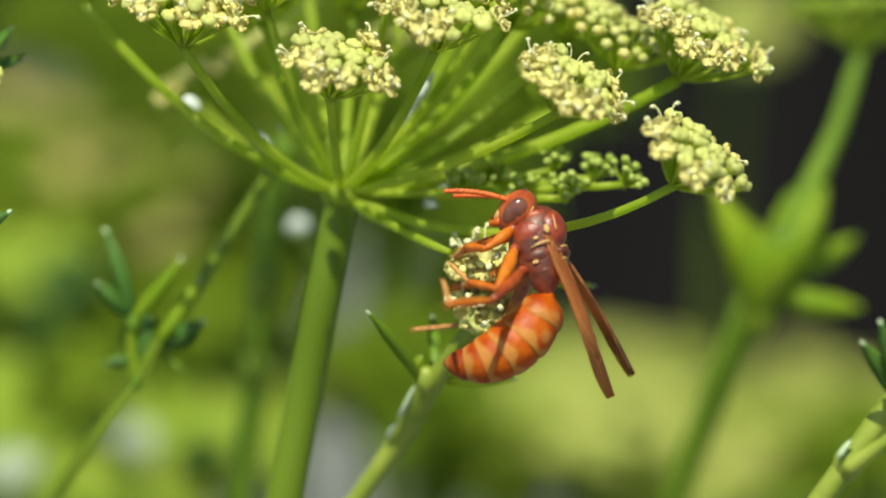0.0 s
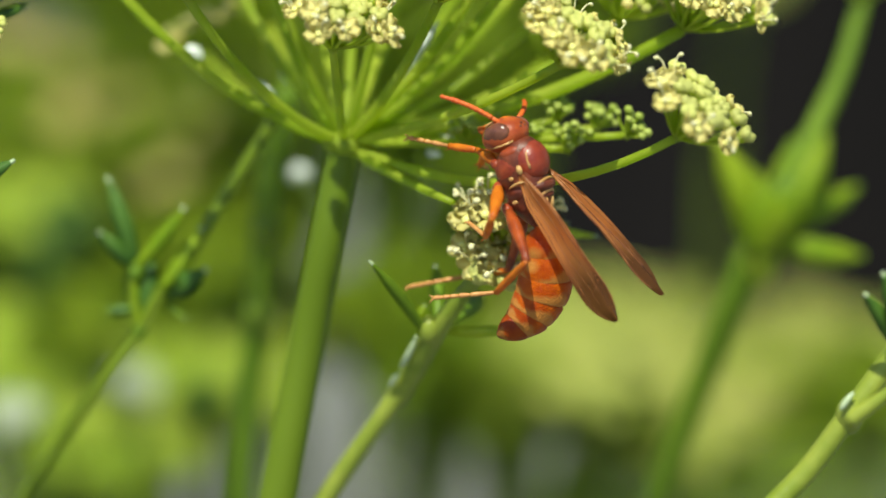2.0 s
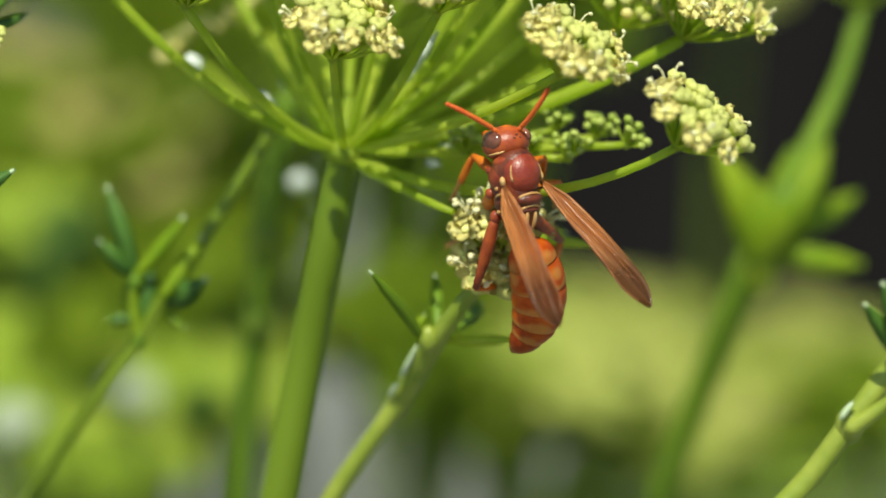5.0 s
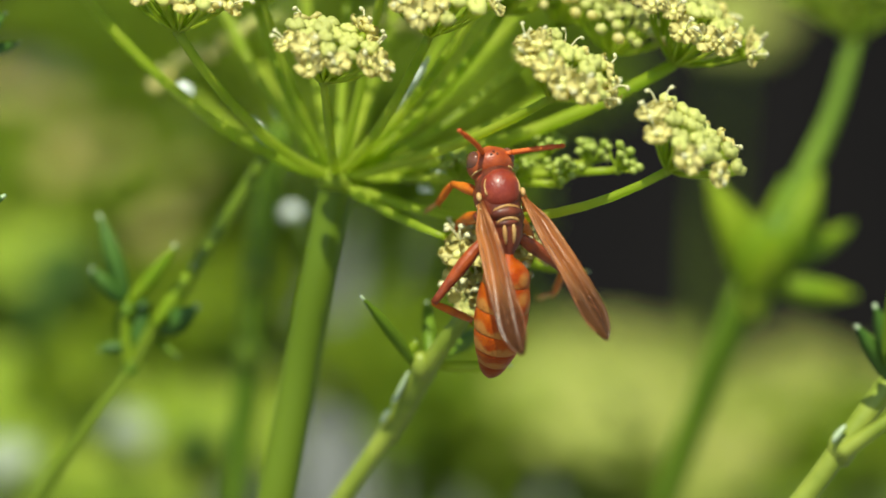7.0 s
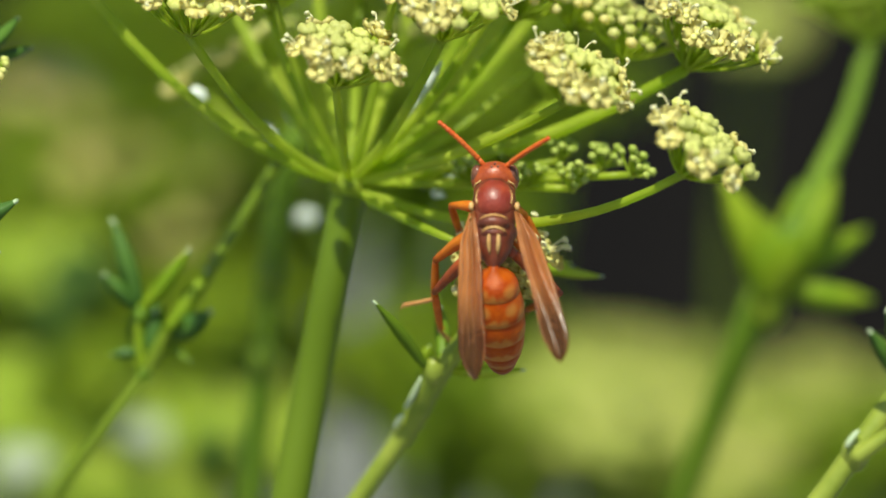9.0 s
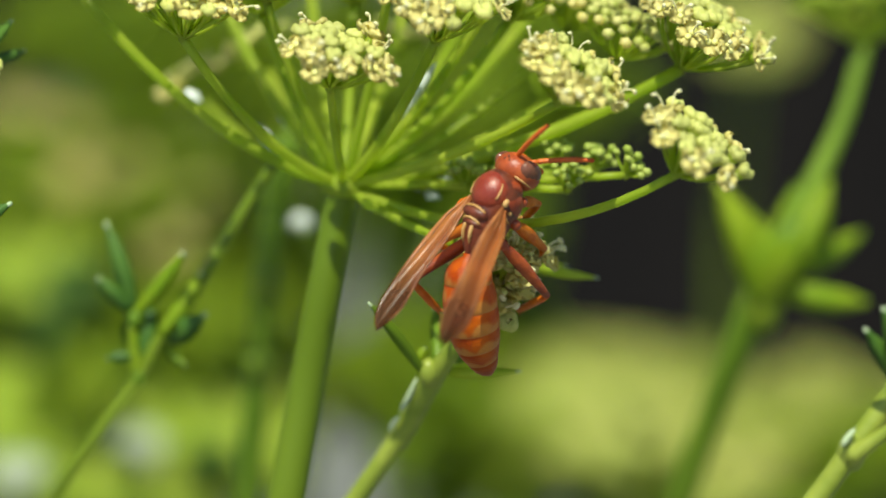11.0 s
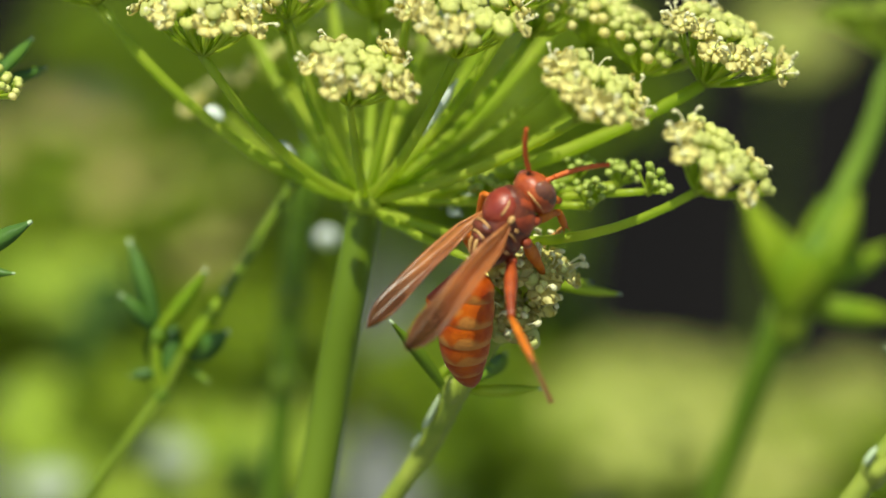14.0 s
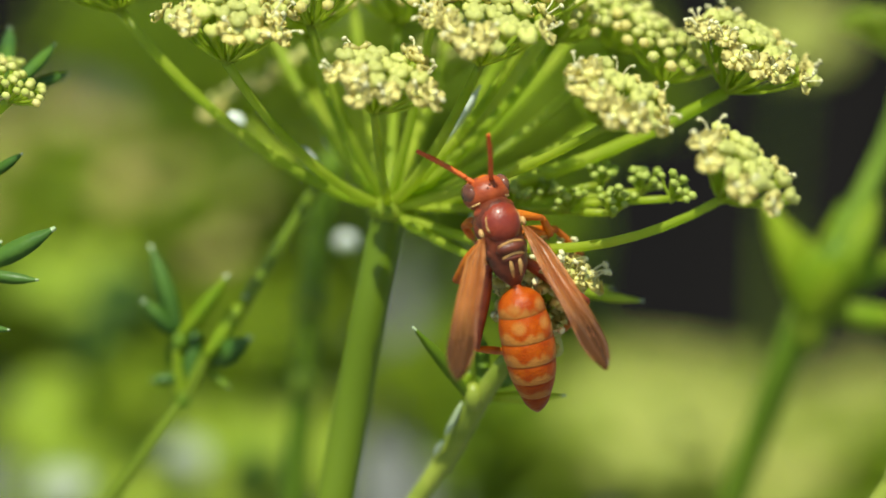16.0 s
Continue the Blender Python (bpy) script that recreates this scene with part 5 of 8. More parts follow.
    "wing_L": [(0, pose(0.00100, 0.00215, 0.00065, 14.6, -6.1, -162.1)), (0.5, pose(0.00100, 0.00215, 0.00065, 15.3, -3.6, -164.4)), (1, pose(0.00100, 0.00215, 0.00065, 16.3, -5.6, -163.1)), (1.5, pose(0.00100, 0.00215, 0.00065, 15.7, -5.4, -155.7)), (2, pose(0.00100, 0.00215, 0.00065, 38.4, -11.7, -170.7)), (2.5, pose(0.00100, 0.00215, 0.00065, 36.7, -31.2, 176.5)), (3, pose(0.00100, 0.00215, 0.00065, 38.8, -36.5, 164.4)), (3.5, pose(0.00100, 0.00215, 0.00065, 36.2, -29.1, 175.2)), (4, pose(0.00100, 0.00215, 0.00065, 35.2, -34.1, 173.3)), (4.2, pose(0.00100, 0.00215, 0.00065, 34.4, -35.4, 175.0)), (6.3, pose(0.00100, 0.00215, 0.00065, 39.2, -31.2, 162.7)), (6.5, pose(0.00100, 0.00215, 0.00065, 38.7, -33.3, 167.6)), (7, pose(0.00100, 0.00215, 0.00065, 21.3, -12.7, -178.8)), (7.5, pose(0.00100, 0.00215, 0.00065, 13.7, -16.6, -178.6)), (8, pose(0.00100, 0.00215, 0.00065, 8.6, 4.0, 178.8)), (8.5, pose(0.00100, 0.00215, 0.00065, 11.0, 6.6, 178.1)), (8.7, pose(0.00100, 0.00215, 0.00065, 11.6, 9.1, -179.6)), (10.8, pose(0.00100, 0.00215, 0.00065, -4.7, -27.4, -174.2)), (11, pose(0.00100, 0.00215, 0.00065, -14.4, -15.1, -175.0)), (11.5, pose(0.00100, 0.00215, 0.00065, -36.8, -15.5, 174.8)), (12, pose(0.00100, 0.00215, 0.00065, -38.3, -14.6, 175.7)), (12.5, pose(0.00100, 0.00215, 0.00065, -39.3, -1.6, 167.4)), (13, pose(0.00100, 0.00215, 0.00065, -37.2, -6.4, 179.1)), (13.5, pose(0.00100, 0.00215, 0.00065, -34.9, -5.9, 177.8)), (14, pose(0.00100, 0.00215, 0.00065, -23.7, -20.3, -170.3)), (14.2, pose(0.00100, 0.00215, 0.00065, -12.7, -33.5, -167.8)), (14.5, pose(0.00100, 0.00215, 0.00065, 1.5, -34.0, 178.0)), (15, pose(0.00100, 0.00215, 0.00065, 14.1, -28.2, 171.7)), (15.5, pose(0.00100, 0.00215, 0.00065, 15.5, -2.4, 162.1)), (16, pose(0.00100, 0.00215, 0.00065, 22.2, -29.2, 144.1))],
    "wing_R": [(0, pose(0.00100, -0.00215, 0.00065, -17.7, -12.9, -134.8)), (0.5, pose(0.00100, -0.00215, 0.00065, -14.7, -9.1, -127.6)), (1, pose(0.00100, -0.00215, 0.00065, -17.6, -11.1, -135.8)), (1.5, pose(0.00100, -0.00215, 0.00065, -22.1, -16.2, -150.8)), (2, pose(0.00100, -0.00215, 0.00065, 2.5, -18.4, -164.9)), (2.5, pose(0.00100, -0.00215, 0.00065, 9.8, -8.5, -149.1)), (3, pose(0.00100, -0.00215, 0.00065, 8.2, 5.6, -148.3)), (3.5, pose(0.00100, -0.00215, 0.00065, 10.7, -16.1, -156.6)), (4, pose(0.00100, -0.00215, 0.00065, 8.1, -29.9, -161.1)), (4.2, pose(0.00100, -0.00215, 0.00065, 6.7, -30.4, -159.4)), (6.3, pose(0.00100, -0.00215, 0.00065, 14.6, -33.8, -169.3)), (6.5, pose(0.00100, -0.00215, 0.00065, 12.9, -33.1, -167.1)), (7, pose(0.00100, -0.00215, 0.00065, 0.1, -10.5, -163.8)), (7.5, pose(0.00100, -0.00215, 0.00065, -8.8, -19.8, -163.6)), (8, pose(0.00100, -0.00215, 0.00065, -11.4, -0.4, -168.9)), (8.5, pose(0.00100, -0.00215, 0.00065, -8.4, 8.1, -168.1)), (8.7, pose(0.00100, -0.00215, 0.00065, -7.7, 3.8, -166.5)), (10.8, pose(0.00100, -0.00215, 0.00065, -30.5, -30.3, -155.8)), (11, pose(0.00100, -0.00215, 0.00065, -37.4, -19.3, -158.4)), (11.5, pose(0.00100, -0.00215, 0.00065, -21.7, -1.7, -170.6)), (12, pose(0.00100, -0.00215, 0.00065, -21.7, 1.8, -179.5)), (12.5, pose(0.00100, -0.00215, 0.00065, -22.3, 13.5, 171.4)), (13, pose(0.00100, -0.00215, 0.00065, -21.9, 2.4, -179.3)), (13.5, pose(0.00100, -0.00215, 0.00065, -22.1, -0.6, -175.5)), (14, pose(0.00100, -0.00215, 0.00065, -46.5, -20.2, -161.3)), (14.2, pose(0.00100, -0.00215, 0.00065, -39.2, -31.6, -158.8)), (14.5, pose(0.00100, -0.00215, 0.00065, -25.4, -34.0, -172.1)), (15, pose(0.00100, -0.00215, 0.00065, -11.2, -27.4, -171.7)), (15.5, pose(0.00100, -0.00215, 0.00065, 0.6, -5.2, -170.3)), (16, pose(0.00100, -0.00215, 0.00065, -1.4, -23.6, -174.7))],
    "segment_0": [(0, pose(-0.00450, 0.00000, -0.00070, -0.1, 40.7, 179.6)), (0.5, pose(-0.00450, 0.00000, -0.00070, -2.0, 39.9, 172.4)), (1, pose(-0.00450, 0.00000, -0.00070, -8.9, 13.0, 140.4)), (1.5, pose(-0.00450, 0.00000, -0.00070, -7.2, 3.1, 149.3)), (1.75, pose(-0.00450, 0.00000, -0.00070, -28.3, 4.2, 173.6)), (2, pose(-0.00450, 0.00000, -0.00070, -47.3, 13.7, -163.8)), (2.5, pose(-0.00450, 0.00000, -0.00070, -41.5, 3.6, -144.3)), (3, pose(-0.00450, 0.00000, -0.00070, -43.2, 14.1, -154.3)), (3.5, pose(-0.00450, 0.00000, -0.00070, -46.1, 10.5, -159.1)), (4, pose(-0.00450, 0.00000, -0.00070, -44.9, 5.3, -152.6)), (4.2, pose(-0.00450, 0.00000, -0.00070, -45.2, 6.1, -154.0)), (6.3, pose(-0.00450, 0.00000, -0.00070, -41.1, 17.0, -151.5)), (6.5, pose(-0.00450, 0.00000, -0.00070, -35.7, 13.7, -140.7)), (6.75, pose(-0.00450, 0.00000, -0.00070, -17.6, 18.7, -166.3)), (7, pose(-0.00450, 0.00000, -0.00070, -2.7, 30.6, 169.4)), (7.5, pose(-0.00450, 0.00000, -0.00070, -0.2, 37.7, 179.3)), (8, pose(-0.00450, 0.00000, -0.00070, 0.1, 51.1, -179.6)), (8.5, pose(-0.00450, 0.00000, -0.00070, 0.4, 48.8, -178.6)), (8.7, pose(-0.00450, 0.00000, -0.00070, 2.7, 54.5, -171.6)), (10.8, pose(-0.00450, 0.00000, -0.00070, 0.4, 32.8, -178.6)), (11, pose(-0.00450, 0.00000, -0.00070, 2.6, 34.6, -169.8)), (11.5, pose(-0.00450, 0.00000, -0.00070, -6.2, 29.9, 154.6)), (12, pose(-0.00450, 0.00000, -0.00070, -4.5, 32.8, 162.3)), (12.5, pose(-0.00450, 0.00000, -0.00070, 1.8, 48.7, -173.9)), (13, pose(-0.00450, 0.00000, -0.00070, 1.3, 39.7, -175.2)), (13.5, pose(-0.00450, 0.00000, -0.00070, 5.8, 35.0, -157.1)), (14, pose(-0.00450, 0.00000, -0.00070, -1.4, 28.2, 174.3)), (14.2, pose(-0.00450, 0.00000, -0.00070, -1.3, 32.4, 174.8)), (14.5, pose(-0.00450, 0.00000, -0.00070, -1.0, 5.7, 176.1)), (15, pose(-0.00450, 0.00000, -0.00070, -0.3, -0.8, 178.6)), (15.5, pose(-0.00450, 0.00000, -0.00070, 4.4, 47.0, -164.6)), (16, pose(-0.00450, 0.00000, -0.00070, -0.5, 13.0, 177.9))],
    "segment_1": [(0, pose(-0.00647, 0.00001, -0.00240, -0.2, 54.4, 179.5)), (0.5, pose(-0.00648, 0.00026, -0.00237, -2.6, 53.2, 171.6)), (1, pose(-0.00645, 0.00161, -0.00129, -9.7, 26.2, 138.2)), (1.5, pose(-0.00673, 0.00132, -0.00084, -7.4, 13.0, 148.1)), (1.75, pose(-0.00683, 0.00031, -0.00108, -30.1, 15.5, 166.3)), (2, pose(-0.00693, -0.00070, -0.00132, -51.8, 24.6, -177.2)), (2.5, pose(-0.00661, -0.00151, -0.00086, -43.7, 16.9, -156.7)), (3, pose(-0.00677, -0.00109, -0.00133, -47.4, 25.6, -166.6)), (3.5, pose(-0.00689, -0.00091, -0.00117, -49.5, 21.2, -171.3)), (4, pose(-0.00680, -0.00119, -0.00094, -46.6, 14.6, -162.3)), (4.2, pose(-0.00682, -0.00113, -0.00098, -47.0, 15.1, -163.5)), (6.3, pose(-0.00668, -0.00119, -0.00146, -44.5, 26.2, -160.6)), (6.5, pose(-0.00646, -0.00160, -0.00132, -38.2, 23.8, -148.7)), (6.75, pose(-0.00658, -0.00059, -0.00167, -19.8, 26.7, -170.2)), (7, pose(-0.00670, 0.00041, -0.00202, -2.8, 35.6, 169.1)), (7.5, pose(-0.00656, 0.00002, -0.00229, -0.2, 42.7, 179.3)), (8, pose(-0.00613, -0.00001, -0.00272, 0.1, 55.3, -179.6)), (8.5, pose(-0.00621, -0.00004, -0.00266, 0.5, 53.0, -178.5)), (8.7, pose(-0.00599, -0.00022, -0.00282, 3.0, 58.6, -171.3)), (10.8, pose(-0.00669, -0.00005, -0.00211, 0.4, 37.8, -178.6)), (11, pose(-0.00661, -0.00038, -0.00218, 2.9, 40.5, -169.4)), (11.5, pose(-0.00654, 0.00097, -0.00200, -6.7, 35.7, 153.9)), (12, pose(-0.00658, 0.00066, -0.00211, -4.8, 38.6, 161.8)), (12.5, pose(-0.00620, -0.00018, -0.00265, 2.1, 55.4, -173.5)), (13, pose(-0.00649, -0.00017, -0.00236, 1.4, 46.4, -175.0)), (13.5, pose(-0.00646, -0.00083, -0.00219, 6.3, 40.8, -156.3)), (14, pose(-0.00678, 0.00023, -0.00193, -1.5, 34.0, 174.1)), (14.2, pose(-0.00669, 0.00020, -0.00209, -1.4, 37.4, 174.7)), (14.5, pose(-0.00708, 0.00018, -0.00096, -1.0, 9.9, 176.0)), (15, pose(-0.00710, 0.00006, -0.00066, -0.3, 2.5, 178.6)), (15.5, pose(-0.00621, -0.00047, -0.00260, 4.7, 50.4, -164.2)), (16, pose(-0.00703, 0.00009, -0.00128, -0.5, 16.3, 177.8))],
    "segment_2": [(0, pose(-0.00792, 0.00003, -0.00443, -0.2, 68.1, 179.4)), (0.5, pose(-0.00796, 0.00048, -0.00437, -3.9, 66.5, 170.1)), (1, pose(-0.00812, 0.00311, -0.00239, -11.2, 39.3, 135.3)), (1.5, pose(-0.00880, 0.00261, -0.00140, -7.8, 22.9, 146.7)), (1.75, pose(-0.00900, 0.00090, -0.00188, -33.6, 26.4, 158.0)), (2, pose(-0.00920, -0.00081, -0.00235, -59.5, 34.0, 167.0)), (2.5, pose(-0.00880, -0.00246, -0.00159, -49.3, 29.4, -170.8)), (3, pose(-0.00897, -0.00161, -0.00241, -55.0, 35.9, 178.6)), (3.5, pose(-0.00919, -0.00127, -0.00208, -55.6, 30.9, 174.8)), (4, pose(-0.00910, -0.00193, -0.00157, -50.0, 23.5, -172.8)), (4.2, pose(-0.00914, -0.00182, -0.00163, -50.4, 23.7, -173.9)), (6.3, pose(-0.00880, -0.00193, -0.00256, -49.9, 34.7, -171.2)), (6.5, pose(-0.00841, -0.00279, -0.00232, -42.7, 33.3, -157.9)), (6.75, pose(-0.00855, -0.00100, -0.00290, -22.6, 34.6, -174.9)), (7, pose(-0.00870, 0.00079, -0.00348, -3.0, 40.6, 168.8)), (7.5, pose(-0.00840, 0.00005, -0.00398, -0.2, 47.7, 179.3)), (8, pose(-0.00756, -0.00002, -0.00478, 0.1, 59.4, -179.6)), (8.5, pose(-0.00772, -0.00008, -0.00465, 0.5, 57.1, -178.5)), (8.7, pose(-0.00728, -0.00042, -0.00495, 3.4, 62.8, -170.8)), (10.8, pose(-0.00866, -0.00010, -0.00364, 0.4, 42.8, -178.5)), (11, pose(-0.00848, -0.00073, -0.00380, 3.1, 46.3, -169.0)), (11.5, pose(-0.00836, 0.00186, -0.00346, -7.2, 41.5, 152.9)), (12, pose(-0.00844, 0.00128, -0.00367, -5.3, 44.4, 161.1)), (12.5, pose(-0.00762, -0.00034, -0.00471, 2.5, 62.1, -173.0)), (13, pose(-0.00821, -0.00032, -0.00417, 1.7, 53.0, -174.7)), (13.5, pose(-0.00820, -0.00159, -0.00382, 7.0, 46.6, -155.4)), (14, pose(-0.00884, 0.00044, -0.00333, -1.6, 39.9, 173.9)), (14.2, pose(-0.00866, 0.00038, -0.00361, -1.5, 42.4, 174.5)), (14.5, pose(-0.00954, 0.00035, -0.00139, -1.0, 14.0, 176.0)), (15, pose(-0.00960, 0.00012, -0.00077, -0.3, 5.8, 178.6)), (15.5, pose(-0.00774, -0.00091, -0.00453, 5.1, 53.7, -163.7)), (16, pose(-0.00943, 0.00018, -0.00199, -0.5, 19.7, 177.8))],
    "segment_3": [(0, pose(-0.00875, 0.00004, -0.00647, -0.6, 81.7, 179.0)), (0.5, pose(-0.00883, 0.00063, -0.00638, -8.8, 79.8, 165.0)), (1, pose(-0.00933, 0.00431, -0.00378, -14.3, 52.3, 131.1)), (1.5, pose(-0.01049, 0.00373, -0.00226, -8.6, 32.8, 145.1)), (1.75, pose(-0.01073, 0.00166, -0.00292, -39.1, 36.6, 147.9)), (2, pose(-0.01097, -0.00041, -0.00359, -71.3, 41.0, 147.9)), (2.5, pose(-0.01070, -0.00277, -0.00267, -59.6, 39.9, 171.4)), (3, pose(-0.01075, -0.00157, -0.00370, -67.1, 43.9, 159.9)), (3.5, pose(-0.01107, -0.00109, -0.00321, -65.3, 38.7, 158.0)), (4, pose(-0.01110, -0.00218, -0.00245, -55.6, 31.6, 175.2)), (4.2, pose(-0.01114, -0.00203, -0.00251, -55.9, 31.6, 174.4)), (6.3, pose(-0.01059, -0.00221, -0.00382, -57.9, 42.1, 175.9)), (6.5, pose(-0.01011, -0.00348, -0.00353, -49.6, 42.0, -169.3)), (6.75, pose(-0.01023, -0.00118, -0.00422, -26.6, 42.1, 179.2)), (7, pose(-0.01034, 0.00112, -0.00491, -3.3, 45.6, 168.4)), (7.5, pose(-0.00988, 0.00006, -0.00561, -0.2, 52.7, 179.3)), (8, pose(-0.00868, -0.00003, -0.00667, 0.2, 63.6, -179.6)), (8.5, pose(-0.00891, -0.00011, -0.00650, 0.6, 61.3, -178.4)), (8.7, pose(-0.00827, -0.00058, -0.00691, 4.0, 67.0, -170.2)), (10.8, pose(-0.01027, -0.00015, -0.00513, 0.4, 47.8, -178.5)), (11, pose(-0.00997, -0.00102, -0.00539, 3.5, 52.1, -168.5)), (11.5, pose(-0.00983, 0.00261, -0.00491, -8.0, 47.3, 151.9)), (12, pose(-0.00992, 0.00179, -0.00521, -5.9, 50.2, 160.2)), (12.5, pose(-0.00864, -0.00047, -0.00666, 3.3, 68.7, -172.2)), (13, pose(-0.00953, -0.00044, -0.00593, 2.0, 59.7, -174.3)), (13.5, pose(-0.00957, -0.00222, -0.00542, 7.8, 52.3, -154.2)), (14, pose(-0.01052, 0.00062, -0.00474, -1.8, 45.7, 173.7)), (14.2, pose(-0.01028, 0.00054, -0.00510, -1.7, 47.4, 174.3)), (14.5, pose(-0.01167, 0.00050, -0.00192, -1.0, 18.2, 175.9)), (15, pose(-0.01178, 0.00018, -0.00099, -0.4, 9.2, 178.6)), (15.5, pose(-0.00899, -0.00127, -0.00630, 5.5, 57.0, -163.2)), (16, pose(-0.01150, 0.00026, -0.00273, -0.5, 23.0, 177.8))],
    "segment_4": [(0, pose(-0.00902, 0.00004, -0.00835, -179.1, 84.6, 0.6)), (0.5, pose(-0.00915, 0.00072, -0.00825, -154.0, 86.4, 19.7)), (1, pose(-0.01010, 0.00518, -0.00529, -20.9, 65.0, 123.4)), (1.5, pose(-0.01180, 0.00464, -0.00329, -9.8, 42.7, 143.1)), (1.75, pose(-0.01200, 0.00250, -0.00406, -47.8, 45.7, 134.8)), (2, pose(-0.01219, 0.00036, -0.00483, -86.5, 44.3, 125.6)), (2.5, pose(-0.01214, -0.00255, -0.00389, -75.5, 46.9, 148.4)), (3, pose(-0.01203, -0.00110, -0.00502, -83.6, 48.1, 137.1)), (3.5, pose(-0.01245, -0.00054, -0.00439, -78.6, 43.7, 137.9)), (4, pose(-0.01272, -0.00205, -0.00344, -63.7, 38.4, 161.2)), (4.2, pose(-0.01275, -0.00188, -0.00351, -63.8, 38.1, 160.7)), (6.3, pose(-0.01199, -0.00211, -0.00509, -69.2, 47.7, 160.0)), (6.5, pose(-0.01150, -0.00374, -0.00480, -60.1, 49.2, 176.1)), (6.75, pose(-0.01157, -0.00118, -0.00553, -32.0, 49.2, 171.8)), (7, pose(-0.01164, 0.00138, -0.00627, -3.6, 50.6, 168.0)), (7.5, pose(-0.01103, 0.00008, -0.00712, -0.3, 57.7, 179.2)), (8, pose(-0.00952, -0.00004, -0.00837, 0.2, 67.8, -179.5)), (8.5, pose(-0.00982, -0.00014, -0.00817, 0.7, 65.5, -178.3)), (8.7, pose(-0.00900, -0.00071, -0.00866, 4.8, 71.1, -169.3)), (10.8, pose(-0.01155, -0.00018, -0.00654, 0.5, 52.8, -178.4)), (11, pose(-0.01111, -0.00125, -0.00689, 4.1, 57.9, -167.8)), (11.5, pose(-0.01096, 0.00322, -0.00631, -9.0, 53.0, 150.5)), (12, pose(-0.01107, 0.00220, -0.00667, -6.7, 56.0, 159.2)), (12.5, pose(-0.00932, -0.00056, -0.00843, 4.7, 75.4, -170.7)), (13, pose(-0.01048, -0.00054, -0.00757, 2.5, 66.4, -173.7)), (13.5, pose(-0.01062, -0.00273, -0.00692, 9.1, 58.1, -152.7)), (14, pose(-0.01184, 0.00077, -0.00610, -2.0, 51.5, 173.4)), (14.2, pose(-0.01156, 0.00067, -0.00650, -1.8, 52.4, 174.1)), (14.5, pose(-0.01347, 0.00062, -0.00251, -1.0, 22.4, 175.8)), (15, pose(-0.01366, 0.00022, -0.00130, -0.4, 12.5, 178.5)), (15.5, pose(-0.00998, -0.00157, -0.00789, 6.1, 60.3, -162.5)), (16, pose(-0.01325, 0.00033, -0.00347, -0.6, 26.3, 177.7))],
    "segment_5": [(0, pose(-0.00887, 0.00004, -0.00994, -179.7, 70.9, -0.1)), (0.5, pose(-0.00906, 0.00075, -0.00985, -174.5, 73.4, -1.0)), (1, pose(-0.01047, 0.00575, -0.00674, -40.8, 76.7, 102.4)), (1.5, pose(-0.01274, 0.00535, -0.00437, -11.9, 52.5, 140.3)), (1.75, pose(-0.01280, 0.00332, -0.00516, -60.8, 52.7, 117.3)), (2, pose(-0.01285, 0.00129, -0.00595, -102.5, 43.0, 102.5)), (2.5, pose(-0.01307, -0.00198, -0.00506, -95.4, 48.4, 121.6)), (3, pose(-0.01282, -0.00037, -0.00621, -101.7, 47.3, 112.7)), (3.5, pose(-0.01331, 0.00024, -0.00550, -94.1, 44.7, 115.8)), (4, pose(-0.01390, -0.00164, -0.00444, -74.5, 43.2, 144.7)), (4.2, pose(-0.01394, -0.00146, -0.00450, -74.2, 42.8, 144.7)), (6.3, pose(-0.01301, -0.00174, -0.00627, -83.3, 50.7, 141.4)), (6.5, pose(-0.01254, -0.00367, -0.00601, -74.8, 54.1, 157.4)), (6.75, pose(-0.01259, -0.00104, -0.00676, -39.8, 55.7, 162.0)), (7, pose(-0.01263, 0.00160, -0.00750, -4.1, 55.6, 167.4)), (7.5, pose(-0.01189, 0.00009, -0.00847, -0.3, 62.7, 179.2)), (8, pose(-0.01013, -0.00004, -0.00985, 0.2, 71.9, -179.5)), (8.5, pose(-0.01049, -0.00016, -0.00962, 0.8, 69.6, -178.1)), (8.7, pose(-0.00951, -0.00080, -0.01017, 6.1, 75.3, -167.9)), (10.8, pose(-0.01252, -0.00021, -0.00782, 0.6, 57.8, -178.3)), (11, pose(-0.01194, -0.00143, -0.00825, 4.9, 63.7, -166.9)), (11.5, pose(-0.01180, 0.00369, -0.00759, -10.5, 58.8, 148.8)), (12, pose(-0.01190, 0.00251, -0.00799, -8.0, 61.8, 157.7)), (12.5, pose(-0.00972, -0.00063, -0.00998, 8.5, 82.0, -166.8)), (13, pose(-0.01112, -0.00061, -0.00904, 3.4, 73.0, -172.7)), (13.5, pose(-0.01137, -0.00311, -0.00828, 10.9, 63.9, -150.6)), (14, pose(-0.01283, 0.00088, -0.00735, -2.3, 57.4, 173.0)), (14.2, pose(-0.01253, 0.00077, -0.00776, -2.1, 57.4, 173.8)), (14.5, pose(-0.01494, 0.00073, -0.00312, -1.1, 26.5, 175.7)), (15, pose(-0.01522, 0.00026, -0.00164, -0.4, 15.8, 178.5)), (15.5, pose(-0.01074, -0.00181, -0.00928, 6.8, 63.6, -161.7)), (16, pose(-0.01468, 0.00039, -0.00418, -0.6, 29.7, 177.7))],
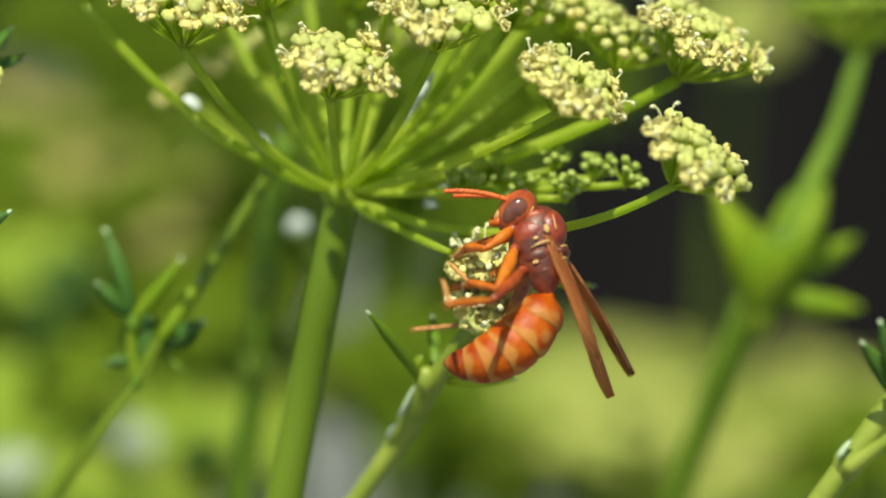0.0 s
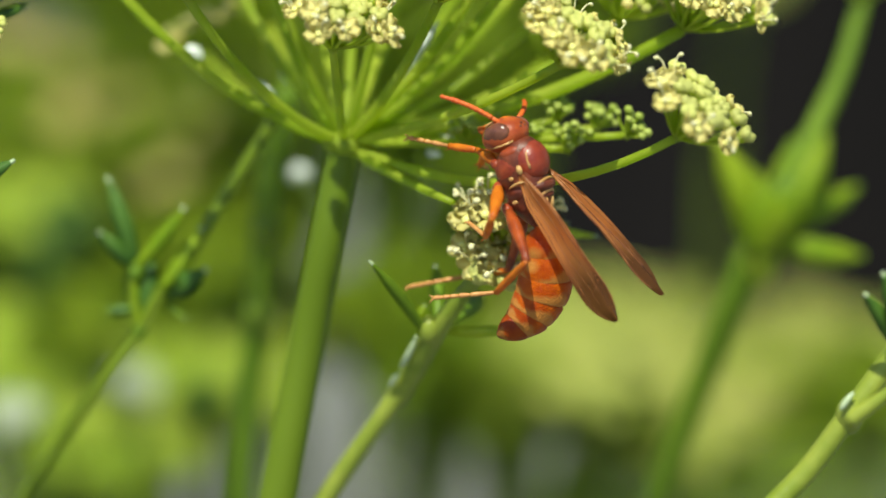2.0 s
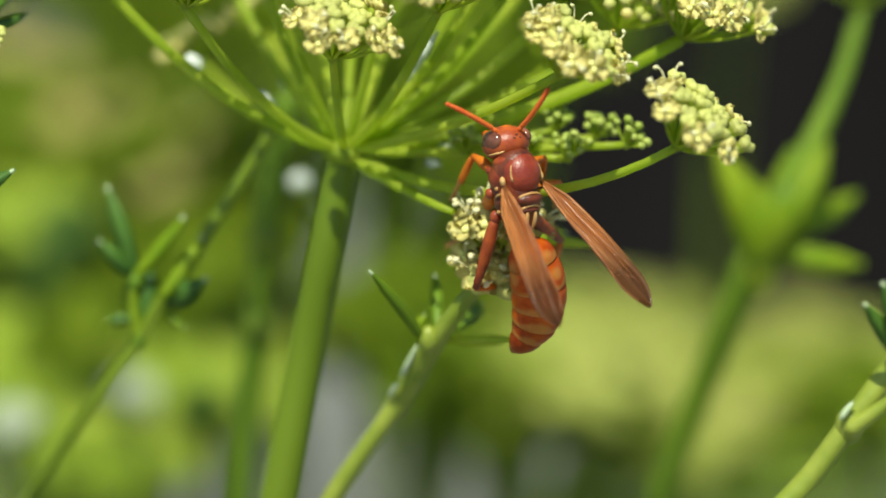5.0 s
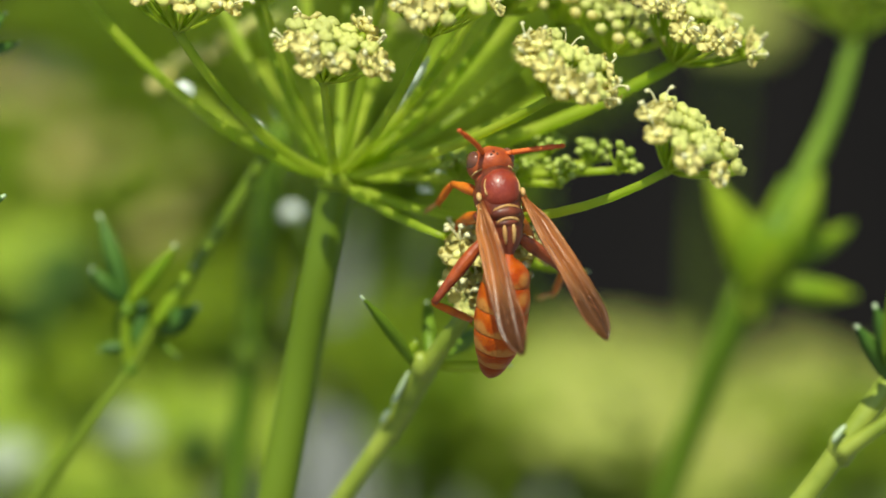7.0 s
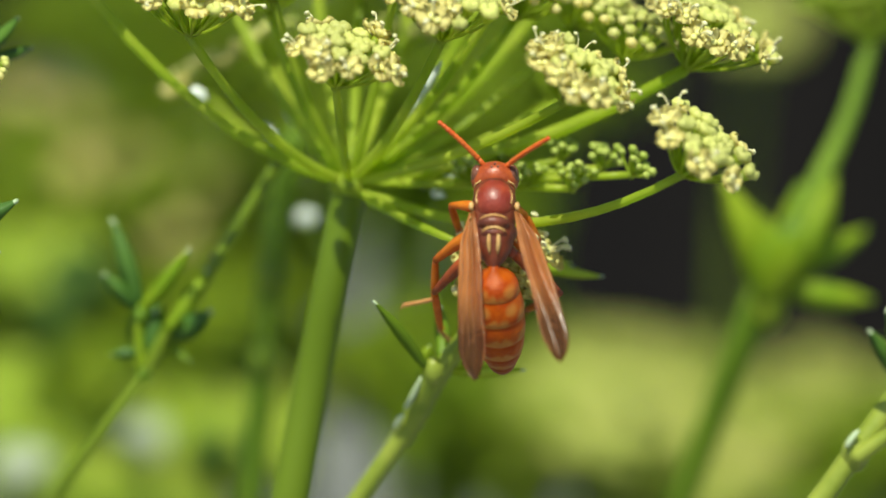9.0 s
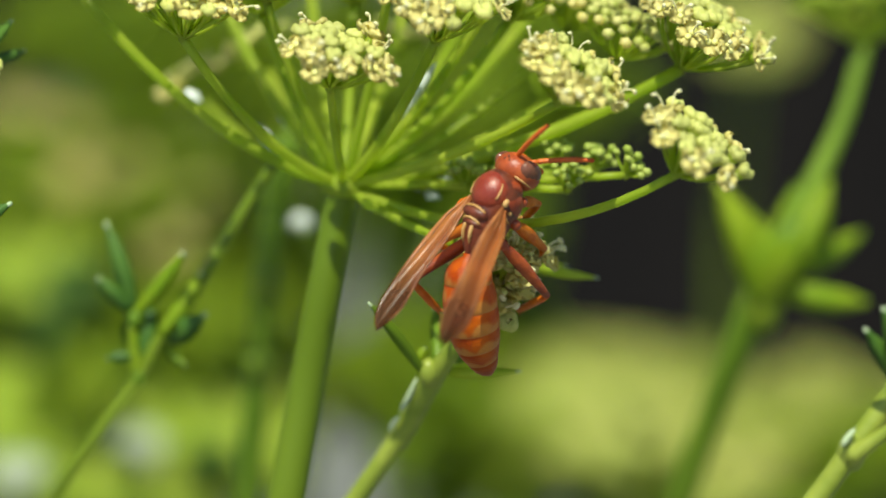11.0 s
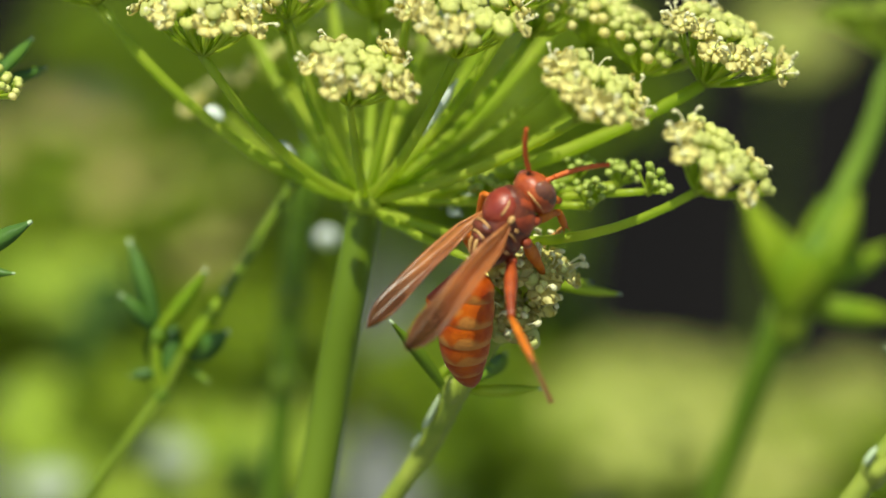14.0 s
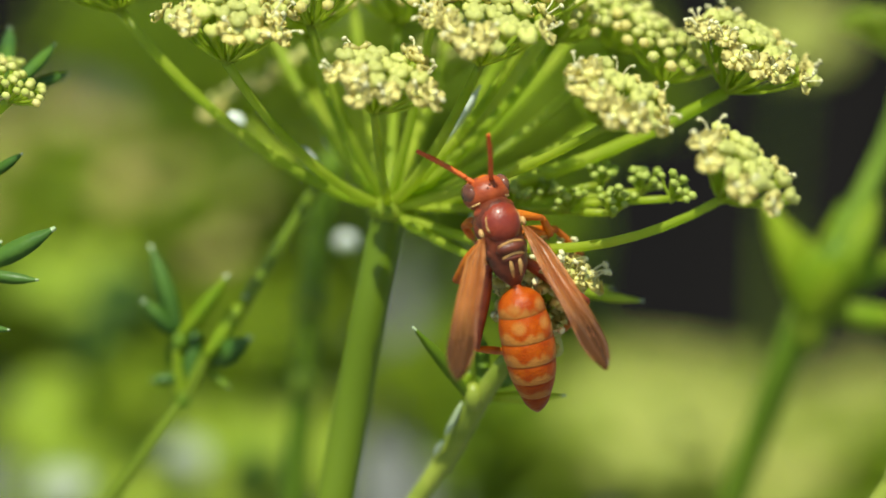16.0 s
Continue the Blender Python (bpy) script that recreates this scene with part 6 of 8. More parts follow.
    "leg_Lf": [(0, pose(0.00260, 0.00130, -0.00230, 21.2, 43.2, 129.0)), (0.5, pose(0.00260, 0.00130, -0.00230, 22.6, 42.6, 115.7)), (1, pose(0.00260, 0.00130, -0.00230, 18.7, 26.2, 101.0)), (1.5, pose(0.00260, 0.00130, -0.00230, 16.9, 17.0, 111.0)), (1.75, pose(0.00260, 0.00130, -0.00230, 19.2, 41.7, 45.2)), (2, pose(0.00260, 0.00130, -0.00230, -14.9, 48.8, -46.3)), (2.5, pose(0.00260, 0.00130, -0.00230, 5.0, 71.2, 10.1)), (3, pose(0.00260, 0.00130, -0.00230, 1.0, 70.9, 2.0)), (3.5, pose(0.00260, 0.00130, -0.00230, -2.8, 70.2, -5.8)), (3.75, pose(0.00260, 0.00130, -0.00230, 26.8, 72.5, 69.5)), (4, pose(0.00260, 0.00130, -0.00230, 42.0, 64.6, 130.7)), (4.1, pose(0.00260, 0.00130, -0.00230, 38.9, 70.6, 92.7)), (4.2, pose(0.00260, 0.00130, -0.00230, 22.0, 74.2, 41.3)), (5.25, pose(0.00260, 0.00130, -0.00230, -12.5, 60.8, -17.6)), (6.3, pose(0.00260, 0.00130, -0.00230, -13.6, 42.5, -45.3)), (6.5, pose(0.00260, 0.00130, -0.00230, -13.6, 38.7, -47.2)), (6.75, pose(0.00260, 0.00130, -0.00230, -3.7, 46.6, -7.3)), (7, pose(0.00260, 0.00130, -0.00230, 12.1, 47.5, 37.3)), (7.5, pose(0.00260, 0.00130, -0.00230, 14.2, 25.2, 55.4)), (8, pose(0.00260, 0.00130, -0.00230, 12.5, -0.7, 47.5)), (8.5, pose(0.00260, 0.00130, -0.00230, 13.5, 44.2, 44.0)), (8.7, pose(0.00260, 0.00130, -0.00230, 14.9, 42.5, 50.2)), (9.75, pose(0.00260, 0.00130, -0.00230, 26.3, 9.2, 92.3)), (10.8, pose(0.00260, 0.00130, -0.00230, 12.8, -23.0, 130.9)), (11, pose(0.00260, 0.00130, -0.00230, 12.1, -26.3, 134.9)), (11.25, pose(0.00260, 0.00130, -0.00230, 11.2, -47.8, 99.3)), (11.5, pose(0.00260, 0.00130, -0.00230, 38.5, -63.3, 40.3)), (12, pose(0.00260, 0.00130, -0.00230, 40.0, -64.5, 36.9)), (12.5, pose(0.00260, 0.00130, -0.00230, 47.9, -68.1, 28.4)), (13, pose(0.00260, 0.00130, -0.00230, 36.8, -63.0, 36.9)), (13.5, pose(0.00260, 0.00130, -0.00230, 38.0, -62.7, 44.8)), (14, pose(0.00260, 0.00130, -0.00230, 21.0, -44.5, 103.2)), (14.2, pose(0.00260, 0.00130, -0.00230, 16.2, -30.6, 115.8)), (14.5, pose(0.00260, 0.00130, -0.00230, 13.3, -12.9, 126.9)), (14.75, pose(0.00260, 0.00130, -0.00230, 18.7, 22.4, 128.6)), (15, pose(0.00260, 0.00130, -0.00230, 29.7, 57.2, 137.3)), (15.25, pose(0.00260, 0.00130, -0.00230, 29.0, 62.1, 96.5)), (15.5, pose(0.00260, 0.00130, -0.00230, 20.8, 65.3, 48.9)), (16, pose(0.00260, 0.00130, -0.00230, 70.1, 86.0, 82.8))],
    "leg_Lf_tibia": [(0, pose(0.00420, -0.00000, 0.00000, 19.9, 71.6, -130.1)), (0.5, pose(0.00420, -0.00000, 0.00000, 26.6, 60.1, -112.9)), (0.75, pose(0.00420, -0.00000, 0.00000, 14.6, 56.0, -54.5)), (1, pose(0.00420, 0.00000, 0.00000, 1.9, 59.3, 3.4)), (1.25, pose(0.00420, 0.00000, 0.00000, 26.9, 73.9, -47.4)), (1.5, pose(0.00420, 0.00000, 0.00000, -59.1, 82.0, 153.8)), (1.75, pose(0.00420, 0.00000, 0.00000, -89.8, 45.4, 62.2)), (2, pose(0.00420, 0.00000, 0.00000, -57.3, 18.6, 17.7)), (2.25, pose(0.00420, 0.00000, 0.00000, -114.3, 59.5, 15.8)), (2.5, pose(0.00420, 0.00000, 0.00000, 118.4, 55.6, -65.3)), (3, pose(0.00420, -0.00000, 0.00000, 136.1, 67.4, -62.3)), (3.5, pose(0.00420, 0.00000, 0.00000, 145.4, 79.5, -60.7)), (3.75, pose(0.00420, 0.00000, -0.00000, 82.5, 6.6, -79.8)), (4, pose(0.00420, 0.00000, -0.00000, 14.0, -41.5, -18.9)), (4.1, pose(0.00420, 0.00000, -0.00000, -38.6, -7.5, 12.3)), (4.2, pose(0.00420, 0.00000, 0.00000, -78.5, 36.1, 8.3)), (5.25, pose(0.00420, 0.00000, 0.00000, -122.5, 66.8, 9.1)), (6.3, pose(0.00420, 0.00000, 0.00000, 107.1, 69.5, -81.0)), (6.5, pose(0.00420, 0.00000, 0.00000, 97.1, 67.0, -86.1)), (6.75, pose(0.00420, 0.00000, 0.00000, -93.6, 76.2, 26.7)), (7, pose(0.00420, -0.00000, 0.00000, -44.1, 45.5, 16.0)), (7.25, pose(0.00420, -0.00000, 0.00000, -32.0, 69.2, 60.7)), (7.5, pose(0.00420, -0.00000, 0.00000, 41.1, 69.3, 164.4)), (7.75, pose(0.00420, -0.00000, 0.00000, 88.2, 75.5, 167.8)), (8, pose(0.00420, -0.00000, 0.00000, 157.4, 78.1, -166.2)), (8.5, pose(0.00420, 0.00000, 0.00000, -53.6, 57.8, -22.2)), (8.7, pose(0.00420, 0.00000, -0.00000, -71.1, 66.3, -21.8)), (9.75, pose(0.00420, -0.00000, -0.00000, -35.4, 72.7, -24.7)), (10.8, pose(0.00420, -0.00000, 0.00000, 17.4, 78.0, -10.0)), (11, pose(0.00420, 0.00000, 0.00000, 13.8, 70.1, -14.1)), (11.5, pose(0.00420, 0.00000, -0.00000, 156.8, 61.9, 163.8)), (12, pose(0.00420, -0.00000, -0.00000, 150.3, 63.1, 157.6)), (12.5, pose(0.00420, 0.00000, 0.00000, -178.6, 64.8, -171.8)), (13, pose(0.00420, 0.00000, 0.00000, 142.8, 62.7, 151.8)), (13.5, pose(0.00420, 0.00000, 0.00000, 168.5, 61.8, 173.6)), (14, pose(0.00420, 0.00000, 0.00000, 121.3, 71.1, 118.6)), (14.2, pose(0.00420, -0.00000, 0.00000, 56.0, 53.4, 64.2)), (14.5, pose(0.00420, -0.00000, -0.00000, 27.9, 16.8, 45.9)), (15, pose(0.00420, -0.00000, 0.00000, 13.1, 14.6, 2.6)), (15.5, pose(0.00420, 0.00000, 0.00000, -24.2, 25.2, -18.4)), (15.75, pose(0.00420, 0.00000, 0.00000, -81.4, 26.8, -20.1)), (16, pose(0.00420, 0.00000, 0.00000, -139.0, 26.4, -22.5))],
    "leg_Lf_tarsus": [(0, pose(0.00347, -0.00087, -0.00342, -31.2, 70.8, 152.7)), (0.5, pose(0.00350, -0.00165, -0.00312, 2.9, 71.6, -164.4)), (1, pose(0.00604, 0.00011, -0.00309, -1.2, 32.7, 179.3)), (1.5, pose(0.00375, 0.00022, -0.00356, -6.4, 21.1, 167.6)), (1.75, pose(0.00560, 0.00063, -0.00236, -33.3, 30.2, 112.2)), (2, pose(0.00745, 0.00104, -0.00115, -56.6, 15.6, 59.5)), (2.25, pose(0.00625, -0.00041, -0.00206, -75.1, 35.4, 32.6)), (2.5, pose(0.00505, -0.00185, -0.00297, -107.0, 42.8, -6.7)), (2.75, pose(0.00495, -0.00154, -0.00315, -179.5, 47.0, -26.4)), (3, pose(0.00484, -0.00122, -0.00332, 114.2, 35.3, -38.1)), (3.5, pose(0.00452, -0.00057, -0.00354, 63.3, 20.8, -61.1)), (3.75, pose(0.00564, -0.00073, -0.00058, 49.8, -10.3, -57.3)), (4, pose(0.00675, -0.00088, 0.00238, 30.0, -39.2, -43.6)), (4.1, pose(0.00691, -0.00023, 0.00013, -26.2, -13.2, -6.6)), (4.2, pose(0.00708, 0.00042, -0.00212, -64.5, 28.3, -2.3)), (5.25, pose(0.00574, -0.00041, -0.00275, -141.9, 61.8, -7.6)), (6.3, pose(0.00440, -0.00125, -0.00337, 93.8, 50.4, -67.0)), (6.5, pose(0.00430, -0.00141, -0.00331, 81.8, 48.3, -73.0)), (6.75, pose(0.00546, -0.00036, -0.00294, 25.7, 25.7, -45.4)), (7, pose(0.00662, 0.00069, -0.00257, -30.2, 31.9, -10.4)), (7.5, pose(0.00297, 0.00034, -0.00337, -36.8, 61.4, -57.2)), (8, pose(0.00348, -0.00018, -0.00352, -65.2, 58.5, -81.4)), (8.5, pose(0.00598, -0.00072, -0.00305, -30.8, 46.0, -25.1)), (8.7, pose(0.00554, -0.00054, -0.00330, -25.9, 45.1, -25.5)), (9.75, pose(0.00524, -0.00033, -0.00341, -34.8, 53.0, -72.7)), (10.8, pose(0.00494, -0.00013, -0.00352, -51.2, 53.5, -126.2)), (11, pose(0.00539, -0.00030, -0.00338, -52.4, 52.2, -128.4)), (11.25, pose(0.00398, 0.00009, -0.00328, -128.1, 54.9, -163.5)), (11.5, pose(0.00257, 0.00047, -0.00318, 173.8, 36.7, -178.5)), (12, pose(0.00269, 0.00062, -0.00321, 170.6, 38.8, 179.6)), (12.5, pose(0.00268, -0.00022, -0.00326, -171.4, 38.3, -166.2)), (13, pose(0.00274, 0.00078, -0.00320, 166.7, 41.0, 177.9)), (13.5, pose(0.00251, 0.00019, -0.00317, -177.0, 37.6, -173.6)), (13.75, pose(0.00307, 0.00061, -0.00329, -135.5, 41.9, -161.5)), (14, pose(0.00364, 0.00103, -0.00341, -93.5, 38.9, -148.7)), (14.2, pose(0.00513, 0.00193, -0.00289, -68.3, 43.1, -142.7)), (14.5, pose(0.00660, 0.00247, -0.00104, -61.5, 65.9, -141.9)), (14.75, pose(0.00714, 0.00131, -0.00097, 13.4, 62.6, -37.8)), (15, pose(0.00768, 0.00016, -0.00091, 22.7, 32.4, 4.3)), (15.5, pose(0.00729, -0.00103, -0.00153, 15.9, 18.6, -44.0)), (15.75, pose(0.00724, -0.00113, -0.00157, -53.7, 14.3, -31.0)), (16, pose(0.00718, -0.00123, -0.00160, -124.0, 24.6, -22.2))],
    "leg_Rf": [(0, pose(0.00260, -0.00130, -0.00230, -26.0, 65.3, -62.2)), (0.5, pose(0.00260, -0.00130, -0.00230, -17.2, 72.9, -33.4)), (1, pose(0.00260, -0.00130, -0.00230, -5.9, 62.4, -14.5)), (1.5, pose(0.00260, -0.00130, -0.00230, -13.7, 64.2, -32.7)), (2, pose(0.00260, -0.00130, -0.00230, -16.8, 60.3, -43.6)), (2.5, pose(0.00260, -0.00130, -0.00230, -18.5, 54.8, -53.6)), (3, pose(0.00260, -0.00130, -0.00230, -18.8, 47.4, -62.2)), (3.5, pose(0.00260, -0.00130, -0.00230, -18.3, 38.3, -69.5)), (4, pose(0.00260, -0.00130, -0.00230, -17.6, 28.1, -75.5)), (4.2, pose(0.00260, -0.00130, -0.00230, -17.3, 24.0, -77.6)), (6.3, pose(0.00260, -0.00130, -0.00230, -17.0, -11.3, -92.3)), (6.5, pose(0.00260, -0.00130, -0.00230, -17.1, -13.5, -93.2)), (6.75, pose(0.00260, -0.00130, -0.00230, -21.1, 18.1, -90.6)), (7, pose(0.00260, -0.00130, -0.00230, -24.9, 49.8, -89.9)), (7.5, pose(0.00260, -0.00130, -0.00230, -22.5, 47.7, -79.6)), (8, pose(0.00260, -0.00130, -0.00230, -5.1, 40.6, -16.5)), (8.5, pose(0.00260, -0.00130, -0.00230, -23.4, 54.2, -72.0)), (8.7, pose(0.00260, -0.00130, -0.00230, -23.9, 57.4, -68.9)), (9.75, pose(0.00260, -0.00130, -0.00230, -12.4, 67.4, -24.1)), (10.8, pose(0.00260, -0.00130, -0.00230, 18.1, 69.0, 38.9)), (11, pose(0.00260, -0.00130, -0.00230, 19.9, 66.4, 45.7)), (11.25, pose(0.00260, -0.00130, -0.00230, -24.8, 43.7, -38.1)), (11.5, pose(0.00260, -0.00130, -0.00230, -16.6, 11.4, -80.1)), (12, pose(0.00260, -0.00130, -0.00230, -16.8, 13.9, -80.7)), (12.5, pose(0.00260, -0.00130, -0.00230, -17.3, 16.5, -87.4)), (13, pose(0.00260, -0.00130, -0.00230, -16.8, 12.7, -82.2)), (13.5, pose(0.00260, -0.00130, -0.00230, -15.5, -16.8, -57.3)), (13.75, pose(0.00260, -0.00130, -0.00230, -18.9, 21.3, -18.0)), (14, pose(0.00260, -0.00130, -0.00230, 13.6, 49.7, 41.2)), (14.2, pose(0.00260, -0.00130, -0.00230, 10.4, 65.8, 23.7)), (14.5, pose(0.00260, -0.00130, -0.00230, -31.8, 73.0, -62.0)), (15, pose(0.00260, -0.00130, -0.00230, -24.2, 58.4, -68.2)), (15.5, pose(0.00260, -0.00130, -0.00230, -18.6, 39.0, -70.3)), (16, pose(0.00260, -0.00130, -0.00230, -15.9, 5.7, -111.2))],
    "leg_Rf_tibia": [(0, pose(0.00420, -0.00000, 0.00000, 33.9, -18.8, -26.7)), (0.5, pose(0.00420, -0.00000, 0.00000, 50.4, -9.8, -39.9)), (1, pose(0.00420, 0.00000, 0.00000, 66.0, 40.2, -25.5)), (1.5, pose(0.00420, -0.00000, 0.00000, 49.0, 20.5, -31.1)), (2, pose(0.00420, 0.00000, 0.00000, 43.8, 23.8, -33.3)), (2.5, pose(0.00420, 0.00000, 0.00000, 37.3, 28.6, -35.6)), (3, pose(0.00420, -0.00000, 0.00000, 29.6, 35.4, -38.3)), (3.5, pose(0.00420, -0.00000, 0.00000, 20.0, 43.7, -41.8)), (4, pose(0.00420, 0.00000, 0.00000, 7.9, 52.0, -46.3)), (4.2, pose(0.00420, -0.00000, -0.00000, 2.4, 54.9, -48.3)), (6.3, pose(0.00420, 0.00000, 0.00000, -36.9, 63.2, -52.8)), (6.5, pose(0.00420, -0.00000, 0.00000, -37.0, 62.4, -51.0)), (7, pose(0.00420, 0.00000, 0.00000, 20.2, 32.7, -11.7)), (7.5, pose(0.00420, 0.00000, 0.00000, 26.0, 36.8, -21.1)), (8, pose(0.00420, -0.00000, 0.00000, 62.4, 57.4, 2.8)), (8.5, pose(0.00420, 0.00000, 0.00000, 33.1, 29.6, -27.3)), (8.7, pose(0.00420, 0.00000, 0.00000, 40.4, 34.1, -27.4)), (9.75, pose(0.00420, 0.00000, 0.00000, -23.4, 5.2, 7.6)), (10.8, pose(0.00420, -0.00000, 0.00000, -88.8, 24.0, 48.3)), (11, pose(0.00420, 0.00000, 0.00000, -74.5, 17.8, 47.9)), (11.25, pose(0.00420, 0.00000, -0.00000, -72.4, 48.5, 92.1)), (11.5, pose(0.00420, 0.00000, -0.00000, -22.1, 61.1, 177.5)), (12, pose(0.00420, 0.00000, 0.00000, -24.7, 63.5, 180.0)), (12.5, pose(0.00420, 0.00000, -0.00000, 4.6, 64.3, 156.7)), (12.75, pose(0.00420, 0.00000, -0.00000, -15.0, 63.7, 172.5)), (13, pose(0.00420, 0.00000, -0.00000, -34.7, 65.5, -171.7)), (13.25, pose(0.00420, 0.00000, -0.00000, 47.8, 46.6, -175.1)), (13.5, pose(0.00420, 0.00000, 0.00000, 114.2, 43.2, 158.2)), (13.75, pose(0.00420, 0.00000, 0.00000, 36.3, 65.5, 80.8)), (14, pose(0.00420, 0.00000, 0.00000, -15.9, 31.1, 28.9)), (14.1, pose(0.00420, 0.00000, -0.00000, -77.7, 34.0, 37.9)), (14.2, pose(0.00420, -0.00000, -0.00000, -143.8, 42.1, 38.7)), (14.35, pose(0.00420, 0.00000, -0.00000, 173.4, 57.5, 24.1)), (14.5, pose(0.00420, 0.00000, 0.00000, 112.1, 59.6, -10.5)), (15, pose(0.00420, -0.00000, 0.00000, 55.8, 48.4, -21.8)), (15.5, pose(0.00420, -0.00000, 0.00000, 20.7, 42.6, -5.0)), (16, pose(0.00420, 0.00000, 0.00000, -15.0, 55.0, -13.7))],
    "leg_Rf_tarsus": [(0, pose(0.00725, -0.00153, 0.00116, 38.1, -22.1, -38.1)), (0.5, pose(0.00692, -0.00228, 0.00062, 52.9, -9.0, -51.3)), (1, pose(0.00668, -0.00118, -0.00232, 45.7, 12.9, -67.9)), (1.5, pose(0.00709, -0.00174, -0.00126, 45.0, 2.4, -55.2)), (2, pose(0.00695, -0.00181, -0.00145, 39.1, -0.5, -47.4)), (2.5, pose(0.00677, -0.00184, -0.00173, 31.3, -1.6, -36.9)), (3, pose(0.00650, -0.00182, -0.00209, 22.6, 1.1, -24.8)), (3.5, pose(0.00614, -0.00173, -0.00249, 15.0, 8.8, -13.8)), (4, pose(0.00573, -0.00160, -0.00284, 9.7, 21.1, -5.5)), (4.2, pose(0.00558, -0.00155, -0.00294, 8.3, 26.9, -2.8)), (5.25, pose(0.00538, -0.00142, -0.00308, 7.8, 54.2, 9.4)), (6.3, pose(0.00518, -0.00129, -0.00321, 38.2, 79.6, 50.8)), (6.5, pose(0.00525, -0.00130, -0.00319, 55.6, 81.5, 69.4)), (7, pose(0.00717, -0.00061, -0.00195, 6.8, 40.5, 12.8)), (7.5, pose(0.00689, -0.00104, -0.00216, -4.3, 45.6, 35.3)), (8, pose(0.00613, 0.00009, -0.00303, 22.9, 31.0, 31.2)), (8.5, pose(0.00698, -0.00143, -0.00178, -12.7, 34.1, 43.9)), (8.7, pose(0.00685, -0.00137, -0.00202, -18.1, 31.4, 47.1)), (10.8, pose(0.00639, 0.00245, -0.00147, -37.5, 0.6, 44.0)), (11, pose(0.00650, 0.00254, -0.00110, -39.2, -0.1, 44.0)), (11.25, pose(0.00448, 0.00131, -0.00213, -32.6, 21.1, 110.5)), (11.5, pose(0.00246, 0.00008, -0.00315, -8.7, 22.1, -175.3)), (12, pose(0.00260, 0.00000, -0.00322, -8.1, 21.5, -175.4)), (12.5, pose(0.00277, 0.00062, -0.00324, -3.6, 24.6, 178.8)), (13, pose(0.00273, -0.00021, -0.00328, -7.5, 20.3, -174.8)), (13.25, pose(0.00224, 0.00038, -0.00287, 61.1, 25.9, 154.0)), (13.5, pose(0.00176, 0.00097, -0.00247, 139.8, 55.0, 150.3)), (13.75, pose(0.00433, 0.00123, -0.00216, 2.4, 64.0, 71.0)), (14, pose(0.00690, 0.00149, -0.00186, -63.1, 25.5, 71.8)), (14.2, pose(0.00628, 0.00167, -0.00242, -70.3, 23.8, 55.4)), (14.5, pose(0.00599, -0.00033, -0.00311, -34.2, 23.8, 42.6)), (14.75, pose(0.00620, -0.00061, -0.00290, 2.3, 32.0, 25.5)), (15, pose(0.00642, -0.00089, -0.00269, 41.0, 47.7, 16.4)), (15.25, pose(0.00663, -0.00056, -0.00256, 22.4, 37.6, 30.2)), (15.5, pose(0.00684, -0.00023, -0.00244, 3.3, 31.3, 45.8)), (16, pose(0.00621, -0.00049, -0.00295, 31.0, 81.2, 79.9))],
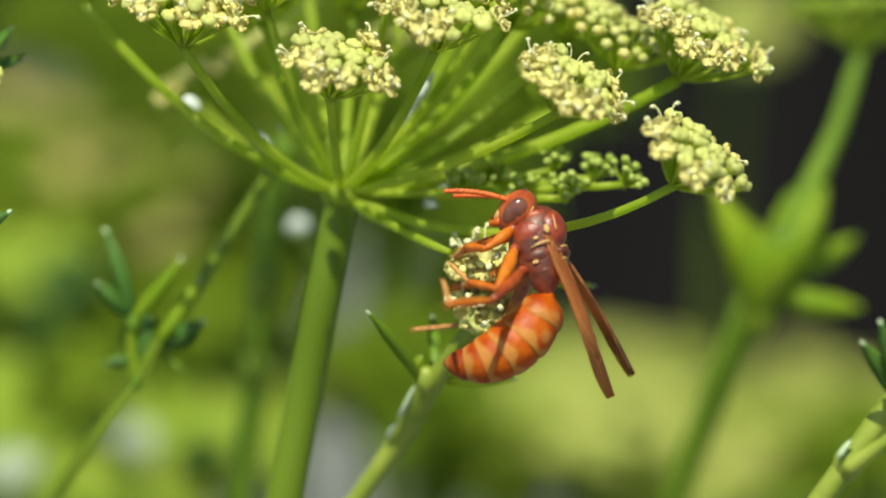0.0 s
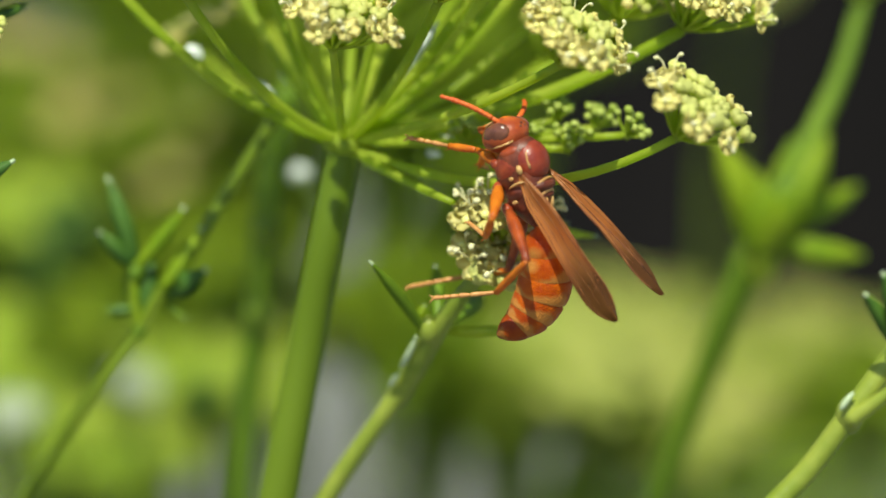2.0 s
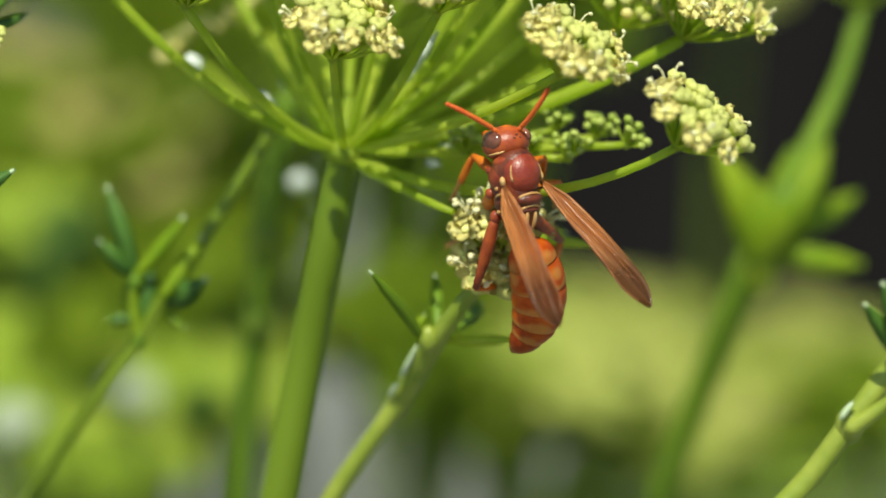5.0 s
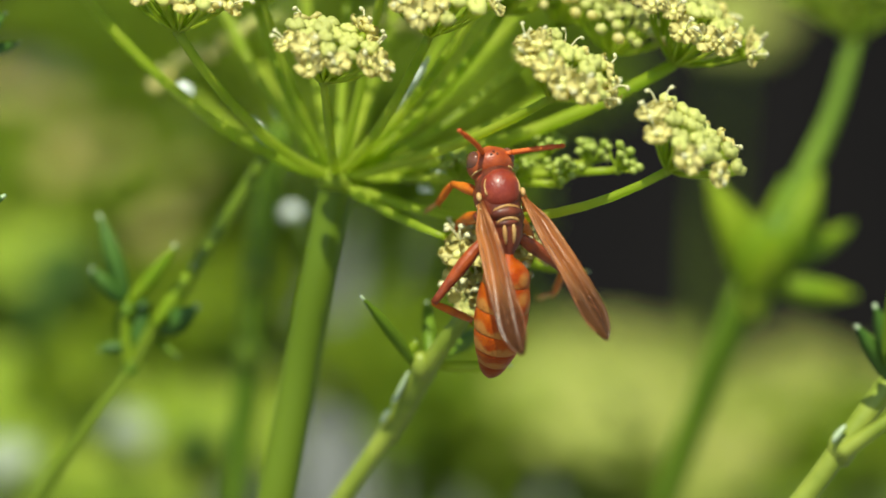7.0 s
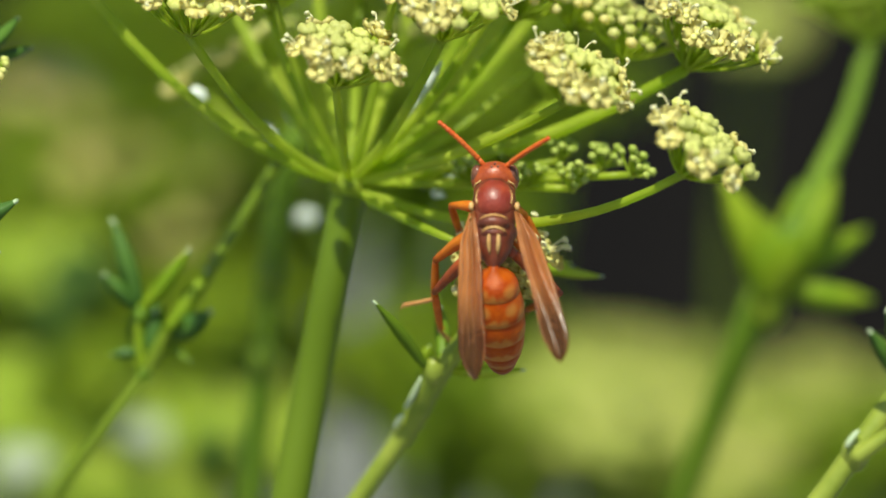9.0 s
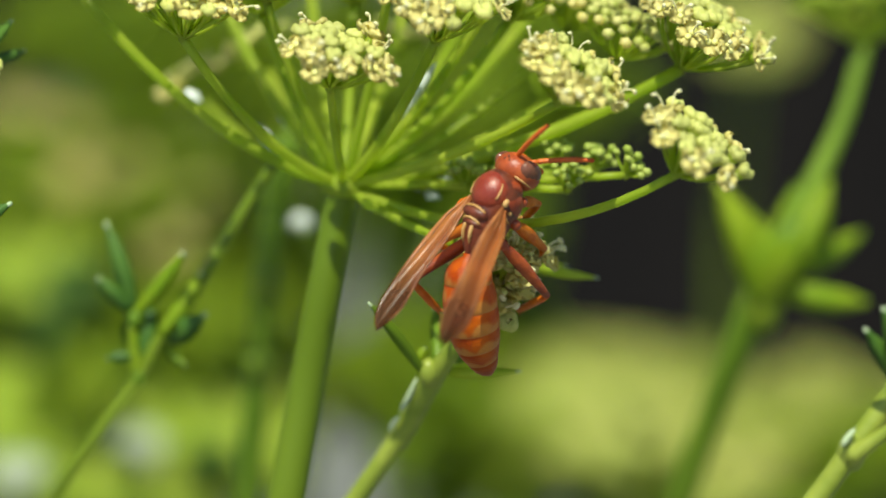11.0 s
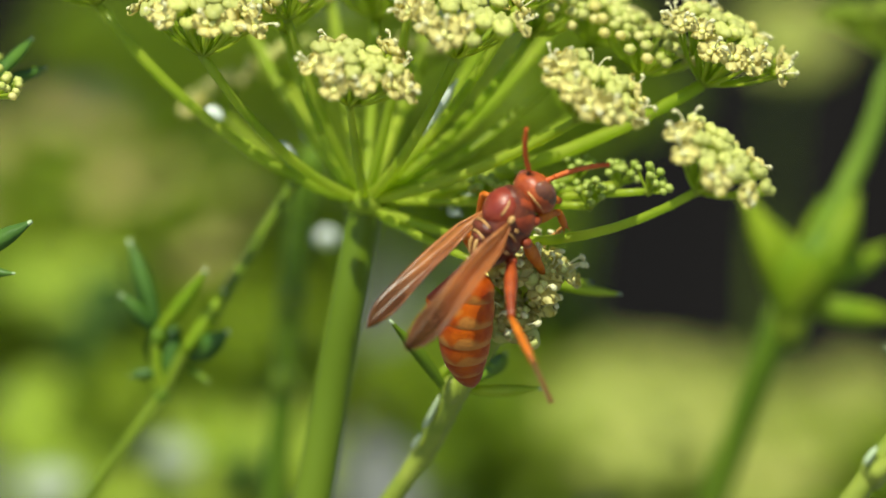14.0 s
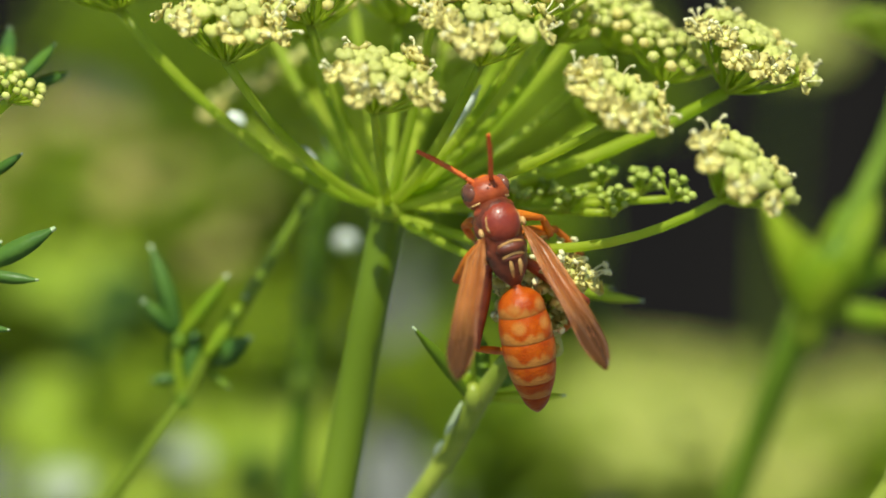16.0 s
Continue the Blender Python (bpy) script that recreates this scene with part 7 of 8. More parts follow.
    "leg_Lm": [(0, pose(0.00040, 0.00160, -0.00270, 13.5, 19.6, 135.7)), (0.5, pose(0.00040, 0.00160, -0.00270, 15.3, 21.0, 127.5)), (1, pose(0.00040, 0.00160, -0.00270, 14.7, 1.2, 119.7)), (1.5, pose(0.00040, 0.00160, -0.00270, 9.9, -26.3, 144.3)), (2, pose(0.00040, 0.00160, -0.00270, 15.8, -21.8, 113.7)), (2.5, pose(0.00040, 0.00160, -0.00270, 13.9, -41.9, 133.3)), (3, pose(0.00040, 0.00160, -0.00270, 17.9, -44.5, 118.6)), (3.5, pose(0.00040, 0.00160, -0.00270, 21.2, -45.1, 103.1)), (3.75, pose(0.00040, 0.00160, -0.00270, -48.2, -4.8, -178.4)), (4, pose(0.00040, 0.00160, -0.00270, -48.3, 67.4, -134.6)), (4.2, pose(0.00040, 0.00160, -0.00270, -48.2, 67.3, -137.9)), (6.3, pose(0.00040, 0.00160, -0.00270, -25.4, 49.6, -94.3)), (6.5, pose(0.00040, 0.00160, -0.00270, -24.2, 47.5, -92.1)), (6.75, pose(0.00040, 0.00160, -0.00270, -27.8, 64.4, -56.6)), (7, pose(0.00040, 0.00160, -0.00270, 10.4, 76.3, 18.4)), (7.5, pose(0.00040, 0.00160, -0.00270, 28.1, 61.1, 76.4)), (8, pose(0.00040, 0.00160, -0.00270, 19.5, 42.3, 71.7)), (8.5, pose(0.00040, 0.00160, -0.00270, 30.6, 61.6, 83.8)), (8.7, pose(0.00040, 0.00160, -0.00270, 30.3, 58.9, 90.8)), (9.75, pose(0.00040, 0.00160, -0.00270, 25.9, 34.1, 111.5)), (10.8, pose(0.00040, 0.00160, -0.00270, 13.6, 11.7, 130.6)), (11, pose(0.00040, 0.00160, -0.00270, 12.9, 7.7, 132.4)), (11.5, pose(0.00040, 0.00160, -0.00270, 16.3, -26.7, 113.2)), (12, pose(0.00040, 0.00160, -0.00270, 16.6, -30.8, 113.6)), (12.5, pose(0.00040, 0.00160, -0.00270, 17.3, -22.8, 101.5)), (13, pose(0.00040, 0.00160, -0.00270, 16.9, -31.3, 112.6)), (13.5, pose(0.00040, 0.00160, -0.00270, 15.8, -21.8, 113.3)), (14, pose(0.00040, 0.00160, -0.00270, 15.2, 3.3, 115.8)), (14.2, pose(0.00040, 0.00160, -0.00270, 15.9, 13.9, 116.9)), (14.5, pose(0.00040, 0.00160, -0.00270, 18.0, 28.3, 118.5)), (15, pose(0.00040, 0.00160, -0.00270, 34.5, 59.9, 112.6)), (15.5, pose(0.00040, 0.00160, -0.00270, 17.8, 68.5, 38.7)), (15.75, pose(0.00040, 0.00160, -0.00270, 30.7, 67.0, 95.5)), (16, pose(0.00040, 0.00160, -0.00270, 34.9, 62.2, 144.2))],
    "leg_Lm_tibia": [(0, pose(0.00680, 0.00000, 0.00000, -19.7, 54.4, -174.3)), (0.5, pose(0.00680, 0.00000, -0.00000, -11.8, 52.9, -158.6)), (1, pose(0.00680, -0.00000, 0.00000, -21.5, 50.2, 169.5)), (1.5, pose(0.00680, -0.00000, 0.00000, -31.2, 38.9, 159.4)), (1.75, pose(0.00680, -0.00000, 0.00000, 0.5, 39.8, 154.7)), (2, pose(0.00680, 0.00000, 0.00000, 32.9, 42.5, 151.3)), (2.25, pose(0.00680, 0.00000, 0.00000, -25.6, 37.8, 159.0)), (2.5, pose(0.00680, 0.00000, 0.00000, -83.3, 40.3, 168.0)), (2.75, pose(0.00680, 0.00000, 0.00000, -135.8, 41.1, 163.3)), (3, pose(0.00680, 0.00000, 0.00000, 172.4, 38.7, 159.7)), (3.5, pose(0.00680, 0.00000, 0.00000, 113.0, 35.3, 149.1)), (3.75, pose(0.00680, 0.00000, 0.00000, 87.9, 18.6, 55.7)), (4, pose(0.00680, -0.00000, 0.00000, 102.9, -4.9, -24.1)), (4.2, pose(0.00680, 0.00000, 0.00000, 157.5, -0.5, -3.4)), (6.3, pose(0.00680, -0.00000, 0.00000, 156.8, 28.3, -11.7)), (6.5, pose(0.00680, -0.00000, -0.00000, 155.6, 30.4, -12.2)), (6.75, pose(0.00680, -0.00000, -0.00000, -142.0, 31.1, -9.1)), (7, pose(0.00680, -0.00000, 0.00000, -80.1, 29.0, -7.0)), (7.5, pose(0.00680, -0.00000, 0.00000, -69.7, 51.6, 5.9)), (8, pose(0.00680, 0.00000, 0.00000, -40.3, 65.5, -24.2)), (8.5, pose(0.00680, 0.00000, 0.00000, -50.5, 41.1, 16.5)), (8.7, pose(0.00680, -0.00000, 0.00000, -42.0, 39.8, 16.2)), (9.75, pose(0.00680, -0.00000, 0.00000, -12.0, 42.3, -16.5)), (10.8, pose(0.00680, -0.00000, 0.00000, 15.4, 56.6, -47.9)), (11, pose(0.00680, -0.00000, 0.00000, 11.1, 55.9, -52.9)), (11.5, pose(0.00680, -0.00000, -0.00000, -21.3, 58.0, -48.4)), (12, pose(0.00680, -0.00000, 0.00000, -25.0, 56.9, -52.1)), (12.5, pose(0.00680, -0.00000, 0.00000, -24.5, 48.5, -47.2)), (13, pose(0.00680, 0.00000, 0.00000, -26.2, 56.7, -52.9)), (13.5, pose(0.00680, 0.00000, 0.00000, -17.2, 55.3, -45.5)), (14, pose(0.00680, 0.00000, 0.00000, 7.7, 68.0, -21.0)), (14.2, pose(0.00680, 0.00000, 0.00000, 19.9, 66.4, -1.4)), (14.5, pose(0.00680, -0.00000, -0.00000, 15.3, 58.1, 14.2)), (14.75, pose(0.00680, -0.00000, 0.00000, -22.5, 48.7, 24.2)), (15, pose(0.00680, 0.00000, 0.00000, -57.3, 44.6, 39.3)), (15.25, pose(0.00680, 0.00000, 0.00000, -0.2, 20.6, -0.3)), (15.5, pose(0.00680, 0.00000, -0.00000, 57.6, 37.3, -42.9)), (15.75, pose(0.00680, 0.00000, -0.00000, 102.0, 80.0, -51.3)), (16, pose(0.00680, 0.00000, 0.00000, -79.6, 54.0, 77.6))],
    "leg_Lm_tarsus": [(0, pose(0.00402, -0.00028, -0.00390, -16.0, 36.7, -173.2)), (0.5, pose(0.00410, -0.00106, -0.00383, -10.8, 35.8, -162.9)), (1, pose(0.00378, 0.00056, -0.00369, -16.7, 11.8, -160.3)), (1.5, pose(0.00330, 0.00132, -0.00301, -27.9, 11.5, -176.5)), (2, pose(0.00369, 0.00170, -0.00324, -33.5, 22.9, -166.4)), (2.5, pose(0.00322, 0.00076, -0.00311, -62.4, 31.8, -172.2)), (3, pose(0.00329, 0.00130, -0.00300, -63.4, 22.6, -162.5)), (3.5, pose(0.00344, 0.00202, -0.00277, -67.8, 17.1, -151.6)), (3.75, pose(0.00730, 0.00003, -0.00118, -95.0, 32.5, 122.1)), (4, pose(0.01117, -0.00195, 0.00041, -113.7, 9.3, 40.5)), (4.1, pose(0.01138, -0.00112, 0.00023, -141.8, 29.6, 27.0)), (4.2, pose(0.01159, -0.00028, 0.00004, 179.3, 39.7, 0.3)), (5.25, pose(0.01127, -0.00057, -0.00112, -150.7, 29.9, 2.3)), (6.3, pose(0.01094, -0.00086, -0.00227, -123.4, 20.5, -1.3)), (6.5, pose(0.01084, -0.00088, -0.00243, -85.8, 19.3, -2.5)), (7, pose(0.01097, -0.00051, -0.00233, -70.9, 25.2, -4.9)), (7.25, pose(0.01037, -0.00010, -0.00304, -44.3, 29.8, -12.9)), (7.5, pose(0.00977, 0.00031, -0.00376, -16.8, 37.1, -17.9)), (8, pose(0.00861, -0.00082, -0.00437, 0.7, 28.2, -46.8)), (8.25, pose(0.00944, 0.00011, -0.00376, -4.9, 5.5, -18.9)), (8.5, pose(0.01027, 0.00103, -0.00315, -20.7, -11.7, 11.5)), (8.7, pose(0.01034, 0.00103, -0.00307, -12.5, -13.8, 2.8)), (9.75, pose(0.00946, -0.00047, -0.00354, 7.9, 14.7, -34.5)), (10.8, pose(0.00857, -0.00196, -0.00401, 6.8, 49.7, -72.5)), (11, pose(0.00842, -0.00215, -0.00398, 0.9, 53.0, -81.9)), (11.5, pose(0.00849, -0.00190, -0.00407, -31.9, 48.8, -66.4)), (12, pose(0.00841, -0.00207, -0.00402, -35.2, 47.1, -68.8)), (12.5, pose(0.00896, -0.00234, -0.00359, -32.2, 38.8, -61.1)), (13, pose(0.00839, -0.00210, -0.00401, -36.4, 46.7, -69.5)), (13.5, pose(0.00871, -0.00195, -0.00395, -26.9, 46.6, -63.2)), (14, pose(0.00848, -0.00064, -0.00445, -2.9, 53.8, -45.9)), (14.2, pose(0.00872, -0.00005, -0.00440, 9.2, 56.6, -33.7)), (14.5, pose(0.00926, 0.00062, -0.00408, 24.8, 58.3, -12.2)), (14.75, pose(0.00935, 0.00140, -0.00372, -5.4, 45.2, -2.0)), (15, pose(0.00945, 0.00217, -0.00337, -33.2, 36.7, 13.7)), (15.25, pose(0.00952, -0.00022, -0.00314, -18.4, 23.0, -8.5)), (15.5, pose(0.00960, -0.00260, -0.00291, -0.2, 15.4, -32.2)), (16, pose(0.00741, 0.00276, -0.00388, 11.3, 31.2, 9.7))],
    "leg_Rm": [(0, pose(0.00040, -0.00160, -0.00270, -20.6, 38.2, -87.1)), (0.5, pose(0.00040, -0.00160, -0.00270, -23.0, 47.0, -84.2)), (1, pose(0.00040, -0.00160, -0.00270, -21.0, 43.6, -78.2)), (1.5, pose(0.00040, -0.00160, -0.00270, -21.8, 41.4, -90.7)), (2, pose(0.00040, -0.00160, -0.00270, -21.0, 38.4, -90.6)), (2.5, pose(0.00040, -0.00160, -0.00270, -20.2, 35.4, -90.6)), (3, pose(0.00040, -0.00160, -0.00270, -19.6, 32.3, -90.6)), (3.5, pose(0.00040, -0.00160, -0.00270, -19.0, 29.2, -90.5)), (4, pose(0.00040, -0.00160, -0.00270, -18.5, 26.1, -90.5)), (4.2, pose(0.00040, -0.00160, -0.00270, -18.3, 24.8, -90.5)), (6.3, pose(0.00040, -0.00160, -0.00270, -17.1, 12.0, -90.3)), (6.5, pose(0.00040, -0.00160, -0.00270, -17.0, 10.8, -90.3)), (7, pose(0.00040, -0.00160, -0.00270, -33.9, 59.3, -111.8)), (7.5, pose(0.00040, -0.00160, -0.00270, -26.5, 61.3, -70.4)), (8, pose(0.00040, -0.00160, -0.00270, -8.0, 60.6, -20.1)), (8.25, pose(0.00040, -0.00160, -0.00270, -21.5, 64.0, -64.0)), (8.5, pose(0.00040, -0.00160, -0.00270, -36.5, 62.0, -109.3)), (8.7, pose(0.00040, -0.00160, -0.00270, -40.0, 64.6, -109.7)), (9.75, pose(0.00040, -0.00160, -0.00270, -57.6, 78.8, -84.0)), (10.8, pose(0.00040, -0.00160, -0.00270, 79.6, 85.2, 95.6)), (11, pose(0.00040, -0.00160, -0.00270, 65.1, 82.6, 87.9)), (11.25, pose(0.00040, -0.00160, -0.00270, -47.2, 38.0, -67.9)), (11.5, pose(0.00040, -0.00160, -0.00270, -16.1, -8.8, -105.9)), (12, pose(0.00040, -0.00160, -0.00270, -16.0, -6.8, -106.3)), (12.5, pose(0.00040, -0.00160, -0.00270, -15.1, 0.7, -116.4)), (13, pose(0.00040, -0.00160, -0.00270, -16.0, -8.4, -107.3)), (13.5, pose(0.00040, -0.00160, -0.00270, -16.2, -8.9, -105.0)), (13.75, pose(0.00040, -0.00160, -0.00270, 33.6, 8.3, -176.0)), (14, pose(0.00040, -0.00160, -0.00270, 35.6, 60.7, 114.4)), (14.2, pose(0.00040, -0.00160, -0.00270, 82.0, 82.0, 109.4)), (14.35, pose(0.00040, -0.00160, -0.00270, -55.9, 62.3, -100.8)), (14.5, pose(0.00040, -0.00160, -0.00270, -16.0, 38.3, -142.6)), (15, pose(0.00040, -0.00160, -0.00270, -12.3, -1.5, -133.3)), (15.5, pose(0.00040, -0.00160, -0.00270, -18.7, 27.8, -89.9)), (16, pose(0.00040, -0.00160, -0.00270, -20.0, 32.8, -97.8))],
    "leg_Rm_tibia": [(0, pose(0.00680, 0.00000, -0.00000, 3.4, 6.2, 16.7)), (0.5, pose(0.00680, 0.00000, -0.00000, 4.7, -0.1, 14.6)), (1, pose(0.00680, -0.00000, 0.00000, 13.0, 3.7, -6.9)), (1.5, pose(0.00680, 0.00000, 0.00000, 7.4, 17.9, -1.8)), (2, pose(0.00680, 0.00000, 0.00000, 6.9, 21.9, -2.8)), (2.5, pose(0.00680, -0.00000, -0.00000, 6.4, 26.0, -3.9)), (3, pose(0.00680, 0.00000, 0.00000, 5.8, 30.1, -5.3)), (3.5, pose(0.00680, 0.00000, 0.00000, 5.0, 34.2, -6.8)), (4, pose(0.00680, 0.00000, 0.00000, 4.0, 38.0, -8.6)), (4.2, pose(0.00680, 0.00000, 0.00000, 3.5, 39.5, -9.3)), (6.3, pose(0.00680, 0.00000, 0.00000, -4.3, 51.8, -19.6)), (6.5, pose(0.00680, -0.00000, 0.00000, -5.3, 52.6, -20.8)), (7, pose(0.00680, 0.00000, 0.00000, -10.6, 19.2, 16.1)), (7.5, pose(0.00680, 0.00000, 0.00000, 29.7, 32.0, 7.2)), (8, pose(0.00680, -0.00000, 0.00000, 40.1, 24.3, 8.3)), (8.5, pose(0.00680, 0.00000, 0.00000, -10.0, 8.6, 20.5)), (8.7, pose(0.00680, 0.00000, -0.00000, -8.6, 10.0, 19.3)), (9.75, pose(0.00680, 0.00000, -0.00000, -49.9, 5.3, 30.4)), (10.8, pose(0.00680, 0.00000, 0.00000, -91.2, 9.0, 41.8)), (11, pose(0.00680, -0.00000, 0.00000, -85.9, 5.8, 43.9)), (11.25, pose(0.00680, -0.00000, 0.00000, -39.9, 21.2, 33.4)), (11.5, pose(0.00680, 0.00000, 0.00000, 11.4, 39.1, 38.9)), (12, pose(0.00680, -0.00000, -0.00000, 10.7, 43.2, 39.1)), (12.5, pose(0.00680, -0.00000, 0.00000, 1.9, 35.8, 40.9)), (13, pose(0.00680, 0.00000, 0.00000, 11.4, 48.5, 39.6)), (13.5, pose(0.00680, -0.00000, 0.00000, 12.2, 39.5, 39.4)), (13.75, pose(0.00680, -0.00000, 0.00000, -27.7, 21.1, 17.5)), (14, pose(0.00680, 0.00000, 0.00000, -57.2, -4.6, 12.2)), (14.2, pose(0.00680, -0.00000, 0.00000, -109.7, 7.9, 36.1)), (14.35, pose(0.00680, -0.00000, 0.00000, -148.5, 54.1, 31.0)), (14.5, pose(0.00680, -0.00000, 0.00000, 92.5, 60.4, -61.9)), (14.75, pose(0.00680, -0.00000, -0.00000, 33.1, 61.9, -86.4)), (15, pose(0.00680, -0.00000, -0.00000, -17.4, 53.1, -101.3)), (15.25, pose(0.00680, -0.00000, -0.00000, -7.7, 58.2, -34.0)), (15.5, pose(0.00680, -0.00000, -0.00000, 4.5, 54.9, 35.5)), (15.75, pose(0.00680, 0.00000, 0.00000, -1.7, 36.3, -2.0)), (16, pose(0.00680, 0.00000, 0.00000, 5.8, 18.3, -31.6))],
    "leg_Rm_tarsus": [(0, pose(0.01137, 0.00137, -0.00052, 8.4, -20.6, -9.3)), (0.5, pose(0.01144, 0.00121, 0.00001, 14.3, -22.4, -15.9)), (1, pose(0.01156, -0.00057, -0.00031, 15.0, 5.3, -16.1)), (1.5, pose(0.01137, -0.00015, -0.00147, 4.5, 2.1, 5.9)), (2, pose(0.01125, -0.00022, -0.00179, 4.1, 7.3, 6.8)), (2.5, pose(0.01110, -0.00030, -0.00211, 3.8, 12.8, 7.6)), (3, pose(0.01093, -0.00038, -0.00241, 3.7, 18.4, 8.4)), (3.5, pose(0.01074, -0.00047, -0.00270, 3.7, 24.2, 9.1)), (4, pose(0.01054, -0.00056, -0.00296, 3.8, 30.1, 9.7)), (4.2, pose(0.01045, -0.00060, -0.00305, 3.9, 32.5, 10.0)), (6.3, pose(0.00960, -0.00100, -0.00377, 5.7, 56.8, 11.7)), (6.5, pose(0.00952, -0.00103, -0.00381, 6.0, 59.0, 11.8)), (6.75, pose(0.01034, 0.00011, -0.00270, -0.4, 26.4, 11.4)), (7, pose(0.01115, 0.00126, -0.00158, -6.0, -6.0, 14.5)), (7.5, pose(0.01084, 0.00051, -0.00255, -1.6, 22.7, 30.4)), (8, pose(0.01113, 0.00063, -0.00197, 11.5, 5.1, 26.0)), (8.25, pose(0.01119, 0.00115, -0.00134, -14.1, 6.6, 46.5)), (8.5, pose(0.01125, 0.00166, -0.00072, -38.1, 16.6, 64.8)), (8.7, pose(0.01126, 0.00156, -0.00083, -41.4, 16.6, 67.1)), (10.8, pose(0.01034, 0.00316, -0.00075, -49.5, -24.7, 58.8)), (11, pose(0.01024, 0.00331, -0.00049, -49.4, -25.5, 56.7)), (11.25, pose(0.00997, 0.00283, -0.00176, -28.5, 5.9, 115.0)), (11.5, pose(0.00970, 0.00234, -0.00303, 8.9, 2.3, 179.8)), (12, pose(0.00951, 0.00221, -0.00329, 8.4, 3.4, -179.7)), (12.5, pose(0.00975, 0.00255, -0.00281, 11.9, 7.1, 178.6)), (13, pose(0.00925, 0.00203, -0.00360, 8.6, 4.0, -178.5)), (13.5, pose(0.00966, 0.00235, -0.00305, 9.2, 3.9, 178.9)), (13.75, pose(0.01057, 0.00168, -0.00133, -23.4, -15.8, 99.8)), (14, pose(0.01148, 0.00101, 0.00039, -3.2, -49.7, 5.7)), (14.2, pose(0.01064, 0.00280, -0.00066, -30.9, -29.9, 40.3)), (14.35, pose(0.00928, 0.00035, -0.00242, -59.4, 27.0, 60.7)), (14.5, pose(0.00792, -0.00209, -0.00417, -148.0, 82.8, -3.9)), (14.75, pose(0.00708, -0.00246, -0.00400, -126.1, 86.1, -23.6)), (15, pose(0.00623, -0.00283, -0.00384, -66.4, 89.8, -5.6)), (15.5, pose(0.00905, 0.00160, -0.00393, 1.7, 39.0, 55.0)), (16, pose(0.01068, -0.00239, -0.00151, -5.5, 51.7, 30.7))],
    "leg_Lh": [(0, pose(-0.00190, 0.00160, -0.00250, 16.5, 22.2, 121.1)), (0.5, pose(-0.00190, 0.00160, -0.00250, 16.5, 15.7, 113.5)), (1, pose(-0.00190, 0.00160, -0.00250, 14.9, -16.0, 117.6)), (1.5, pose(-0.00190, 0.00160, -0.00250, 6.0, -6.2, 158.8)), (2, pose(-0.00190, 0.00160, -0.00250, 11.7, -28.4, 137.3)), (2.5, pose(-0.00190, 0.00160, -0.00250, 15.2, -47.6, 131.9)), (3, pose(-0.00190, 0.00160, -0.00250, 14.3, -48.0, 135.3)), (3.5, pose(-0.00190, 0.00160, -0.00250, 13.4, -48.3, 138.7)), (3.75, pose(-0.00190, 0.00160, -0.00250, 3.5, -12.2, 156.2)), (4, pose(-0.00190, 0.00160, -0.00250, 4.3, 24.8, 168.6)), (4.2, pose(-0.00190, 0.00160, -0.00250, 2.9, 23.4, 172.3)), (6.3, pose(-0.00190, 0.00160, -0.00250, 8.9, 55.8, 170.4)), (6.5, pose(-0.00190, 0.00160, -0.00250, 11.3, 55.1, 167.2)), (7, pose(-0.00190, 0.00160, -0.00250, 14.3, 20.8, 132.9)), (7.5, pose(-0.00190, 0.00160, -0.00250, 11.1, 9.9, 141.8)), (8, pose(-0.00190, 0.00160, -0.00250, 21.3, 37.9, 99.9)), (8.5, pose(-0.00190, 0.00160, -0.00250, 35.3, 68.8, 78.9)), (8.7, pose(-0.00190, 0.00160, -0.00250, 37.8, 66.9, 91.1)), (9.75, pose(-0.00190, 0.00160, -0.00250, 32.1, 25.9, 122.3)), (10.8, pose(-0.00190, 0.00160, -0.00250, 7.4, -7.5, 153.8)), (11, pose(-0.00190, 0.00160, -0.00250, 6.8, -12.2, 155.6)), (11.5, pose(-0.00190, 0.00160, -0.00250, 3.3, -30.9, 168.8)), (12, pose(-0.00190, 0.00160, -0.00250, 3.2, -32.7, 169.4)), (12.5, pose(-0.00190, 0.00160, -0.00250, 5.2, -21.6, 161.9)), (13, pose(-0.00190, 0.00160, -0.00250, 3.6, -34.1, 168.1)), (13.5, pose(-0.00190, 0.00160, -0.00250, 3.1, -27.2, 169.2)), (14, pose(-0.00190, 0.00160, -0.00250, 3.4, -14.7, 168.2)), (14.2, pose(-0.00190, 0.00160, -0.00250, 6.7, -13.7, 155.9)), (14.5, pose(-0.00190, 0.00160, -0.00250, 11.2, -10.9, 137.6)), (15, pose(-0.00190, 0.00160, -0.00250, 10.5, 1.2, 142.3)), (15.25, pose(-0.00190, 0.00160, -0.00250, 20.5, 31.4, 138.5)), (15.5, pose(-0.00190, 0.00160, -0.00250, 34.7, 61.7, 142.5)), (15.75, pose(-0.00190, 0.00160, -0.00250, 20.7, 33.8, 145.5)), (16, pose(-0.00190, 0.00160, -0.00250, 7.7, 7.1, 154.4))],
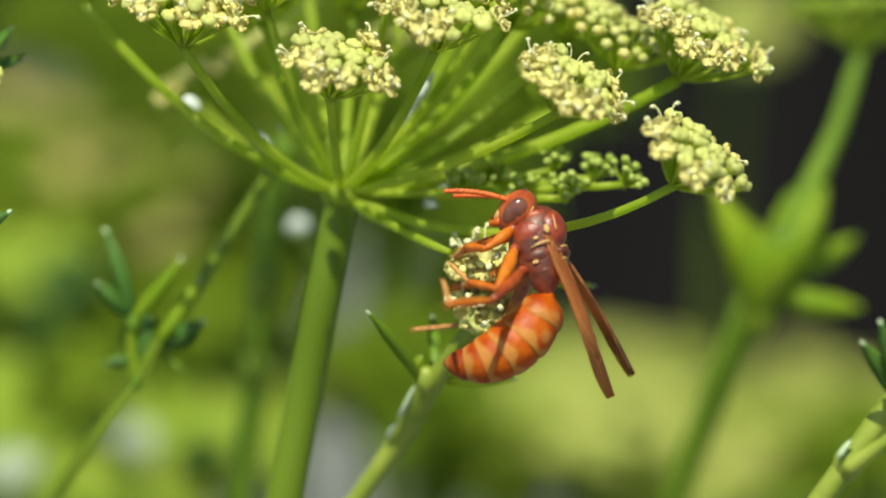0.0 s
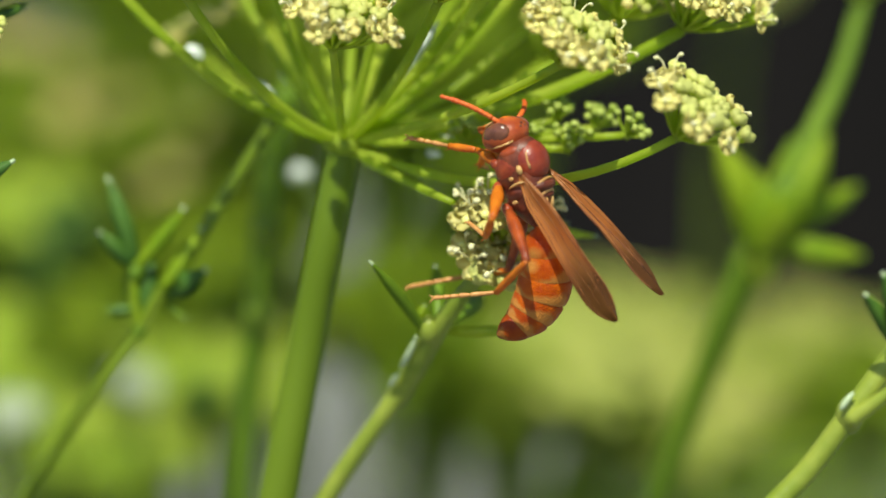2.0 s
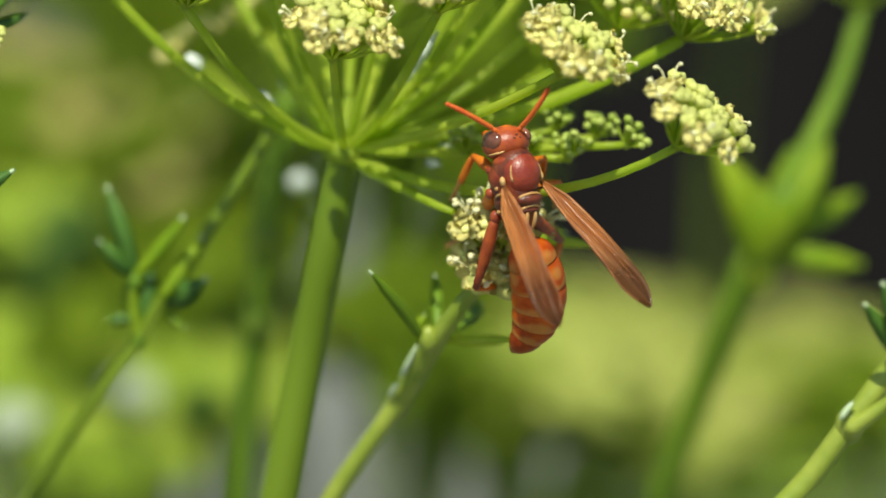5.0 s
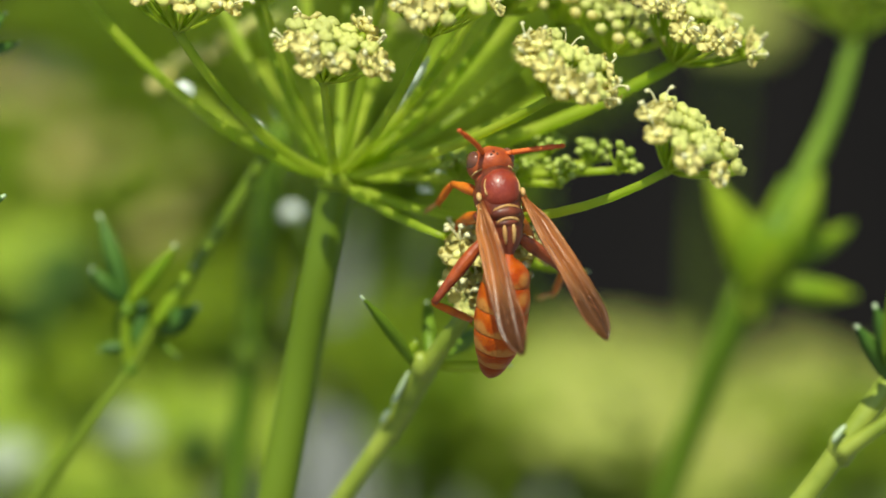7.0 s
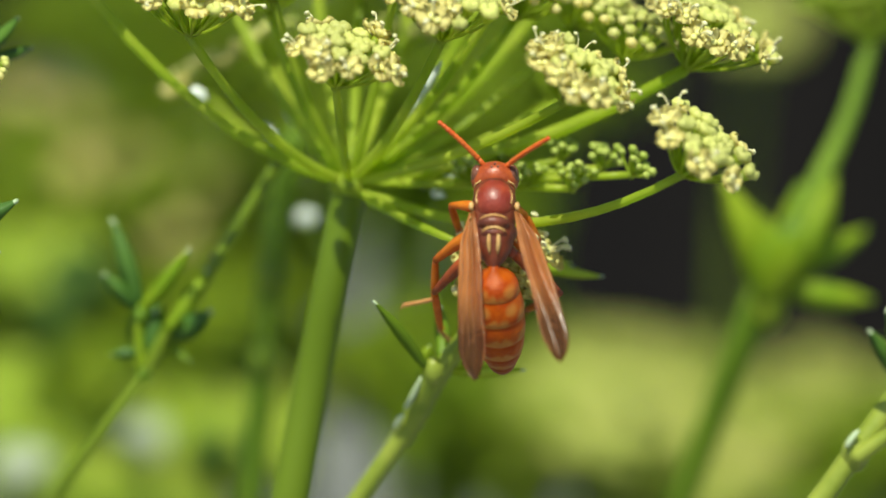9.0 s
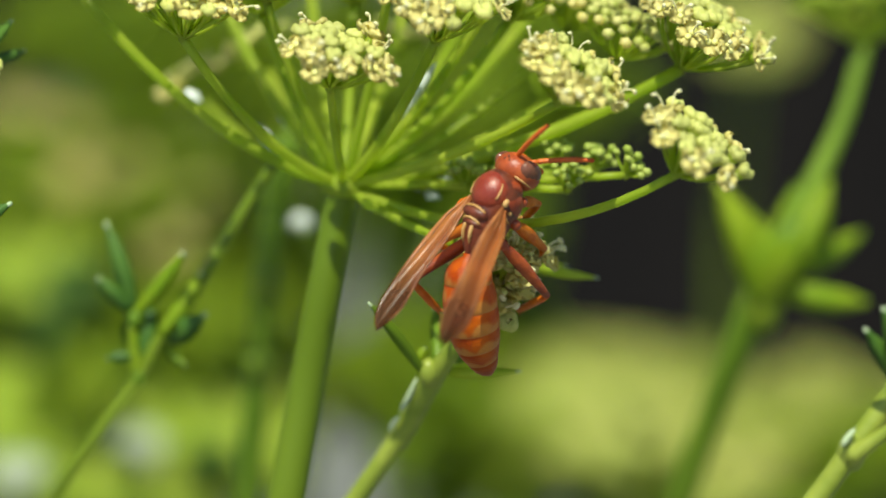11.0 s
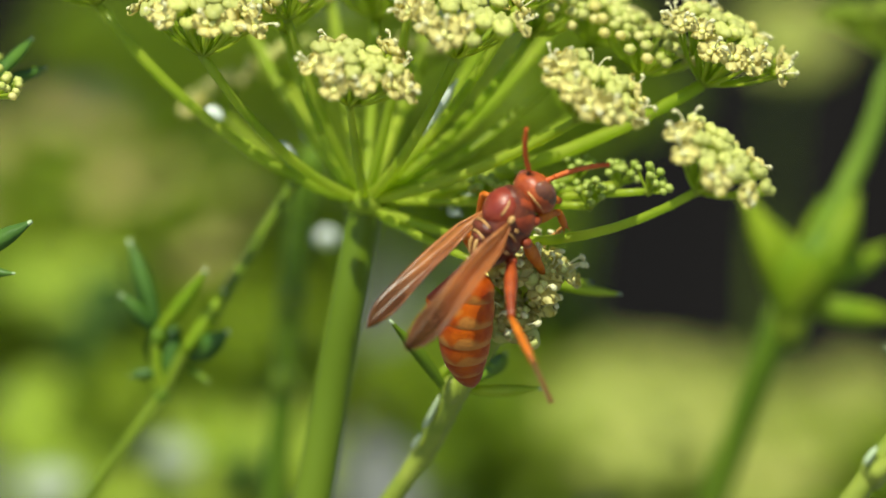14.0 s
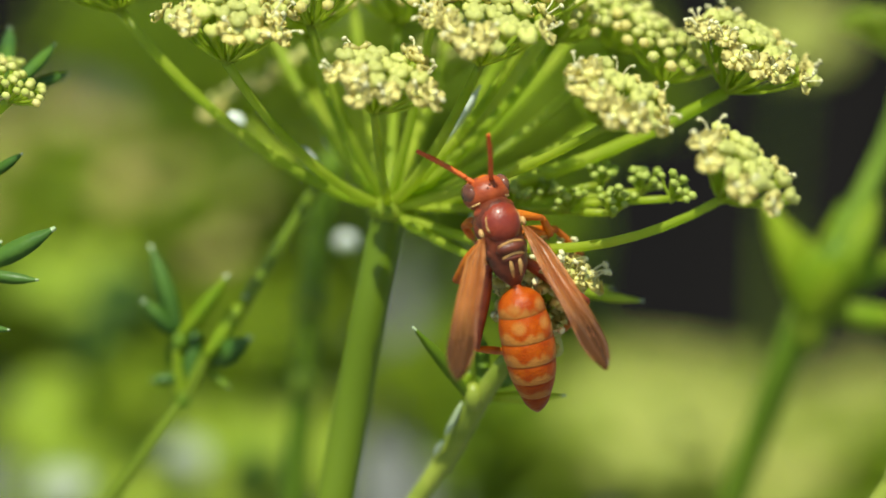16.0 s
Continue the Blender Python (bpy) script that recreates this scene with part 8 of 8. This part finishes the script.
    "leg_Lh_tibia": [(0, pose(0.00800, 0.00000, -0.00000, 11.8, 7.4, -22.3)), (0.5, pose(0.00800, -0.00000, -0.00000, 7.8, 21.6, -6.1)), (1, pose(0.00800, 0.00000, 0.00000, 13.8, 34.0, 2.1)), (1.5, pose(0.00800, 0.00000, 0.00000, 20.5, 29.3, -31.7)), (1.75, pose(0.00800, -0.00000, -0.00000, 19.6, 72.3, -27.8)), (2, pose(0.00800, -0.00000, -0.00000, -166.0, 64.7, 150.7)), (2.25, pose(0.00800, -0.00000, -0.00000, 132.9, 51.8, 133.7)), (2.5, pose(0.00800, 0.00000, -0.00000, 90.9, 36.8, 139.9)), (2.75, pose(0.00800, -0.00000, -0.00000, 124.3, 42.0, 143.4)), (3, pose(0.00800, -0.00000, -0.00000, 160.3, 44.6, 150.3)), (3.5, pose(0.00800, -0.00000, 0.00000, -143.0, 50.5, 164.3)), (3.75, pose(0.00800, -0.00000, 0.00000, -99.9, 31.4, 129.9)), (4, pose(0.00800, 0.00000, 0.00000, -55.4, 36.2, 91.9)), (4.2, pose(0.00800, -0.00000, 0.00000, -58.9, 37.9, 87.3)), (6.3, pose(0.00800, 0.00000, 0.00000, -67.1, 10.1, 75.1)), (6.5, pose(0.00800, 0.00000, 0.00000, -69.1, 17.3, 76.5)), (7, pose(0.00800, 0.00000, -0.00000, -48.8, 66.1, 111.9)), (7.5, pose(0.00800, -0.00000, 0.00000, -118.3, 76.0, 98.6)), (7.75, pose(0.00800, 0.00000, -0.00000, 41.2, 82.9, -31.9)), (8, pose(0.00800, 0.00000, -0.00000, -2.6, 64.7, -4.1)), (8.5, pose(0.00800, 0.00000, -0.00000, -22.5, 22.4, -11.4)), (8.7, pose(0.00800, 0.00000, -0.00000, -12.2, 25.2, -13.5)), (9.75, pose(0.00800, 0.00000, -0.00000, 4.3, 52.5, -46.9)), (10.8, pose(0.00800, 0.00000, -0.00000, -34.5, 79.5, -127.6)), (11, pose(0.00800, 0.00000, 0.00000, -34.5, 80.3, -118.4)), (11.5, pose(0.00800, -0.00000, -0.00000, -21.9, 35.4, -99.8)), (12, pose(0.00800, 0.00000, -0.00000, -22.7, 33.3, -98.9)), (12.5, pose(0.00800, 0.00000, 0.00000, -18.6, 28.4, -105.4)), (13, pose(0.00800, -0.00000, 0.00000, -24.4, 34.3, -98.6)), (13.5, pose(0.00800, -0.00000, 0.00000, -19.2, 37.4, -101.4)), (14, pose(0.00800, -0.00000, 0.00000, 2.2, 55.1, -77.6)), (14.2, pose(0.00800, 0.00000, 0.00000, 17.0, 74.7, -43.9)), (14.35, pose(0.00800, 0.00000, 0.00000, 56.7, 74.9, 33.0)), (14.5, pose(0.00800, -0.00000, 0.00000, 70.5, 65.7, 84.4)), (15, pose(0.00800, -0.00000, 0.00000, 80.0, 73.7, 49.9)), (15.25, pose(0.00800, -0.00000, -0.00000, 103.0, 65.3, 15.9)), (15.5, pose(0.00800, 0.00000, -0.00000, 128.8, 62.7, -16.5)), (15.75, pose(0.00800, 0.00000, -0.00000, -102.2, 80.2, 67.9)), (16, pose(0.00800, 0.00000, 0.00000, -33.6, 53.3, 90.8))],
    "leg_Lh_tarsus": [(0, pose(0.01387, -0.00240, -0.00082, -8.4, 22.9, -165.2)), (0.5, pose(0.01392, -0.00063, -0.00235, -8.1, 9.2, -146.1)), (1, pose(0.01330, 0.00020, -0.00358, -26.5, 30.4, -177.5)), (1.25, pose(0.01302, -0.00137, -0.00336, -26.1, 56.4, -132.4)), (1.5, pose(0.01275, -0.00293, -0.00313, 26.1, 66.7, -40.8)), (2, pose(0.00562, 0.00134, -0.00579, -36.7, 40.2, -102.2)), (2.5, pose(0.00408, 0.00330, -0.00384, -129.6, 58.2, -177.7)), (3, pose(0.00404, 0.00225, -0.00450, -110.7, 50.4, -175.7)), (3.5, pose(0.00408, 0.00110, -0.00494, -91.8, 42.6, -176.4)), (3.75, pose(0.00595, 0.00313, -0.00436, -97.7, 65.1, 144.5)), (4, pose(0.00783, 0.00516, -0.00378, -160.5, 71.9, 51.1)), (4.2, pose(0.00823, 0.00505, -0.00393, -163.0, 70.8, 49.2)), (6.3, pose(0.00962, 0.00609, -0.00112, -121.0, 46.3, 58.1)), (6.5, pose(0.00942, 0.00594, -0.00190, -125.8, 51.5, 56.6)), (6.75, pose(0.00823, 0.00417, -0.00388, -114.0, 77.5, 94.4)), (7, pose(0.00703, 0.00241, -0.00585, -2.4, 70.8, -129.1)), (7.5, pose(0.00777, 0.00153, -0.00621, -17.6, 70.1, -138.3)), (8, pose(0.01073, -0.00020, -0.00579, 18.7, 45.1, -70.5)), (8.5, pose(0.01380, -0.00116, -0.00244, 13.4, 18.2, -34.1)), (8.7, pose(0.01363, -0.00135, -0.00273, 20.0, 19.6, -35.8)), (9.75, pose(0.01046, -0.00114, -0.00451, 15.0, 42.8, -60.1)), (10.8, pose(0.00729, -0.00092, -0.00629, -11.3, 60.1, -102.6)), (11, pose(0.00749, -0.00095, -0.00631, -17.2, 57.1, -107.7)), (11.5, pose(0.00711, -0.00514, -0.00370, -30.2, 31.2, -123.3)), (12, pose(0.00717, -0.00529, -0.00351, -30.7, 27.5, -122.4)), (12.5, pose(0.00651, -0.00543, -0.00305, -23.4, 24.1, -120.3)), (13, pose(0.00721, -0.00523, -0.00360, -32.3, 26.0, -122.8)), (13.5, pose(0.00700, -0.00498, -0.00389, -27.0, 32.2, -123.7)), (14, pose(0.00879, -0.00358, -0.00525, -17.9, 54.0, -119.4)), (14.2, pose(0.00922, -0.00117, -0.00617, -24.2, 58.4, -119.0)), (14.5, pose(0.00826, 0.00262, -0.00583, -41.5, 71.3, -119.4)), (15, pose(0.00916, 0.00137, -0.00614, -61.2, 72.7, 168.0)), (15.5, pose(0.01081, -0.00083, -0.00569, 74.4, 52.3, -57.6)), (16, pose(0.00794, 0.00382, -0.00513, -105.1, 72.5, 100.2))],
    "leg_Rh": [(0, pose(-0.00190, -0.00160, -0.00250, -18.4, 24.2, -95.9)), (0.5, pose(-0.00190, -0.00160, -0.00250, -20.0, 33.2, -96.0)), (1, pose(-0.00190, -0.00160, -0.00250, -24.1, 45.7, -101.4)), (1.5, pose(-0.00190, -0.00160, -0.00250, -21.7, 39.0, -107.4)), (1.75, pose(-0.00190, -0.00160, -0.00250, -12.6, 39.3, -139.1)), (2, pose(-0.00190, -0.00160, -0.00250, -4.9, 43.4, -171.4)), (2.5, pose(-0.00190, -0.00160, -0.00250, 6.9, 46.1, 168.8)), (3, pose(-0.00190, -0.00160, -0.00250, 8.6, 47.5, 166.6)), (3.5, pose(-0.00190, -0.00160, -0.00250, 10.4, 48.9, 164.3)), (3.75, pose(-0.00190, -0.00160, -0.00250, -1.3, 36.6, -156.4)), (4, pose(-0.00190, -0.00160, -0.00250, -18.8, 32.2, -119.1)), (4.2, pose(-0.00190, -0.00160, -0.00250, -19.6, 35.0, -119.7)), (6.3, pose(-0.00190, -0.00160, -0.00250, -15.2, 0.1, -115.5)), (6.5, pose(-0.00190, -0.00160, -0.00250, -15.1, -3.1, -115.2)), (7, pose(-0.00190, -0.00160, -0.00250, -21.6, 40.2, -116.6)), (7.5, pose(-0.00190, -0.00160, -0.00250, -20.5, 38.7, -122.2)), (8, pose(-0.00190, -0.00160, -0.00250, -27.8, 53.8, -96.3)), (8.5, pose(-0.00190, -0.00160, -0.00250, -23.6, 44.1, -106.7)), (8.7, pose(-0.00190, -0.00160, -0.00250, -24.6, 46.3, -107.6)), (10.8, pose(-0.00190, -0.00160, -0.00250, -53.9, 69.7, -129.2)), (11, pose(-0.00190, -0.00160, -0.00250, -60.9, 71.5, -133.6)), (11.25, pose(-0.00190, -0.00160, -0.00250, -28.2, 37.3, -109.8)), (11.5, pose(-0.00190, -0.00160, -0.00250, -15.8, 0.9, -109.7)), (12, pose(-0.00190, -0.00160, -0.00250, -15.8, 2.7, -110.3)), (12.5, pose(-0.00190, -0.00160, -0.00250, -15.4, 12.3, -119.7)), (13, pose(-0.00190, -0.00160, -0.00250, -15.6, 0.8, -111.2)), (13.5, pose(-0.00190, -0.00160, -0.00250, -15.9, 1.6, -108.7)), (14, pose(-0.00190, -0.00160, -0.00250, -13.9, -9.9, -123.5)), (14.2, pose(-0.00190, -0.00160, -0.00250, -16.1, -25.0, -113.1)), (14.35, pose(-0.00190, -0.00160, -0.00250, -17.0, 16.3, -121.6)), (14.5, pose(-0.00190, -0.00160, -0.00250, -28.9, 56.5, -137.7)), (15, pose(-0.00190, -0.00160, -0.00250, -12.1, -1.4, -134.1)), (15.5, pose(-0.00190, -0.00160, -0.00250, -14.4, 6.7, -123.6)), (16, pose(-0.00190, -0.00160, -0.00250, -10.3, -10.1, -141.5))],
    "leg_Rh_tibia": [(0, pose(0.00800, 0.00000, 0.00000, 1.0, 7.4, 22.1)), (0.5, pose(0.00800, -0.00000, 0.00000, -1.4, 5.8, 25.5)), (1, pose(0.00800, -0.00000, -0.00000, -7.3, -0.2, 26.6)), (1.5, pose(0.00800, -0.00000, -0.00000, -19.0, 34.9, 53.0)), (2, pose(0.00800, 0.00000, -0.00000, -85.5, 45.4, 28.1)), (2.5, pose(0.00800, 0.00000, 0.00000, -135.4, 46.1, -0.8)), (3, pose(0.00800, 0.00000, 0.00000, -141.1, 45.4, -2.7)), (3.5, pose(0.00800, 0.00000, 0.00000, -147.1, 44.6, -4.9)), (3.75, pose(0.00800, 0.00000, 0.00000, -72.5, 33.4, 7.6)), (4, pose(0.00800, 0.00000, 0.00000, -9.3, 20.3, -0.0)), (4.2, pose(0.00800, -0.00000, 0.00000, -8.9, 21.2, -1.5)), (6.3, pose(0.00800, 0.00000, -0.00000, -13.3, 70.0, 7.3)), (6.5, pose(0.00800, 0.00000, -0.00000, -12.0, 73.2, 9.1)), (7, pose(0.00800, -0.00000, -0.00000, -20.9, 41.0, 17.8)), (7.25, pose(0.00800, -0.00000, -0.00000, -70.2, 64.6, 43.6)), (7.5, pose(0.00800, -0.00000, 0.00000, 131.7, 78.3, -46.7)), (7.75, pose(0.00800, -0.00000, 0.00000, -77.6, 73.3, 69.0)), (8, pose(0.00800, -0.00000, 0.00000, -46.7, 49.3, 62.8)), (8.5, pose(0.00800, 0.00000, -0.00000, -39.9, 56.2, 53.1)), (8.7, pose(0.00800, 0.00000, 0.00000, -48.2, 58.1, 51.3)), (9.75, pose(0.00800, -0.00000, -0.00000, -102.5, 67.3, 39.5)), (10.8, pose(0.00800, -0.00000, -0.00000, -171.7, 66.9, 11.8)), (11, pose(0.00800, -0.00000, 0.00000, -174.3, 66.1, 11.8)), (11.25, pose(0.00800, -0.00000, -0.00000, -70.4, 36.0, 41.8)), (11.5, pose(0.00800, -0.00000, -0.00000, -4.3, 14.0, 11.6)), (12, pose(0.00800, -0.00000, -0.00000, -4.8, 16.4, 11.0)), (12.5, pose(0.00800, 0.00000, -0.00000, -9.8, 9.5, 11.9)), (13, pose(0.00800, -0.00000, -0.00000, -5.4, 19.6, 10.2)), (13.5, pose(0.00800, 0.00000, -0.00000, -4.1, 13.6, 10.8)), (14, pose(0.00800, 0.00000, 0.00000, -7.8, 3.9, 17.3)), (14.2, pose(0.00800, 0.00000, 0.00000, -8.2, -2.9, 9.4)), (14.35, pose(0.00800, 0.00000, 0.00000, 32.0, 9.6, -25.5)), (14.5, pose(0.00800, 0.00000, 0.00000, 64.1, 40.4, -48.5)), (14.75, pose(0.00800, 0.00000, 0.00000, 11.8, 61.7, -15.0)), (15, pose(0.00800, -0.00000, 0.00000, -152.5, 80.3, -102.8)), (15.25, pose(0.00800, 0.00000, 0.00000, 81.5, 82.3, 164.8)), (15.5, pose(0.00800, 0.00000, 0.00000, 37.3, 69.9, 154.5)), (15.75, pose(0.00800, -0.00000, 0.00000, 89.4, 82.3, 170.1)), (16, pose(0.00800, -0.00000, 0.00000, -151.6, 78.6, -106.8))],
    "leg_Rh_tarsus": [(0, pose(0.01388, 0.00238, -0.00082, 2.1, 59.8, 57.6)), (0.5, pose(0.01374, 0.00275, -0.00065, -3.3, 60.1, 24.2)), (1, pose(0.01372, 0.00287, 0.00003, -8.4, 18.7, 25.8)), (1.5, pose(0.01116, 0.00420, -0.00366, -18.9, 39.3, 43.9)), (1.75, pose(0.01156, 0.00316, -0.00411, -96.9, 77.4, 25.6)), (2, pose(0.01196, 0.00212, -0.00456, 125.8, 50.6, -54.6)), (2.25, pose(0.01220, 0.00103, -0.00459, 177.4, 56.5, -25.2)), (2.5, pose(0.01243, -0.00006, -0.00462, -134.9, 46.7, 0.0)), (3, pose(0.01249, -0.00021, -0.00456, -149.5, 46.8, -7.5)), (3.5, pose(0.01254, -0.00039, -0.00449, -164.8, 46.0, -15.2)), (3.75, pose(0.01327, -0.00020, -0.00336, -89.9, 52.6, 5.6)), (4, pose(0.01400, -0.00000, -0.00222, -19.7, 41.7, 20.7)), (4.2, pose(0.01397, -0.00016, -0.00231, -20.9, 40.8, 18.2)), (6.3, pose(0.01017, 0.00028, -0.00602, 9.5, 53.4, 57.0)), (6.5, pose(0.00983, 0.00029, -0.00613, 13.7, 53.5, 60.9)), (7, pose(0.01259, 0.00148, -0.00420, -28.0, 42.3, 38.7)), (7.5, pose(0.00889, -0.00095, -0.00627, -42.4, 55.8, 45.1)), (8, pose(0.00991, 0.00371, -0.00485, -30.1, 34.1, 54.3)), (8.5, pose(0.01014, 0.00285, -0.00532, -31.2, 47.9, 52.0)), (8.7, pose(0.01011, 0.00264, -0.00543, -36.4, 49.0, 51.8)), (9.75, pose(0.01029, 0.00158, -0.00566, -68.4, 54.9, 55.0)), (10.8, pose(0.01046, 0.00052, -0.00589, -105.7, 60.9, 51.8)), (11, pose(0.01053, 0.00053, -0.00585, -108.6, 60.6, 52.7)), (11.25, pose(0.01231, 0.00089, -0.00370, -13.7, 59.2, 149.1)), (11.5, pose(0.01408, 0.00125, -0.00155, 11.4, 19.8, 176.1)), (12, pose(0.01403, 0.00117, -0.00180, 10.9, 21.4, 177.1)), (12.5, pose(0.01418, 0.00130, -0.00106, 12.4, 26.3, 172.8)), (13, pose(0.01393, 0.00106, -0.00215, 11.5, 22.5, 179.1)), (13.5, pose(0.01411, 0.00116, -0.00151, 11.7, 22.3, 174.5)), (13.75, pose(0.01410, 0.00153, -0.00097, 56.1, 53.8, 137.4)), (14, pose(0.01409, 0.00190, -0.00044, -115.4, 80.2, -100.1)), (14.2, pose(0.01431, 0.00105, 0.00032, 98.4, 82.1, 125.5)), (14.35, pose(0.01277, -0.00130, -0.00191, -94.3, 75.2, -19.2)), (14.5, pose(0.01123, -0.00365, -0.00415, -122.0, 55.3, 3.3)), (14.75, pose(0.00950, -0.00235, -0.00523, -127.5, 72.8, -28.0)), (15, pose(0.00776, -0.00105, -0.00631, 157.8, 79.2, -127.3)), (15.5, pose(0.00601, 0.00095, -0.00601, 10.3, 53.3, 95.7)), (16, pose(0.00763, -0.00121, -0.00627, 26.8, 78.5, 95.7))],
}


def motions():
    for key, rows in MOVES.items():
        walk(MOVERS[key], rows)


motions()
